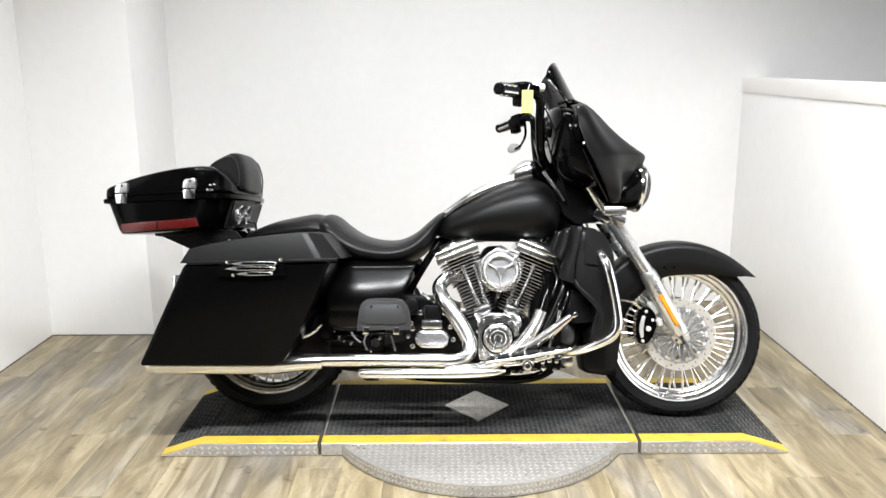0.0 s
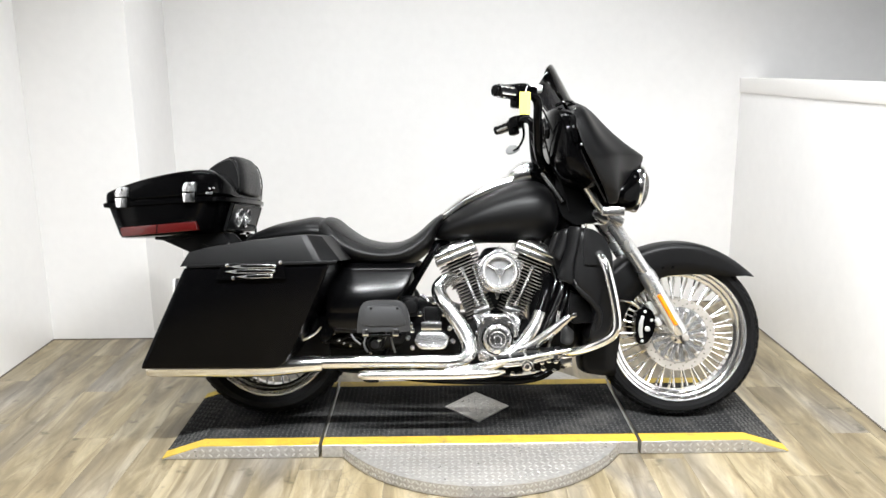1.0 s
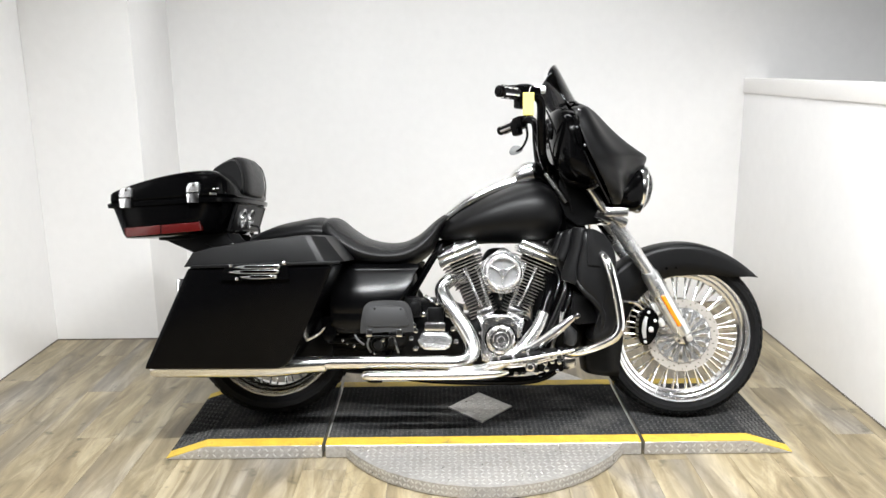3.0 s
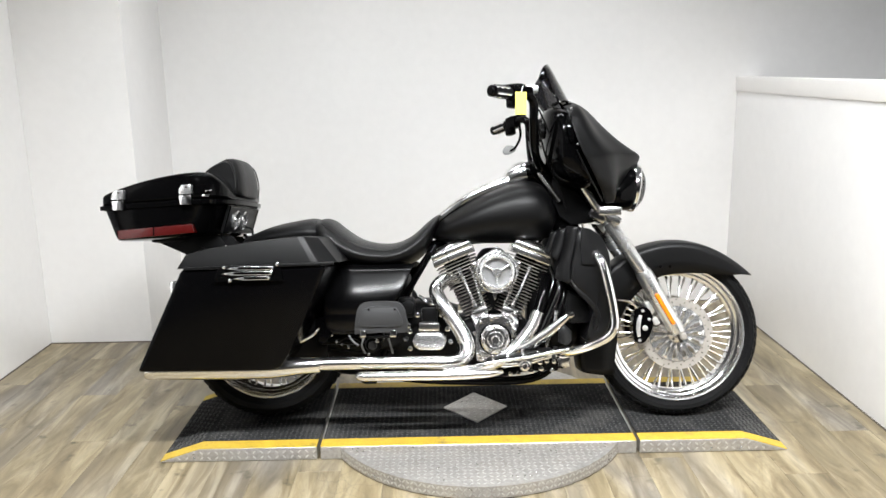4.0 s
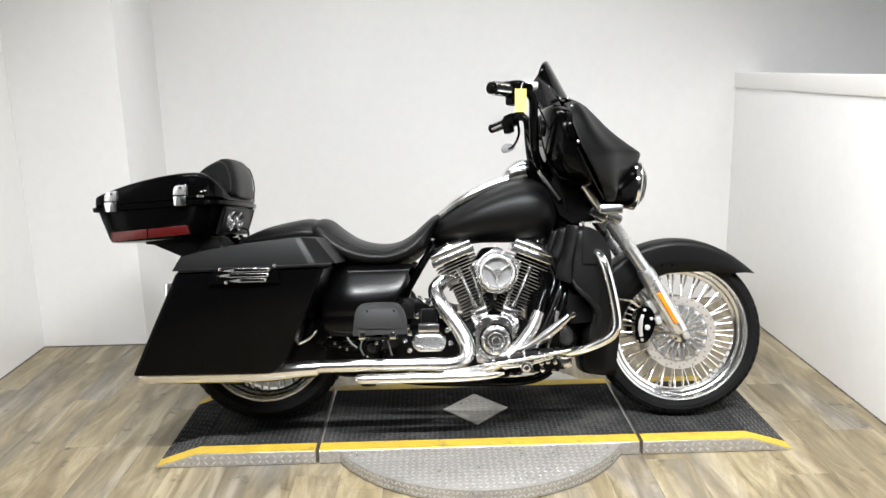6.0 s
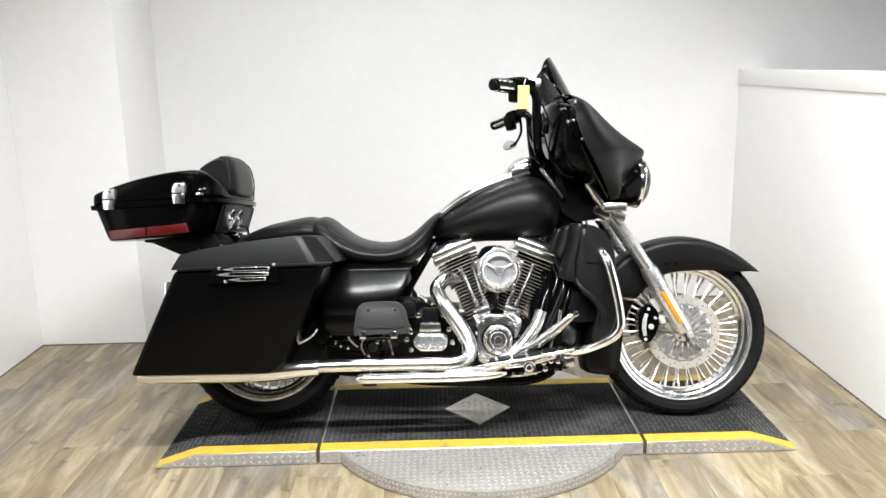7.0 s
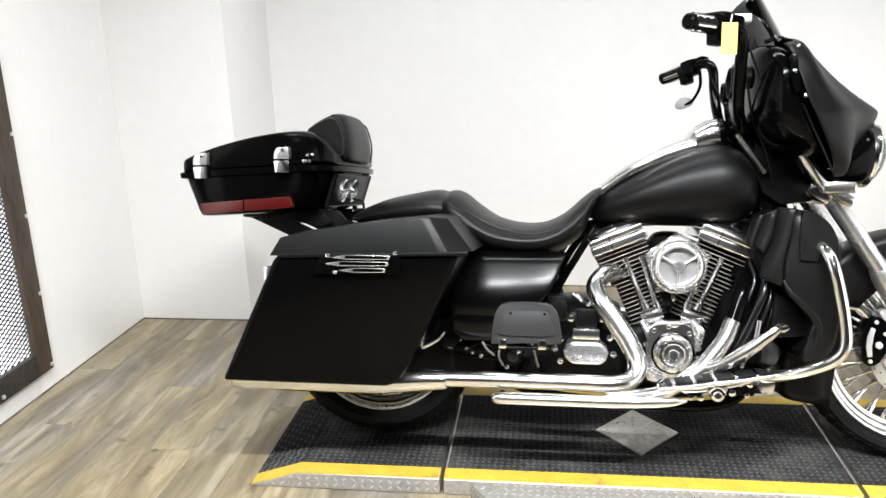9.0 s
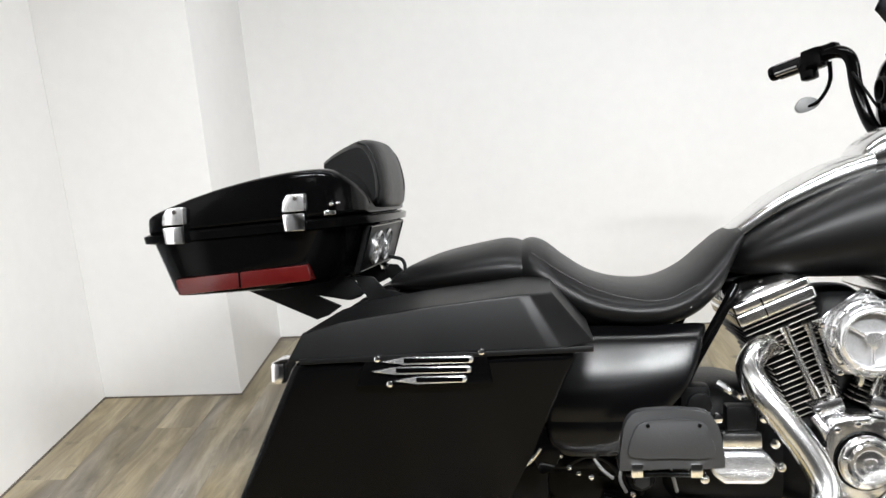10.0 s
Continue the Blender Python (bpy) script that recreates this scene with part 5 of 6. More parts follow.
rear_cyl = cylinder(-22.5, "rear_cylinder", "black finned rear cylinder")
front_cyl = cylinder(22.5, "front_cylinder", "black finned front cylinder")
for a, b in (((0.018, -0.125, 0.425), (-0.044, -0.118, 0.572)), ((0.050, -0.125, 0.425), (0.002, -0.118, 0.578)), ((0.128, -0.125, 0.425), (0.178, -0.118, 0.578)), ((0.158, -0.125, 0.425), (0.225, -0.118, 0.572))):
    bm = bmesh.new()
    a, b = Vector(a), Vector(b)
    d = b - a
    tube(bm, [a, a + d * 0.16, a + d * 0.17, a + d * 0.5, a + d * 0.51, a + d * 0.9, a + d * 0.91, b], [0.012, 0.012, 0.008, 0.008, 0.0075, 0.0075, 0.011, 0.011], 14, 1)
    part("pushrod_tube", bm, PIPE, bike, "chrome pushrod tube")
for x, lean in ((0.034, -20), (0.143, 20)):
    bm = bmesh.new()
    box(bm, (x, -0.125, 0.408), (0.062, 0.05, 0.030), 0.007, Matrix.Rotation(radians(lean), 3, "Y"))
    box(bm, (x - 0.004 * lean / 20, -0.135, 0.385), (0.042, 0.04, 0.03), 0.008, Matrix.Rotation(radians(lean), 3, "Y"))
    part("lifter_block", bm, CAST, bike, "chrome lifter block")
    for s in (-1, 1):
        bm = bmesh.new()
        bolt(bm, x + s * 0.022, -0.150, 0.402, 0.006, 0.006)
        part("bolt", bm, CHROME, bike)
for pts, r in (([(0.005, -0.150, 0.392), (0.020, -0.165, 0.368), (0.030, -0.170, 0.340)], 0.012), ([(0.105, -0.160, 0.396), (0.128, -0.168, 0.378), (0.150, -0.165, 0.352), (0.158, -0.160, 0.318)], 0.011), ([(0.045, -0.165, 0.385), (0.086, -0.175, 0.392), (0.125, -0.165, 0.384)], 0.013)):
    bm = bmesh.new()
    tube(bm, pts, r, 12)
    part("cam_housing_rib", bm, CAST, bike, "bright casting rib over the cam cover")
# crankcase, gearbox, primary
bm = bmesh.new()
loft(bm, [(-0.06, 0.20, 0.38, 0.09, 0.6), (0.0, 0.17, 0.40, 0.115, 0.6), (0.09, 0.15, 0.41, 0.12, 0.6), (0.18, 0.16, 0.39, 0.115, 0.6), (0.25, 0.20, 0.33, 0.09, 0.7)], 28)
case = part("crankcase", bm, DARKMET, bike, "black engine crankcase")
bm = bmesh.new()
loft(bm, [(-0.30, 0.22, 0.36, 0.10, 0.5), (-0.26, 0.19, 0.43, 0.13, 0.5), (-0.15, 0.18, 0.45, 0.14, 0.5), (-0.05, 0.18, 0.42, 0.13, 0.5)], 28)
gear = part("gearbox", bm, DARKMET, bike, "black gearbox case")
bm = bmesh.new()
loft(bm, [(-0.26, 0.22, 0.36, 0.05, 0.8, 0.17), (-0.2, 0.19, 0.39, 0.055, 0.7, 0.17), (0.05, 0.18, 0.38, 0.055, 0.7, 0.17), (0.17, 0.20, 0.36, 0.05, 0.8, 0.17), (0.22, 0.25, 0.31, 0.03, 0.9, 0.17)], 28)
part("primary_cover", bm, CHROME, bike, "chrome primary cover")
bm = bmesh.new()
prism(bm, curve2([(0.020, 0.368), (0.040, 0.388), (0.09, 0.394), (0.138, 0.384), (0.148, 0.33), (0.142, 0.275), (0.112, 0.240), (0.085, 0.229), (0.030, 0.230), (0.018, 0.245), (0.016, 0.30)], 4), -0.10, -0.185, 0.010, 3)
cam_cover = part("cam_cover", bm, CAST, bike, "chrome cam cover")
bm = bmesh.new()
lathe(bm, [(0.001, -0.216), (0.013, -0.216), (0.015, -0.211), (0.027, -0.210), (0.031, -0.214), (0.038, -0.214), (0.042, -0.207), (0.047, -0.206), (0.051, -0.204), (0.054, -0.198), (0.054, -0.180), (0.001, -0.180)], (0.088, 0, 0.312), 44)
cover = part("timer_cover", bm, PIPE, cam_cover, "round chrome timer cover")
bm = bmesh.new()
lathe(bm, [(0.054, -0.190), (0.055, -0.192), (0.059, -0.190), (0.059, -0.184), (0.054, -0.184)], (0.088, 0, 0.312), 44)
part("timer_groove", bm, GLOSS, cover, "dark groove round the cover")
for k in range(5):
    bm = bmesh.new()
    a = 2 * math.pi * k / 5 + 0.4
    bolt(bm, 0.088 + 0.046 * math.cos(a), -0.206, 0.312 + 0.046 * math.sin(a), 0.0045, 0.005)
    part("bolt", bm, CHROME, cam_cover)
for x, z in ((0.036, 0.374), (0.028, 0.256), (0.132, 0.368), (0.13, 0.268), (0.075, 0.385), (0.012, 0.335), (0.155, 0.30), (0.16, 0.345)):
    bm = bmesh.new()
    bolt(bm, x, -0.186, z, 0.0065, 0.006)
    part("bolt", bm, CHROME, cam_cover, "chrome bolt head")
bm = bmesh.new()
tube(bm, [(0.150, -0.15, 0.395), (0.166, -0.165, 0.375), (0.160, -0.17, 0.350)], 0.014, 12)
part("oil_fitting", bm, CHROME, case, "chrome oil fitting")
bm = bmesh.new()
loft(bm, [(0.02, 0.47, 0.60, 0.05, 0.6), (0.05, 0.40, 0.64, 0.08, 0.6), (0.12, 0.40, 0.64, 0.08, 0.6), (0.15, 0.47, 0.60, 0.05, 0.6)], 20)
part("intake_body", bm, DARKMET, bike, "black intake between the cylinders")
bm = bmesh.new()
loft(bm, [(0.215, 0.24, 0.50, 0.07, 0.5), (0.24, 0.20, 0.58, 0.09, 0.5), (0.30, 0.20, 0.62, 0.10, 0.5), (0.33, 0.22, 0.62, 0.10, 0.5)], 20)
part("front_engine_cover", bm, MATTE, bike, "black cover before the cylinders")
for pts, r in (([(0.318, -0.15, 0.56), (0.325, -0.20, 0.506), (0.294, -0.212, 0.424), (0.252, -0.215, 0.337), (0.225, -0.20, 0.29)], 0.013), ([(0.335, -0.15, 0.54), (0.341, -0.19, 0.48), (0.320, -0.20, 0.423), (0.289, -0.20, 0.336), (0.275, -0.17, 0.28)], 0.010), ([(0.295, -0.14, 0.57), (0.303, -0.17, 0.516), (0.275, -0.185, 0.444), (0.243, -0.19, 0.372), (0.23, -0.17, 0.32)], 0.008), ([(0.352, -0.14, 0.50), (0.349, -0.18, 0.45), (0.335, -0.19, 0.40), (0.318, -0.18, 0.33)], 0.006)):
    bm = bmesh.new()
    tube(bm, pts, r, 14, 6)
    part("oil_hose", bm, HOSE, bike, "shiny black oil hose")
bm = bmesh.new()
for k in range(9):
    f = k / 8
    rod(bm, (0.307 - 0.009 * f, -0.222, 0.416 - 0.066 * f), (0.3058 - 0.009 * f, -0.222, 0.411 - 0.066 * f), 0.0085, 12)
rod(bm, (0.307, -0.222, 0.416), (0.298, -0.222, 0.350), 0.0062, 12)
part("brake_spring", bm, PIPE, bike, "short bright pedal spring")
bm = bmesh.new()
loft(bm, [(0.318, 0.300, 0.365, 0.02, 0.6, -0.19), (0.335, 0.292, 0.368, 0.03, 0.6, -0.19), (0.352, 0.292, 0.352, 0.03, 0.6, -0.19), (0.362, 0.305, 0.342, 0.02, 0.6, -0.19)], 18)
part("horn", bm, GREYPLASTIC, bike, "small dark grey horn")
# air cleaner
AC = (0.096, 0.03, 0.557)
bm = bmesh.new()
lathe(bm, [(0.049, -0.222), (0.050, -0.240), (0.053, -0.247), (0.058, -0.250), (0.063, -0.248), (0.068, -0.241), (0.070, -0.234), (0.072, -0.229), (0.076, -0.227), (0.078, -0.223), (0.078, -0.210), (0.072, -0.20), (0.068, -0.17), (0.049, -0.17)], AC, 64)
air = part("air_cleaner", bm, SILVER, bike, "round chrome air cleaner with a three-armed window")
bm = bmesh.new()
lathe(bm, [(0.001, -0.229), (0.051, -0.226), (0.051, -0.219), (0.001, -0.219)], AC, 48)
part("filter_face", bm, SMOKED, air, "smoky grey face behind the arms")
for ang in (90, 210, 330):
    bm = bmesh.new()
    ca, sa = math.cos(radians(ang + 180)), math.sin(radians(ang + 180))
    tube(bm, [(AC[0] + 0.012 * ca, AC[1] - 0.236, AC[2] + 0.012 * sa), (AC[0] + 0.051 * ca, AC[1] - 0.236, AC[2] + 0.051 * sa)], [0.0048, 0.0034], 10, 1)
    part("face_arm", bm, SILVER, air, "slim bright arm")
bm = bmesh.new()
prism(bm, curve2([(AC[0] + 0.019 * math.cos(radians(a)) * k, AC[2] + 0.019 * math.sin(radians(a)) * k) for a, k in ((90, 0.75), (30, 1.0), (330, 0.75), (270, 1.0), (210, 0.75), (150, 1.0))], 4), -0.205, -0.214, 0.003)
part("face_hub", bm, SILVER, air, "small bright hub")
for k in range(12):
    bm = bmesh.new()
    a = 2 * math.pi * k / 12 + 0.2
    bolt(bm, AC[0] + 0.0735 * math.cos(a), AC[1] - 0.228, AC[2] + 0.0735 * math.sin(a), 0.0042, 0.005)
    part("bolt", bm, CHROME, air)
bm = bmesh.new()
star = []
for k in range(40):
    a = 2 * math.pi * k / 40
    lobe = max(0.0, math.cos(5 * (a - math.pi / 2))) ** 4
    star.append((AC[0] + (0.075 + 0.020 * lobe) * math.cos(a), AC[2] + (0.075 + 0.020 * lobe) * math.sin(a)))
prism(bm, star, -0.150, -0.176, 0.003)
part("backing_plate", bm, SILVER, air, "lobed chrome backing plate")
for k in range(5):
    bm = bmesh.new()
    a = math.pi / 2 + 2 * math.pi * k / 5
    bolt(bm, AC[0] + 0.087 * math.cos(a), -0.176, AC[2] + 0.087 * math.sin(a), 0.006, 0.006)
    part("bolt", bm, CHROME, air, "chrome bolt head")
bm = bmesh.new()
prism(bm, [(0.078, 0.495), (0.102, 0.495), (0.094, 0.458), (0.088, 0.452), (0.084, 0.458)], -0.142, -0.165, 0.004)
part("breather_bolt", bm, CHROME, air)
# gearbox side cover with bolts
bm = bmesh.new()
prism(bm, [(-0.196, 0.342), (-0.112, 0.342), (-0.088, 0.318), (-0.094, 0.290), (-0.112, 0.276), (-0.188, 0.276), (-0.208, 0.292), (-0.216, 0.314)], -0.14, -0.225, 0.012, 3)
cover = part("clutch_cover", bm, SILVER, gear, "chrome gearbox side cover")
bm = bmesh.new()
box(bm, (-0.152, -0.205, 0.362), (0.076, 0.03, 0.032), 0.006)
part("cover_block", bm, CAST, gear, "chrome block over the cover")
bm = bmesh.new()
box(bm, (-0.150, -0.19, 0.404), (0.058, 0.035, 0.05), 0.006)
box(bm, (-0.235, -0.17, 0.43), (0.06, 0.05, 0.075), 0.012)
disc(bm, (-0.228, 0, 0.432), 0.024, -0.205, -0.16, 24)
part("actuator", bm, DARKMET, gear, "black actuator housing")
for x, z in ((-0.194, 0.404), (-0.106, 0.404), (-0.086, 0.352), (-0.228, 0.365), (-0.238, 0.318), (-0.075, 0.306), (-0.222, 0.282), (-0.248, 0.41), (-0.222, 0.345)):
    bm = bmesh.new()
    bolt(bm, x, -0.195, z, 0.0095, 0.012)
    part("bolt", bm, CHROME, gear, "chrome bolt head")
bm = bmesh.new()
tube(bm, [(-0.19, -0.18, 0.47), (-0.165, -0.19, 0.455), (-0.145, -0.185, 0.44), (-0.12, -0.17, 0.45)], 0.008, 8)
part("clutch_fitting", bm, CHROME, gear, "chrome clutch cable fitting")
# small round master cylinder below the passenger board
bm = bmesh.new()
lathe(bm, [(0.001, -0.262), (0.014, -0.262), (0.017, -0.258), (0.025, -0.255), (0.029, -0.245), (0.029, -0.19), (0.001, -0.19)], (-0.352, 0, 0.302), 26)
box(bm, (-0.352, -0.20, 0.335), (0.07, 0.05, 0.05), 0.01)
pivot = part("board_pivot", bm, DARKMET, bike, "black pivot casting")
bm = bmesh.new()
prism(bm, [(-0.352 + 0.017 * math.cos(math.pi * k / 3 + 0.5), 0.302 + 0.017 * math.sin(math.pi * k / 3 + 0.5)) for k in range(6)], -0.255, -0.272, 0.003)
part("hex_cap", bm, GREYPLASTIC, pivot, "dark grey hexagonal cap")
for pts in ([(-0.44, -0.24, 0.335), (-0.425, -0.255, 0.318), (-0.405, -0.25, 0.300)], [(-0.300, -0.24, 0.335), (-0.290, -0.25, 0.30), (-0.282, -0.24, 0.27)], [(-0.385, -0.245, 0.330), (-0.392, -0.255, 0.30), (-0.38, -0.25, 0.272)]):
    bm = bmesh.new()
    tube(bm, pts, 0.0035, 8, 5)
    part("cable", bm, DULL, pivot, "thin grey cable")
for x, z, r in ((-0.488, 0.312, 0.006), (-0.470, 0.300, 0.005), (-0.505, 0.336, 0.005), (-0.445, 0.292, 0.006), (-0.318, 0.322, 0.005)):
    bm = bmesh.new()
    bolt(bm, x, -0.215, z, r, 0.008)
    part("bolt", bm, CHROME, pivot, "chrome bolt head")
bm = bmesh.new()
bolt(bm, -0.335, -0.262, 0.318, 0.007, 0.006)
part("bolt", bm, CHROME, bike, "chrome bolt head")
bm = bmesh.new()
bolt(bm, -0.368, -0.25, 0.27, 0.006, 0.006)
part("bolt", bm, CHROME, bike, "chrome bolt head")


# ---- exhaust ----
bm = bmesh.new()
tube(bm, [(-0.055, -0.095, 0.528), (-0.095, -0.135, 0.528), (-0.126, -0.175, 0.496), (-0.112, -0.205, 0.455), (-0.075, -0.225, 0.405), (-0.035, -0.245, 0.345), (-0.015, -0.262, 0.296), (-0.028, -0.285, 0.258), (-0.075, -0.31, 0.247), (-0.14, -0.322, 0.248)], [0.022, 0.026, 0.027, 0.028, 0.028, 0.028, 0.028, 0.026, 0.024, 0.023], 22)
exh = part("exhaust", bm, PIPE, bike, "chrome exhaust with a long slash-cut silencer")
bm = bmesh.new()
tube(bm, [(-0.12, -0.322, 0.249), (-0.35, -0.33, 0.250), (-0.535, -0.332, 0.248)], 0.0225, 22)
part("heat_shield", bm, PIPE, exh, "chrome pipe cover")
bm = bmesh.new()
tube(bm, [(-0.530, -0.332, 0.245), (-0.534, -0.332, 0.245), (-0.60, -0.335, 0.242), (-0.66, -0.336, 0.238), (-0.75, -0.336, 0.234), (-1.09, -0.336, 0.232), (-1.135, -0.336, 0.234)], [0.0235, 0.0275, 0.030, 0.034, 0.036, 0.036, 0.034], 24, 3)
part("silencer", bm, PIPE, exh, "chrome silencer under the saddlebag")
bm = bmesh.new()
tube(bm, [(0.262, -0.09, 0.54), (0.276, -0.14, 0.528), (0.268, -0.175, 0.49), (0.248, -0.20, 0.42), (0.232, -0.208, 0.385)], [0.020, 0.021, 0.022, 0.022, 0.022], 20)
part("upper_pipe", bm, GLOSS, exh, "blackened upper header pipe")
bm = bmesh.new()
tube(bm, [(0.244, -0.202, 0.41), (0.218, -0.215, 0.355), (0.165, -0.23, 0.290), (0.105, -0.255, 0.246), (0.045, -0.30, 0.226), (-0.04, -0.338, 0.220), (-0.10, -0.348, 0.216)], [0.0235, 0.024, 0.024, 0.022, 0.019, 0.018, 0.017], 20)
part("front_pipe", bm, PIPE, exh, "chrome front header pipe")
bm = bmesh.new()
tube(bm, [(0.108, -0.330, 0.216), (0.075, -0.338, 0.213), (0.02, -0.345, 0.211), (-0.075, -0.352, 0.209), (-0.25, -0.355, 0.208), (-0.375, -0.355, 0.207), (-0.39, -0.352, 0.207)], [0.005, 0.012, 0.0155, 0.017, 0.017, 0.017, 0.013], 18, 4)
part("lower_pipe", bm, PIPE, exh, "lower chrome crossover pipe")
bm = bmesh.new()
tube(bm, [(-0.37, -0.325, 0.215), (-0.385, -0.32, 0.198), (-0.375, -0.30, 0.182), (-0.34, -0.28, 0.178)], 0.010, 10)
part("pipe_hanger", bm, GLOSS, exh, "black pipe hanger")


# ---- frame, stand, boards ----
frame_parts = [
    ("frame_rail", [(-0.42, -0.13, 0.22), (-0.25, -0.135, 0.165), (0.05, -0.135, 0.150), (0.25, -0.12, 0.165), (0.335, -0.09, 0.26), (0.345, -0.06, 0.45), (0.33, -0.03, 0.70)], 0.016),
    ("frame_rail", [(-0.42, 0.13, 0.22), (-0.25, 0.135, 0.165), (0.05, 0.135, 0.150), (0.25, 0.12, 0.165), (0.335, 0.09, 0.26), (0.345, 0.06, 0.45), (0.33, 0.03, 0.70)], 0.016),
    ("frame_upper_tube", [(0.33, 0, 0.74), (0.15, 0, 0.69), (-0.10, 0, 0.665), (-0.30, 0, 0.60), (-0.45, 0, 0.58), (-0.85, 0, 0.62)], 0.02),
    ("frame_seat_tube", [(-0.13, -0.10, 0.655), (-0.185, -0.12, 0.565), (-0.235, -0.125, 0.475), (-0.29, -0.12, 0.34), (-0.34, -0.12, 0.22)], 0.011),
    ("frame_seat_tube", [(-0.14, 0.10, 0.655), (-0.215, 0.12, 0.54), (-0.29, 0.12, 0.34), (-0.34, 0.12, 0.22)], 0.011),
    ("brake_line", [(-0.15, -0.125, 0.635), (-0.205, -0.14, 0.545), (-0.255, -0.145, 0.465)], 0.0045),
    ("swing_arm", [(-0.32, -0.11, 0.30), (-0.55, -0.12, 0.31), (-0.79, -0.12, 0.318)], 0.022),
    ("swing_arm", [(-0.32, 0.11, 0.30), (-0.55, 0.12, 0.31), (-0.79, 0.12, 0.318)], 0.022),
    ("shock_absorber", [(-0.62, -0.15, 0.30), (-0.56, -0.15, 0.42), (-0.53, -0.15, 0.52)], 0.022),
]
for name, pts, r in frame_parts:
    bm = bmesh.new()
    tube(bm, pts, r, 14)
    part(name, bm, GLOSS, bike, "black painted steel tube")
bm = bmesh.new()
tube(bm, [(-0.636, -0.27, 0.318), (-0.60, -0.275, 0.326), (-0.565, -0.27, 0.344), (-0.545, -0.265, 0.366)], [0.010, 0.009, 0.007, 0.005], 12)
part("bag_guard", bm, CHROME, bike, "chrome bag guard tip")
bm = bmesh.new()
prism(bm, curve2([(-0.56, 0.385), (-0.545, 0.40), (-0.515, 0.395), (-0.505, 0.35), (-0.52, 0.315), (-0.55, 0.31)], 3), -0.20, -0.245, 0.008)
part("bag_support", bm, GLOSS, bike, "black bag support")
bm = bmesh.new()
box(bm, (-0.605, -0.165, 0.305), (0.15, 0.02, 0.17), 0.008)
part("belt_guard", bm, DARKMET, bike, "black guard beside the rear wheel")
bm = bmesh.new()
box(bm, (-0.47, -0.17, 0.305), (0.16, 0.03, 0.02), 0.006)
tube(bm, [(-0.50, -0.18, 0.30), (-0.45, -0.19, 0.325), (-0.41, -0.19, 0.315), (-0.385, -0.19, 0.285)], 0.006, 8)
part("linkage", bm, DARKMET, bike, "black linkage rod")
bm = bmesh.new()
tube(bm, [(0.08, 0.15, 0.17), (0.12, 0.24, 0.11), (0.17, 0.325, 0.073), (0.21, 0.335, 0.074)], [0.012, 0.011, 0.010, 0.014], 12)
part("side_stand", bm, CHROME, bike, "chrome side stand, down")
bm = bmesh.new()
loft(bm, [(-0.60, 0.33, 0.58, 0.12, 0.4), (-0.56, 0.27, 0.60, 0.155, 0.4), (-0.40, 0.25, 0.60, 0.165, 0.4), (-0.27, 0.26, 0.58, 0.15, 0.4), (-0.235, 0.30, 0.54, 0.12, 0.45)], 24)
part("battery_box", bm, DARKMET, bike, "black battery and oil box behind the covers")
bm = bmesh.new()
loft(bm, [(-0.56, 0.20, 0.34, 0.07, 0.5), (-0.50, 0.165, 0.36, 0.10, 0.5), (-0.34, 0.16, 0.36, 0.11, 0.5), (-0.24, 0.17, 0.34, 0.10, 0.5)], 20)
part("swing_arm_pivot", bm, DARKMET, bike, "black swing arm pivot casting")
# lumps in front of the crankcase
bm = bmesh.new()
box(bm, (0.275, -0.03, 0.225), (0.10, 0.20, 0.085), 0.012)
regulator = part("regulator", bm, DARKMET, bike, "black finned regulator")
for k in range(6):
    bm = bmesh.new()
    box(bm, (0.331, -0.03, 0.195 + 0.013 * k), (0.02, 0.19, 0.004), 0.001)
    part("regulator_fin", bm, DARKMET, regulator)
for x, z, r in ((0.232, 0.225, 0.010), (0.254, 0.218, 0.009), (0.279, 0.224, 0.009), (0.258, 0.196, 0.010), (0.222, 0.186, 0.010), (0.305, 0.222, 0.009), (0.145, 0.178, 0.009), (0.173, 0.178, 0.009), (0.298, 0.190, 0.008)):
    bm = bmesh.new()
    bolt(bm, x, -0.135, z, r, 0.012)
    part("bolt", bm, CHROME, bike, "chrome bolt head")
# brake pedal and rider board
bm = bmesh.new()
lathe(bm, [(0.001, -0.352), (0.008, -0.352), (0.010, -0.349), (0.011, -0.344), (0.017, -0.343), (0.020, -0.338), (0.020, -0.26), (0.001, -0.26)], (0.184, 0, 0.237), 28)
pivot = part("pedal_pivot", bm, CHROME, bike, "round chrome pedal pivot")
bm = bmesh.new()
prism(bm, [(0.150, 0.258), (0.165, 0.268), (0.206, 0.274), (0.214, 0.262), (0.202, 0.226), (0.184, 0.214), (0.168, 0.224)], -0.26, -0.336, 0.006)
part("pivot_bracket", bm, CAST, pivot, "chrome bracket")
bm = bmesh.new()
tube(bm, [(0.150, -0.245, 0.278), (0.205, -0.262, 0.298), (0.262, -0.275, 0.338), (0.315, -0.282, 0.382), (0.340, -0.285, 0.404)], [0.010, 0.017, 0.018, 0.015, 0.011], 14, 6, 0.8)
part("brake_pedal", bm, PIPE, pivot, "long chrome brake pedal")
bm = bmesh.new()
box(bm, (0.350, -0.285, 0.410), (0.022, 0.06, 0.016), 0.005, Matrix.Rotation(radians(-38), 3, "Y"))
part("pedal_pad", bm, CHROME, pivot, "ribbed chrome pedal pad")
bm = bmesh.new()
tilt = Matrix.Rotation(radians(-9), 3, "Y")
box(bm, (0.182, -0.30, 0.266), (0.285, 0.085, 0.011), 0.005, tilt, 3)
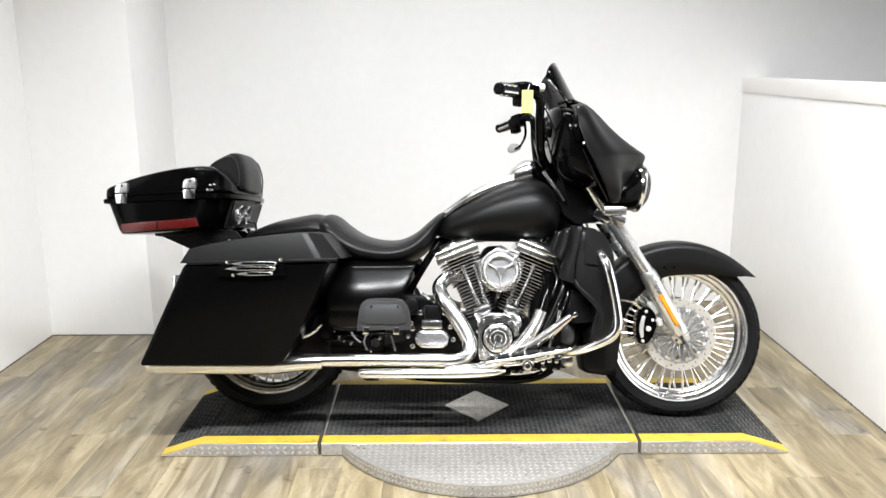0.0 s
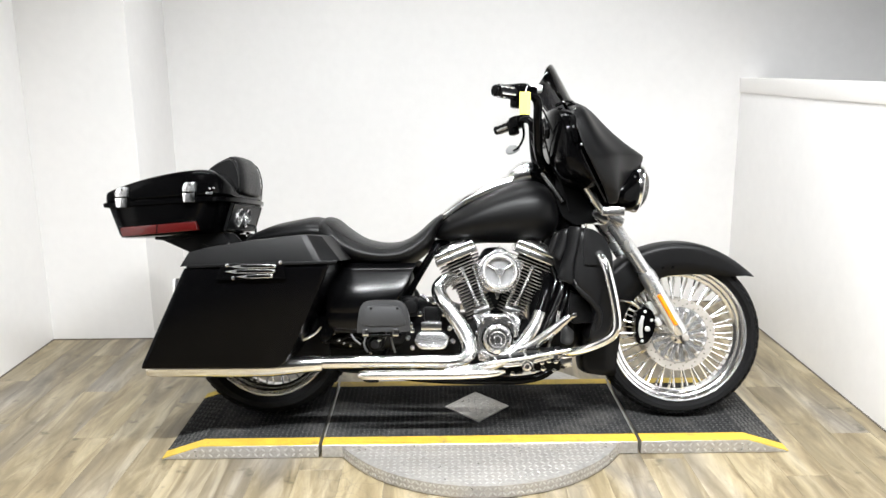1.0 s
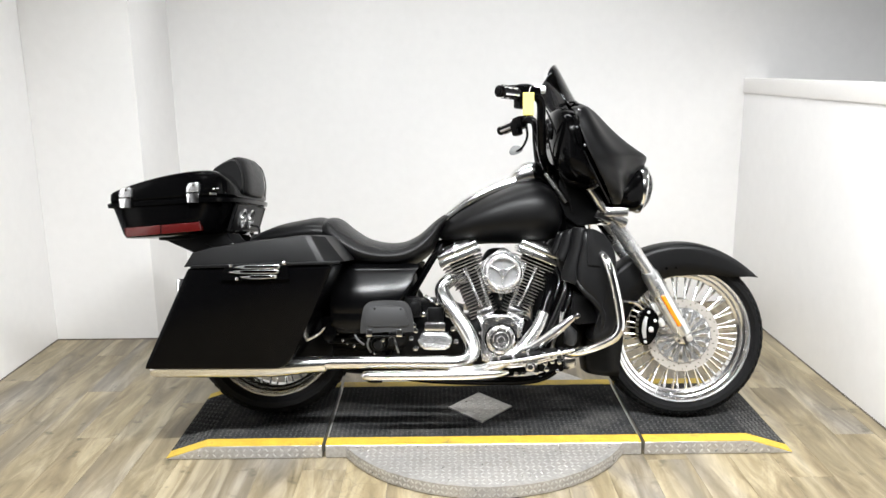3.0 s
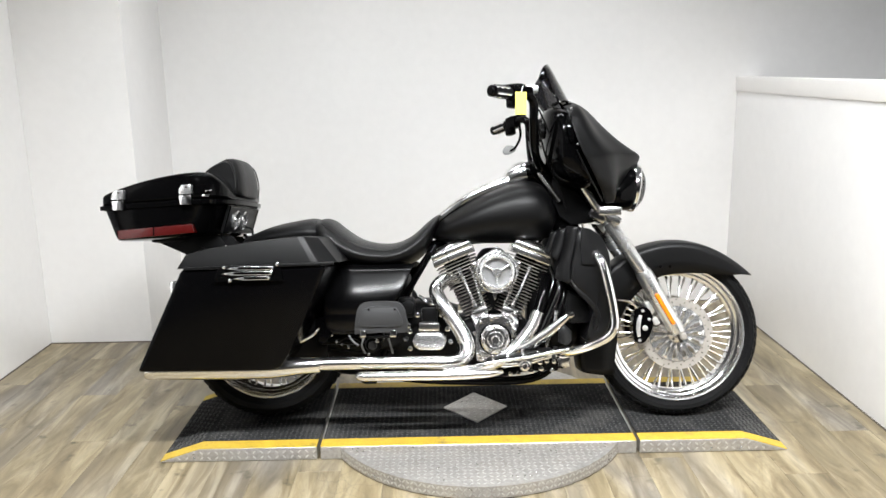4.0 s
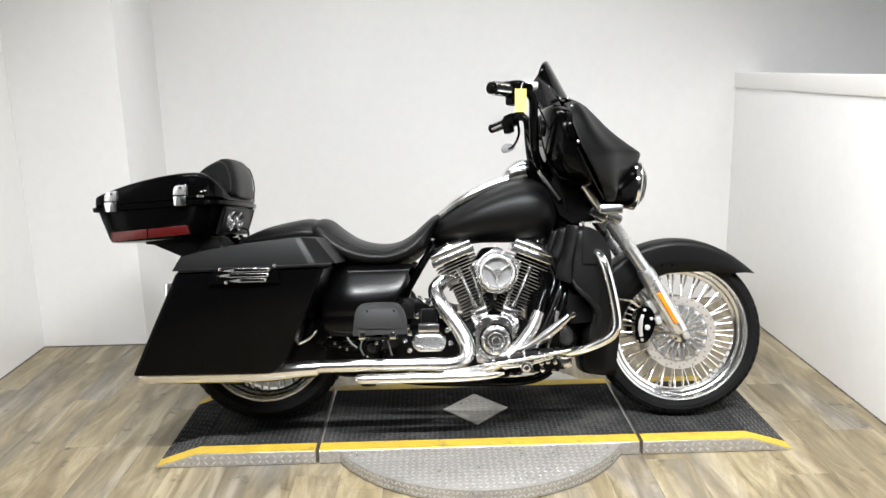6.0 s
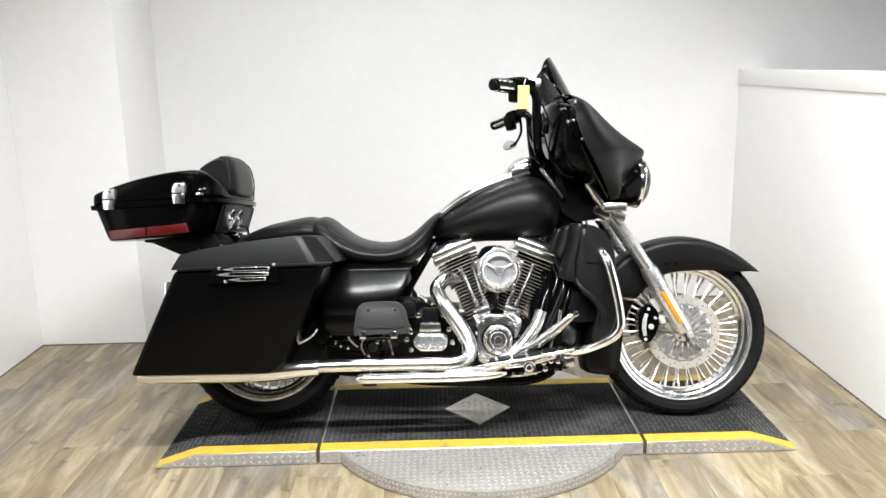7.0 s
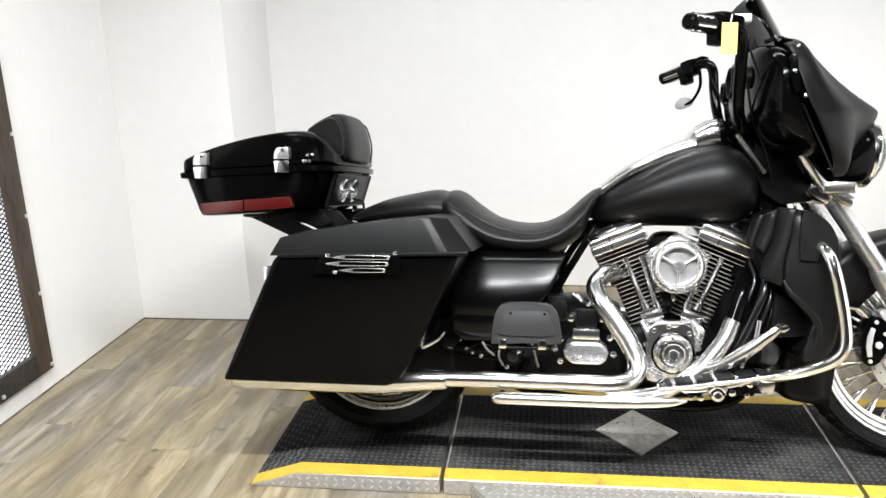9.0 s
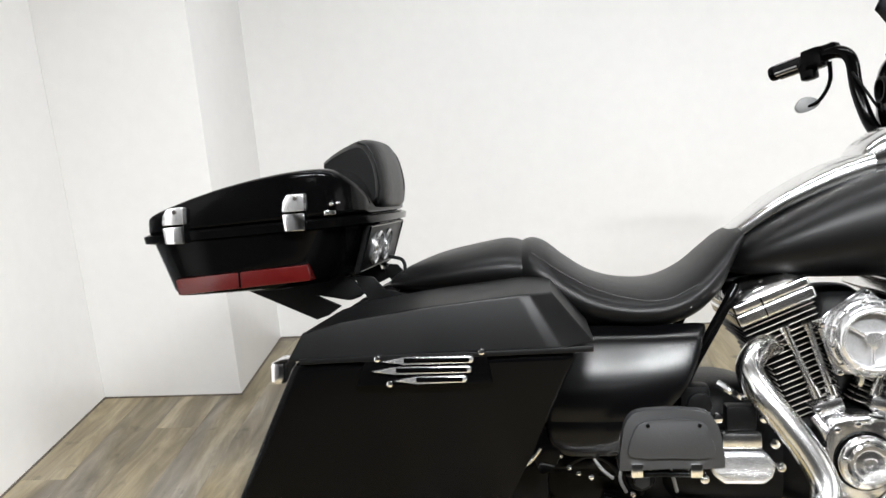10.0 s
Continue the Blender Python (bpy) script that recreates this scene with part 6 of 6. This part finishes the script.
board = part("rider_floorboard", bm, CHROME, bike, "long chrome rider floorboard")
bm = bmesh.new()
box(bm, (0.18, -0.30, 0.274), (0.25, 0.07, 0.006), 0.002, tilt)
part("rubber_pad", bm, RUBBER, board, "black rubber pad")
bm = bmesh.new()
tube(bm, [(0.045, -0.342, 0.247), (0.10, -0.345, 0.254), (0.22, -0.346, 0.274), (0.320, -0.342, 0.292), (0.335, -0.325, 0.296)], 0.0062, 10, 4)
part("board_edge", bm, CHROME, board, "bright rolled board edge")
for k in range(9):
    bm = bmesh.new()
    x = 0.075 + 0.026 * k
    box(bm, (x, -0.30, 0.2575 + (x - 0.075) * 0.158), (0.010, 0.076, 0.008), 0.002, tilt)
    part("tread_rib", bm, RUBBER if k % 2 else CHROME, board)
for x, z, r in ((0.06, 0.226, 0.012), (0.118, 0.222, 0.009), (0.152, 0.236, 0.010), (0.262, 0.262, 0.009), (0.292, 0.258, 0.012)):
    bm = bmesh.new()
    lathe(bm, [(1e-4, -0.262), (r * 0.7, -0.262), (r, -0.257), (r, -0.20), (1e-4, -0.20)], (x, 0, z), 16)
    part("board_mount", bm, CHROME, board, "round chrome mount")
bm = bmesh.new()
tube(bm, [(0.04, -0.255, 0.232), (0.12, -0.265, 0.228), (0.20, -0.262, 0.238), (0.30, -0.25, 0.262)], 0.0075, 10)
part("brake_rod", bm, CHROME, board, "chrome brake rod")
bm = bmesh.new()
prism(bm, [(0.305, 0.235), (0.335, 0.262), (0.362, 0.258), (0.352, 0.24), (0.36, 0.212), (0.338, 0.206), (0.325, 0.222)], -0.17, -0.20, 0.006)
part("bar_mount", bm, CAST, bike, "chrome engine guard mount")
for s in (1, -1):
    bm = bmesh.new()
    tube(bm, [(0.40, -0.10 * s, 0.622), (0.430, -0.22 * s, 0.630), (0.447, -0.288 * s, 0.613), (0.463, -0.310 * s, 0.572), (0.479, -0.312 * s, 0.511), (0.496, -0.311 * s, 0.42), (0.497, -0.309 * s, 0.363), (0.470, -0.300 * s, 0.325), (0.401, -0.27 * s, 0.289), (0.335, -0.20 * s, 0.257), (0.31, -0.12 * s, 0.238)], 0.0155, 16)
    part("engine_guard", bm, CHROME, bike, "chrome engine guard bar")


def passenger_board(s):
    out = curve2([(-0.402, 0.362), (-0.396, 0.42), (-0.385, 0.452), (-0.355, 0.466), (-0.262, 0.466), (-0.236, 0.45), (-0.224, 0.42), (-0.218, 0.372), (-0.228, 0.360), (-0.31, 0.360), (-0.392, 0.356)], 3)
    bm = bmesh.new()
    prism(bm, out, -0.345, -0.368, 0.006, side=s)
    board = part("passenger_floorboard", bm, GREYPLASTIC, bike, "grey-black passenger floorboard folded up")
    bm = bmesh.new()
    prism(bm, curve2([(-0.384, 0.384), (-0.376, 0.428), (-0.360, 0.446), (-0.31, 0.452), (-0.26, 0.446), (-0.246, 0.428), (-0.238, 0.384), (-0.31, 0.381)], 4), -0.366, -0.374, 0.003, side=s)
    part("rubber_pad", bm, GREYPLASTIC, board, "grey rubber pad")
    bm = bmesh.new()
    for x in (-0.352, -0.262):
        disc(bm, (x, 0, 0.440), 0.004, -0.377 * s, -0.372 * s, 10)
    pieces("pad_rivet", bm, GLOSS, board)
    for x in (-0.372, -0.268):
        bm = bmesh.new()
        box(bm, (x, -0.362 * s, 0.357), (0.022, 0.022, 0.026), 0.004)
        part("hinge", bm, CHROME, board, "chrome hinge")
    bm = bmesh.new()
    tube(bm, [(-0.39, -0.352 * s, 0.345), (-0.25, -0.352 * s, 0.345)], [0.006, 0.006], 10, 1)
    tube(bm, [(-0.32, -0.34 * s, 0.345), (-0.33, -0.24 * s, 0.33)], [0.012, 0.016], 10, 1)
    part("board_arm", bm, GLOSS, board, "black support arm")


passenger_board(1)
passenger_board(-1)


def vane(s, rows, y_left, y_right, bulge, parent):
    """A curved vent blade: rows of (left x, left z, right x, right z) from top to bottom."""
    bm = bmesh.new()
    grid = []
    for xl, zl, xr, zr in rows:
        line = []
        for k in range(9):
            u = k / 8
            y = y_left + (y_right - y_left) * u - bulge * math.sin(math.pi * u)
            line.append(bm.verts.new((xl + (xr - xl) * u, s * y, zl + (zr - zl) * u)))
        grid.append(line)
    bridge(bm, grid, close=False, caps=False)
    ob = bent("vent_gill", bm, MOULDED, parent, 0.006, "satin black vent gill")
    sub = ob.modifiers.new("round", "SUBSURF")
    sub.levels = sub.render_levels = 1


def lower_fairing(s):
    out = curve2([(0.372, 0.712), (0.400, 0.716), (0.438, 0.706), (0.468, 0.680), (0.489, 0.639), (0.497, 0.589), (0.501, 0.449), (0.492, 0.359), (0.463, 0.314), (0.420, 0.304), (0.408, 0.326), (0.430, 0.374), (0.432, 0.41), (0.415, 0.450), (0.387, 0.482), (0.363, 0.508), (0.352, 0.535), (0.354, 0.59), (0.366, 0.65)], 3)
    bm = bmesh.new()
    cx, cz = 0.455, 0.50
    rings = []
    for y, k in ((-0.10, 1.0), (-0.20, 1.0), (-0.238, 0.992), (-0.256, 0.965), (-0.266, 0.90), (-0.270, 0.78), (-0.271, 0.5), (-0.271, 0.15)):
        rings.append([bm.verts.new((cx + (x - cx) * k, s * (y + 0.10 * max(0.0, 0.42 - z)), cz + (z - cz) * k)) for x, z in out])
    bridge(bm, rings)
    low = part("lower_fairing", bm, MOULDED, bike, "satin black lower leg fairing", 50)
    bm = bmesh.new()
    prism(bm, curve2([(0.394, 0.708), (0.410, 0.712), (0.434, 0.702), (0.464, 0.675), (0.481, 0.635), (0.486, 0.592), (0.480, 0.586), (0.400, 0.584), (0.391, 0.60), (0.389, 0.65)], 4), -0.250, -0.279, 0.007, 4, side=s)
    part("glove_box_door", bm, MOULDED, low, "satin black glove box door")
    bm = bmesh.new()
    tube(bm, [(0.356, s * -0.256, 0.53), (0.374, s * -0.262, 0.498), (0.402, s * -0.264, 0.470), (0.430, s * -0.264, 0.440), (0.446, s * -0.262, 0.408), (0.443, s * -0.258, 0.370), (0.426, s * -0.250, 0.330)], [0.004, 0.009, 0.010, 0.010, 0.010, 0.009, 0.004], 12, 5, 0.8)
    part("fairing_lip", bm, MOULDED, low, "rounded lip along the lower edge")
    bm = bmesh.new()
    prism(bm, [(0.292, 0.650), (0.305, 0.700), (0.345, 0.716), (0.375, 0.712), (0.362, 0.52), (0.312, 0.54), (0.296, 0.60)], -0.10, -0.205, 0.01, 2, side=s)
    part("vent_backing", bm, MATTE, low, "matte black duct behind the gills")
    bm = bmesh.new()
    prism(bm, [(0.350, 0.49), (0.385, 0.475), (0.425, 0.44), (0.440, 0.41), (0.437, 0.372), (0.362, 0.366), (0.342, 0.40)], -0.10, -0.200, 0.008, 2, side=s)
    part("inner_panel", bm, PLASTIC, low, "dark inner panel behind the lower edge")
    vane(s, [(0.343, 0.724, 0.383, 0.720), (0.339, 0.68, 0.378, 0.69), (0.333, 0.64, 0.371, 0.649), (0.320, 0.60, 0.362, 0.615), (0.308, 0.568, 0.356, 0.585), (0.303, 0.545, 0.354, 0.55), (0.302, 0.533, 0.354, 0.510)], -0.222, -0.258, 0.012, low)
    vane(s, [(0.315, 0.704, 0.339, 0.708), (0.310, 0.68, 0.338, 0.68), (0.302, 0.655, 0.334, 0.648), (0.295, 0.637, 0.322, 0.618), (0.286, 0.619, 0.310, 0.593)], -0.205, -0.228, 0.010, low)
    vane(s, [(0.292, 0.697, 0.313, 0.705), (0.285, 0.67, 0.303, 0.67), (0.276, 0.645, 0.294, 0.638), (0.268, 0.625, 0.284, 0.617)], -0.185, -0.206, 0.008, low)


lower_fairing(1)
lower_fairing(-1)
bm = bmesh.new()
loft(bm, [(0.275, 0.27, 0.66, 0.10, 0.45), (0.30, 0.24, 0.68, 0.13, 0.45), (0.36, 0.25, 0.68, 0.15, 0.45), (0.395, 0.28, 0.62, 0.13, 0.5)], 20)
part("oil_cooler", bm, MATTE, bike, "black oil cooler behind the front wheel")


# ---- top box with backrest ----
def plan_body(bm, rings, shear=0.055, mid=-1.07, nose=0.215):
    """A body built up in z out of rounded plan outlines: z, rear x, front x, half width."""
    vs = []
    for z, x0, x1, w in rings:
        k = min(nose, w * 0.68)
        near = [(x0, -(w - 0.032)), (x0 + 0.032, -w), (x1 - 0.085, -w), (x1 - 0.046, -(w - 0.035)), (x1 - 0.014, -k), (x1, -k * 0.5)]
        line = near + [(x, -y) for x, y in near[::-1]]
        for _ in range(2):
            line = [(a[0] * f + b[0] * (1 - f), a[1] * f + b[1] * (1 - f)) for a, b in zip(line, line[1:] + line[:1]) for f in (0.75, 0.25)]
        vs.append([bm.verts.new((x, y, z + shear * (x - mid))) for x, y in line])
    bridge(bm, vs)


bm = bmesh.new()
plan_body(bm, [(0.694, -1.256, -0.940, 0.285), (0.697, -1.266, -0.928, 0.302), (0.710, -1.272, -0.916, 0.310), (0.76, -1.288, -0.892, 0.316), (0.805, -1.302, -0.875, 0.324)])
box_ob = part("top_box", bm, GLOSS, bike, "black top box on a rear bracket")
bm = bmesh.new()
plan_body(bm, [(0.803, -1.304, -0.868, 0.326), (0.806, -1.318, -0.855, 0.331), (0.820, -1.320, -0.853, 0.333), (0.825, -1.306, -0.866, 0.329)])
part("rim_lip", bm, GLOSS, box_ob, "black rim between box and lid")
bm = bmesh.new()
loft(bm, [(-1.306, 0.808, 0.818, 0.27, 0.3), (-1.300, 0.808, 0.842, 0.305, 0.24), (-1.272, 0.810, 0.858, 0.324, 0.2), (-1.18, 0.815, 0.889, 0.330, 0.17), (-1.077, 0.82, 0.914, 0.330, 0.17), (-0.985, 0.826, 0.927, 0.326, 0.17), (-0.930, 0.83, 0.926, 0.310, 0.18), (-0.897, 0.834, 0.905, 0.275, 0.2), (-0.878, 0.838, 0.872, 0.22, 0.25)], 56, 4)
lid = part("lid", bm, GLOSS, box_ob, "black top box lid", 60)
# backrest: a padded wedge, its profile carried across
bm = bmesh.new()
back = spline([(-0.905, 0, 0.845), (-0.925, 0, 0.875), (-0.962, 0, 0.908), (-0.992, 0, 0.938), (-0.982, 0, 0.953), (-0.945, 0, 0.974), (-0.908, 0, 0.987), (-0.884, 0, 0.980), (-0.866, 0, 0.945), (-0.858, 0, 0.905), (-0.858, 0, 0.86), (-0.868, 0, 0.846)], 4)
rings = []
for v in np.linspace(-1, 1, 23):
    k = (1 - abs(v) ** 7) ** 0.35 if abs(v) < 1 else 0.80
    k = max(k, 0.80)
    crown = 0.010 * (1 - abs(v) ** 2.5)
    rings.append([bm.verts.new((-0.92 + (q.x + 0.92) * k + crown * (0.6 if q.x > -0.89 else 0), 0.160 * v, 0.915 + (q.z - 0.915) * k + crown * max(0, (q.z - 0.9) / 0.1))) for q in back])
bridge(bm, rings)
pad = part("backrest", bm, LEATHER, box_ob, "padded black backrest", 60)
for sd in (-1, 1):
    bm = bmesh.new()
    tube(bm, [(-0.905, sd * 0.152, 0.984), (-0.882, sd * 0.155, 0.973), (-0.868, sd * 0.156, 0.937), (-0.862, sd * 0.156, 0.895), (-0.866, sd * 0.155, 0.855)], 0.0026, 8)
    part("piping", bm, LEATHER, pad, "raised seam")
for x0, z0 in ((-1.232, 0.826), (-0.993, 0.843)):
    bm = bmesh.new()
    w = 0.0225
    prism(bm, [(x0 - w, z0 + 0.002), (x0 - w * 0.9, z0 + 0.022), (x0 - w * 0.5, z0 + 0.036), (x0 + w, z0 + 0.038), (x0 + w, z0 + 0.004)], -0.318, -0.345, 0.005)
    latch = part("latch", bm, SILVER, box_ob, "chrome box latch")
    bm = bmesh.new()
    prism(bm, [(x0 - w, z0 - 0.001), (x0 + w, z0 + 0.001), (x0 + w, z0 - 0.034), (x0 - w * 0.8, z0 - 0.034)], -0.312, -0.344, 0.005)
    part("latch_tongue", bm, CHROME, latch)
    bm = bmesh.new()
    disc(bm, (x0 + 0.006, 0, z0 + 0.028), 0.004, -0.349, -0.343, 12, 0.0008)
    part("latch_lock", bm, DARKSTEEL, latch, "small round lock")
bm = bmesh.new()
prism(bm, [(-1.242, 0.690), (-1.246, 0.722), (-0.978, 0.744), (-0.972, 0.712)], -0.28, -0.317, 0.004)
marker = part("side_marker", bm, RED, box_ob, "long dark red side marker lamp")
bm = bmesh.new()
box(bm, (-1.115, -0.3165, 0.718), (0.004, 0.004, 0.030), 0.001)
part("lens_joint", bm, GLOSS, marker, "dark joint between the lenses")
bm = bmesh.new()
for x, z in ((-0.925, 0.858), (-0.912, 0.860), (-0.935, 0.842)):
    bolt(bm, x, -0.312, z, 0.0035 if z > 0.85 else 0.005, 0.008)
box(bm, (-0.927, -0.312, 0.842), (0.018, 0.006, 0.008), 0.001)
pieces("hinge_rivet", bm, CHROME, box_ob, "small bright rivets and hinge")
# loudspeaker pair on the front face
bm = bmesh.new()
tilt = Matrix.Rotation(radians(16), 3, "Y")
box(bm, (-0.896, 0, 0.762), (0.012, 0.40, 0.105), 0.004, tilt)
panel = part("front_panel", bm, SATIN, box_ob, "black front panel with a raised border")
for a, b in (((-0.876, -0.195, 0.808), (-0.876, 0.195, 0.808)), ((-0.905, -0.195, 0.714), (-0.905, 0.195, 0.714)), ((-0.876, -0.195, 0.808), (-0.905, -0.195, 0.714)), ((-0.876, 0.195, 0.808), (-0.905, 0.195, 0.714))):
    bm = bmesh.new()
    tube(bm, [a, b], 0.0028, 8, 1)
    part("panel_border", bm, GLOSS, panel, "thin black border")
for y in (-0.100, 0.004):
    place = Matrix.Translation((-0.885, y, 0.760)) @ tilt.to_4x4() @ Matrix.Rotation(radians(90), 4, "Z")
    bm = bmesh.new()
    lathe(bm, [(0.032, -0.003), (0.0345, -0.006), (0.038, -0.002), (0.038, 0.012), (0.032, 0.012)], (0, 0, 0), 32)
    bmesh.ops.transform(bm, matrix=place, verts=bm.verts)
    ring = part("chrome_ring", bm, SILVER, panel, "chrome speaker ring")
    bm = bmesh.new()
    lathe(bm, [(1e-4, -0.004), (0.006, -0.003), (0.008, 0.002), (1e-4, 0.002)], (0, 0, 0), 16)
    bmesh.ops.transform(bm, matrix=place, verts=bm.verts)
    part("ring_hub", bm, CHROME, ring)
bm = bmesh.new()
box(bm, (-0.915, 0.150, 0.700), (0.02, 0.03, 0.02), 0.004)
part("chrome_catch", bm, CHROME, panel, "chrome catch")
# bracket plates
for s in (1, -1):
    bm = bmesh.new()
    prism(bm, [(-1.165, 0.700), (-1.163, 0.680), (-1.010, 0.612), (-0.985, 0.620), (-0.955, 0.640), (-1.02, 0.668), (-0.94, 0.652), (-0.905, 0.668), (-0.93, 0.700)], -0.150, -0.158, 0.001, side=s)
    part("bracket_plate", bm, PLASTIC, bike, "black steel top box bracket")
    bm = bmesh.new()
    prism(bm, [(-0.93, 0.705), (-0.885, 0.70), (-0.862, 0.672), (-0.815, 0.662), (-0.822, 0.640), (-0.93, 0.612), (-0.985, 0.612), (-0.95, 0.632), (-0.895, 0.652)], -0.146, -0.153, 0.001, side=s)
    part("bracket_plate", bm, PLASTIC, bike, "black steel top box bracket")
bm = bmesh.new()
plan_body(bm, [(0.680, -1.17, -0.98, 0.16), (0.686, -1.20, -0.97, 0.17), (0.697, -1.20, -0.97, 0.17)], nose=0.12)
part("rack_plate", bm, PLASTIC, bike, "black rack plate")
bm = bmesh.new()
tube(bm, [(-0.868, -0.05, 0.735), (-0.835, -0.06, 0.725), (-0.83, -0.08, 0.69), (-0.845, -0.09, 0.66)], 0.004, 8)
part("cable", bm, RUBBER, bike, "black cable to the top box")
# rear turn signal
bm = bmesh.new()
box(bm, (-1.075, -0.20, 0.515), (0.03, 0.09, 0.045), 0.008)
part("rear_signal", bm, CHROME, bike, "chrome rear turn signal")
bm = bmesh.new()
box(bm, (-1.02, 0, 0.45), (0.03, 0.36, 0.16), 0.012)
part("rear_filler", bm, SATIN, bike, "black filler panel between the bags")

# ---- price tag on the handlebar ----
tag = tagged(new("tag"), "blank yellow card tag hanging from the handlebar", "tag")
tag.matrix_world = STAND
bm = bmesh.new()
box(bm, (0.174, -0.412, 1.132), (0.037, 0.0015, 0.076), 0.0005, Matrix.Rotation(radians(1), 3, "Y"), 1)
part("card", bm, TAGYEL, tag, "plain yellow card")
bm = bmesh.new()
tube(bm, [(0.175, -0.411, 1.168), (0.182, -0.395, 1.190), (0.188, -0.350, 1.200)], 0.0012, 6)
part("string", bm, CAP, tag, "thin white string")


# ---- floor boards ----
def floor_boards():
    w, n = 0.152, 1.22
    bm = bmesh.new()
    box(bm, (0, 0, -0.004), (w - 0.0005, n - 0.0005, 0.008), 0.0004, seg=1)
    bmesh.ops.recalc_face_normals(bm, faces=bm.faces)
    me = bpy.data.meshes.new("plank")
    bm.to_mesh(me)
    bm.free()
    me.materials.append(PLANK)
    cols = int((RIGHT - LEFT) / w) + 1
    for i in range(cols):
        x = LEFT + w * (i + 0.5)
        y = BACK + 0.1 + n / 2 - (i * 0.37 % 1) * n
        while y > -0.6:
            if x < RIGHT + 0.09 and not (x < BUMP_X - 0.05 and y - n / 2 > BUMP_Y + 0.1):
                ob = new("plank", me)
                ob.parent = floor
                ob.location = (x, y, 0)
            y -= n


floor_boards()
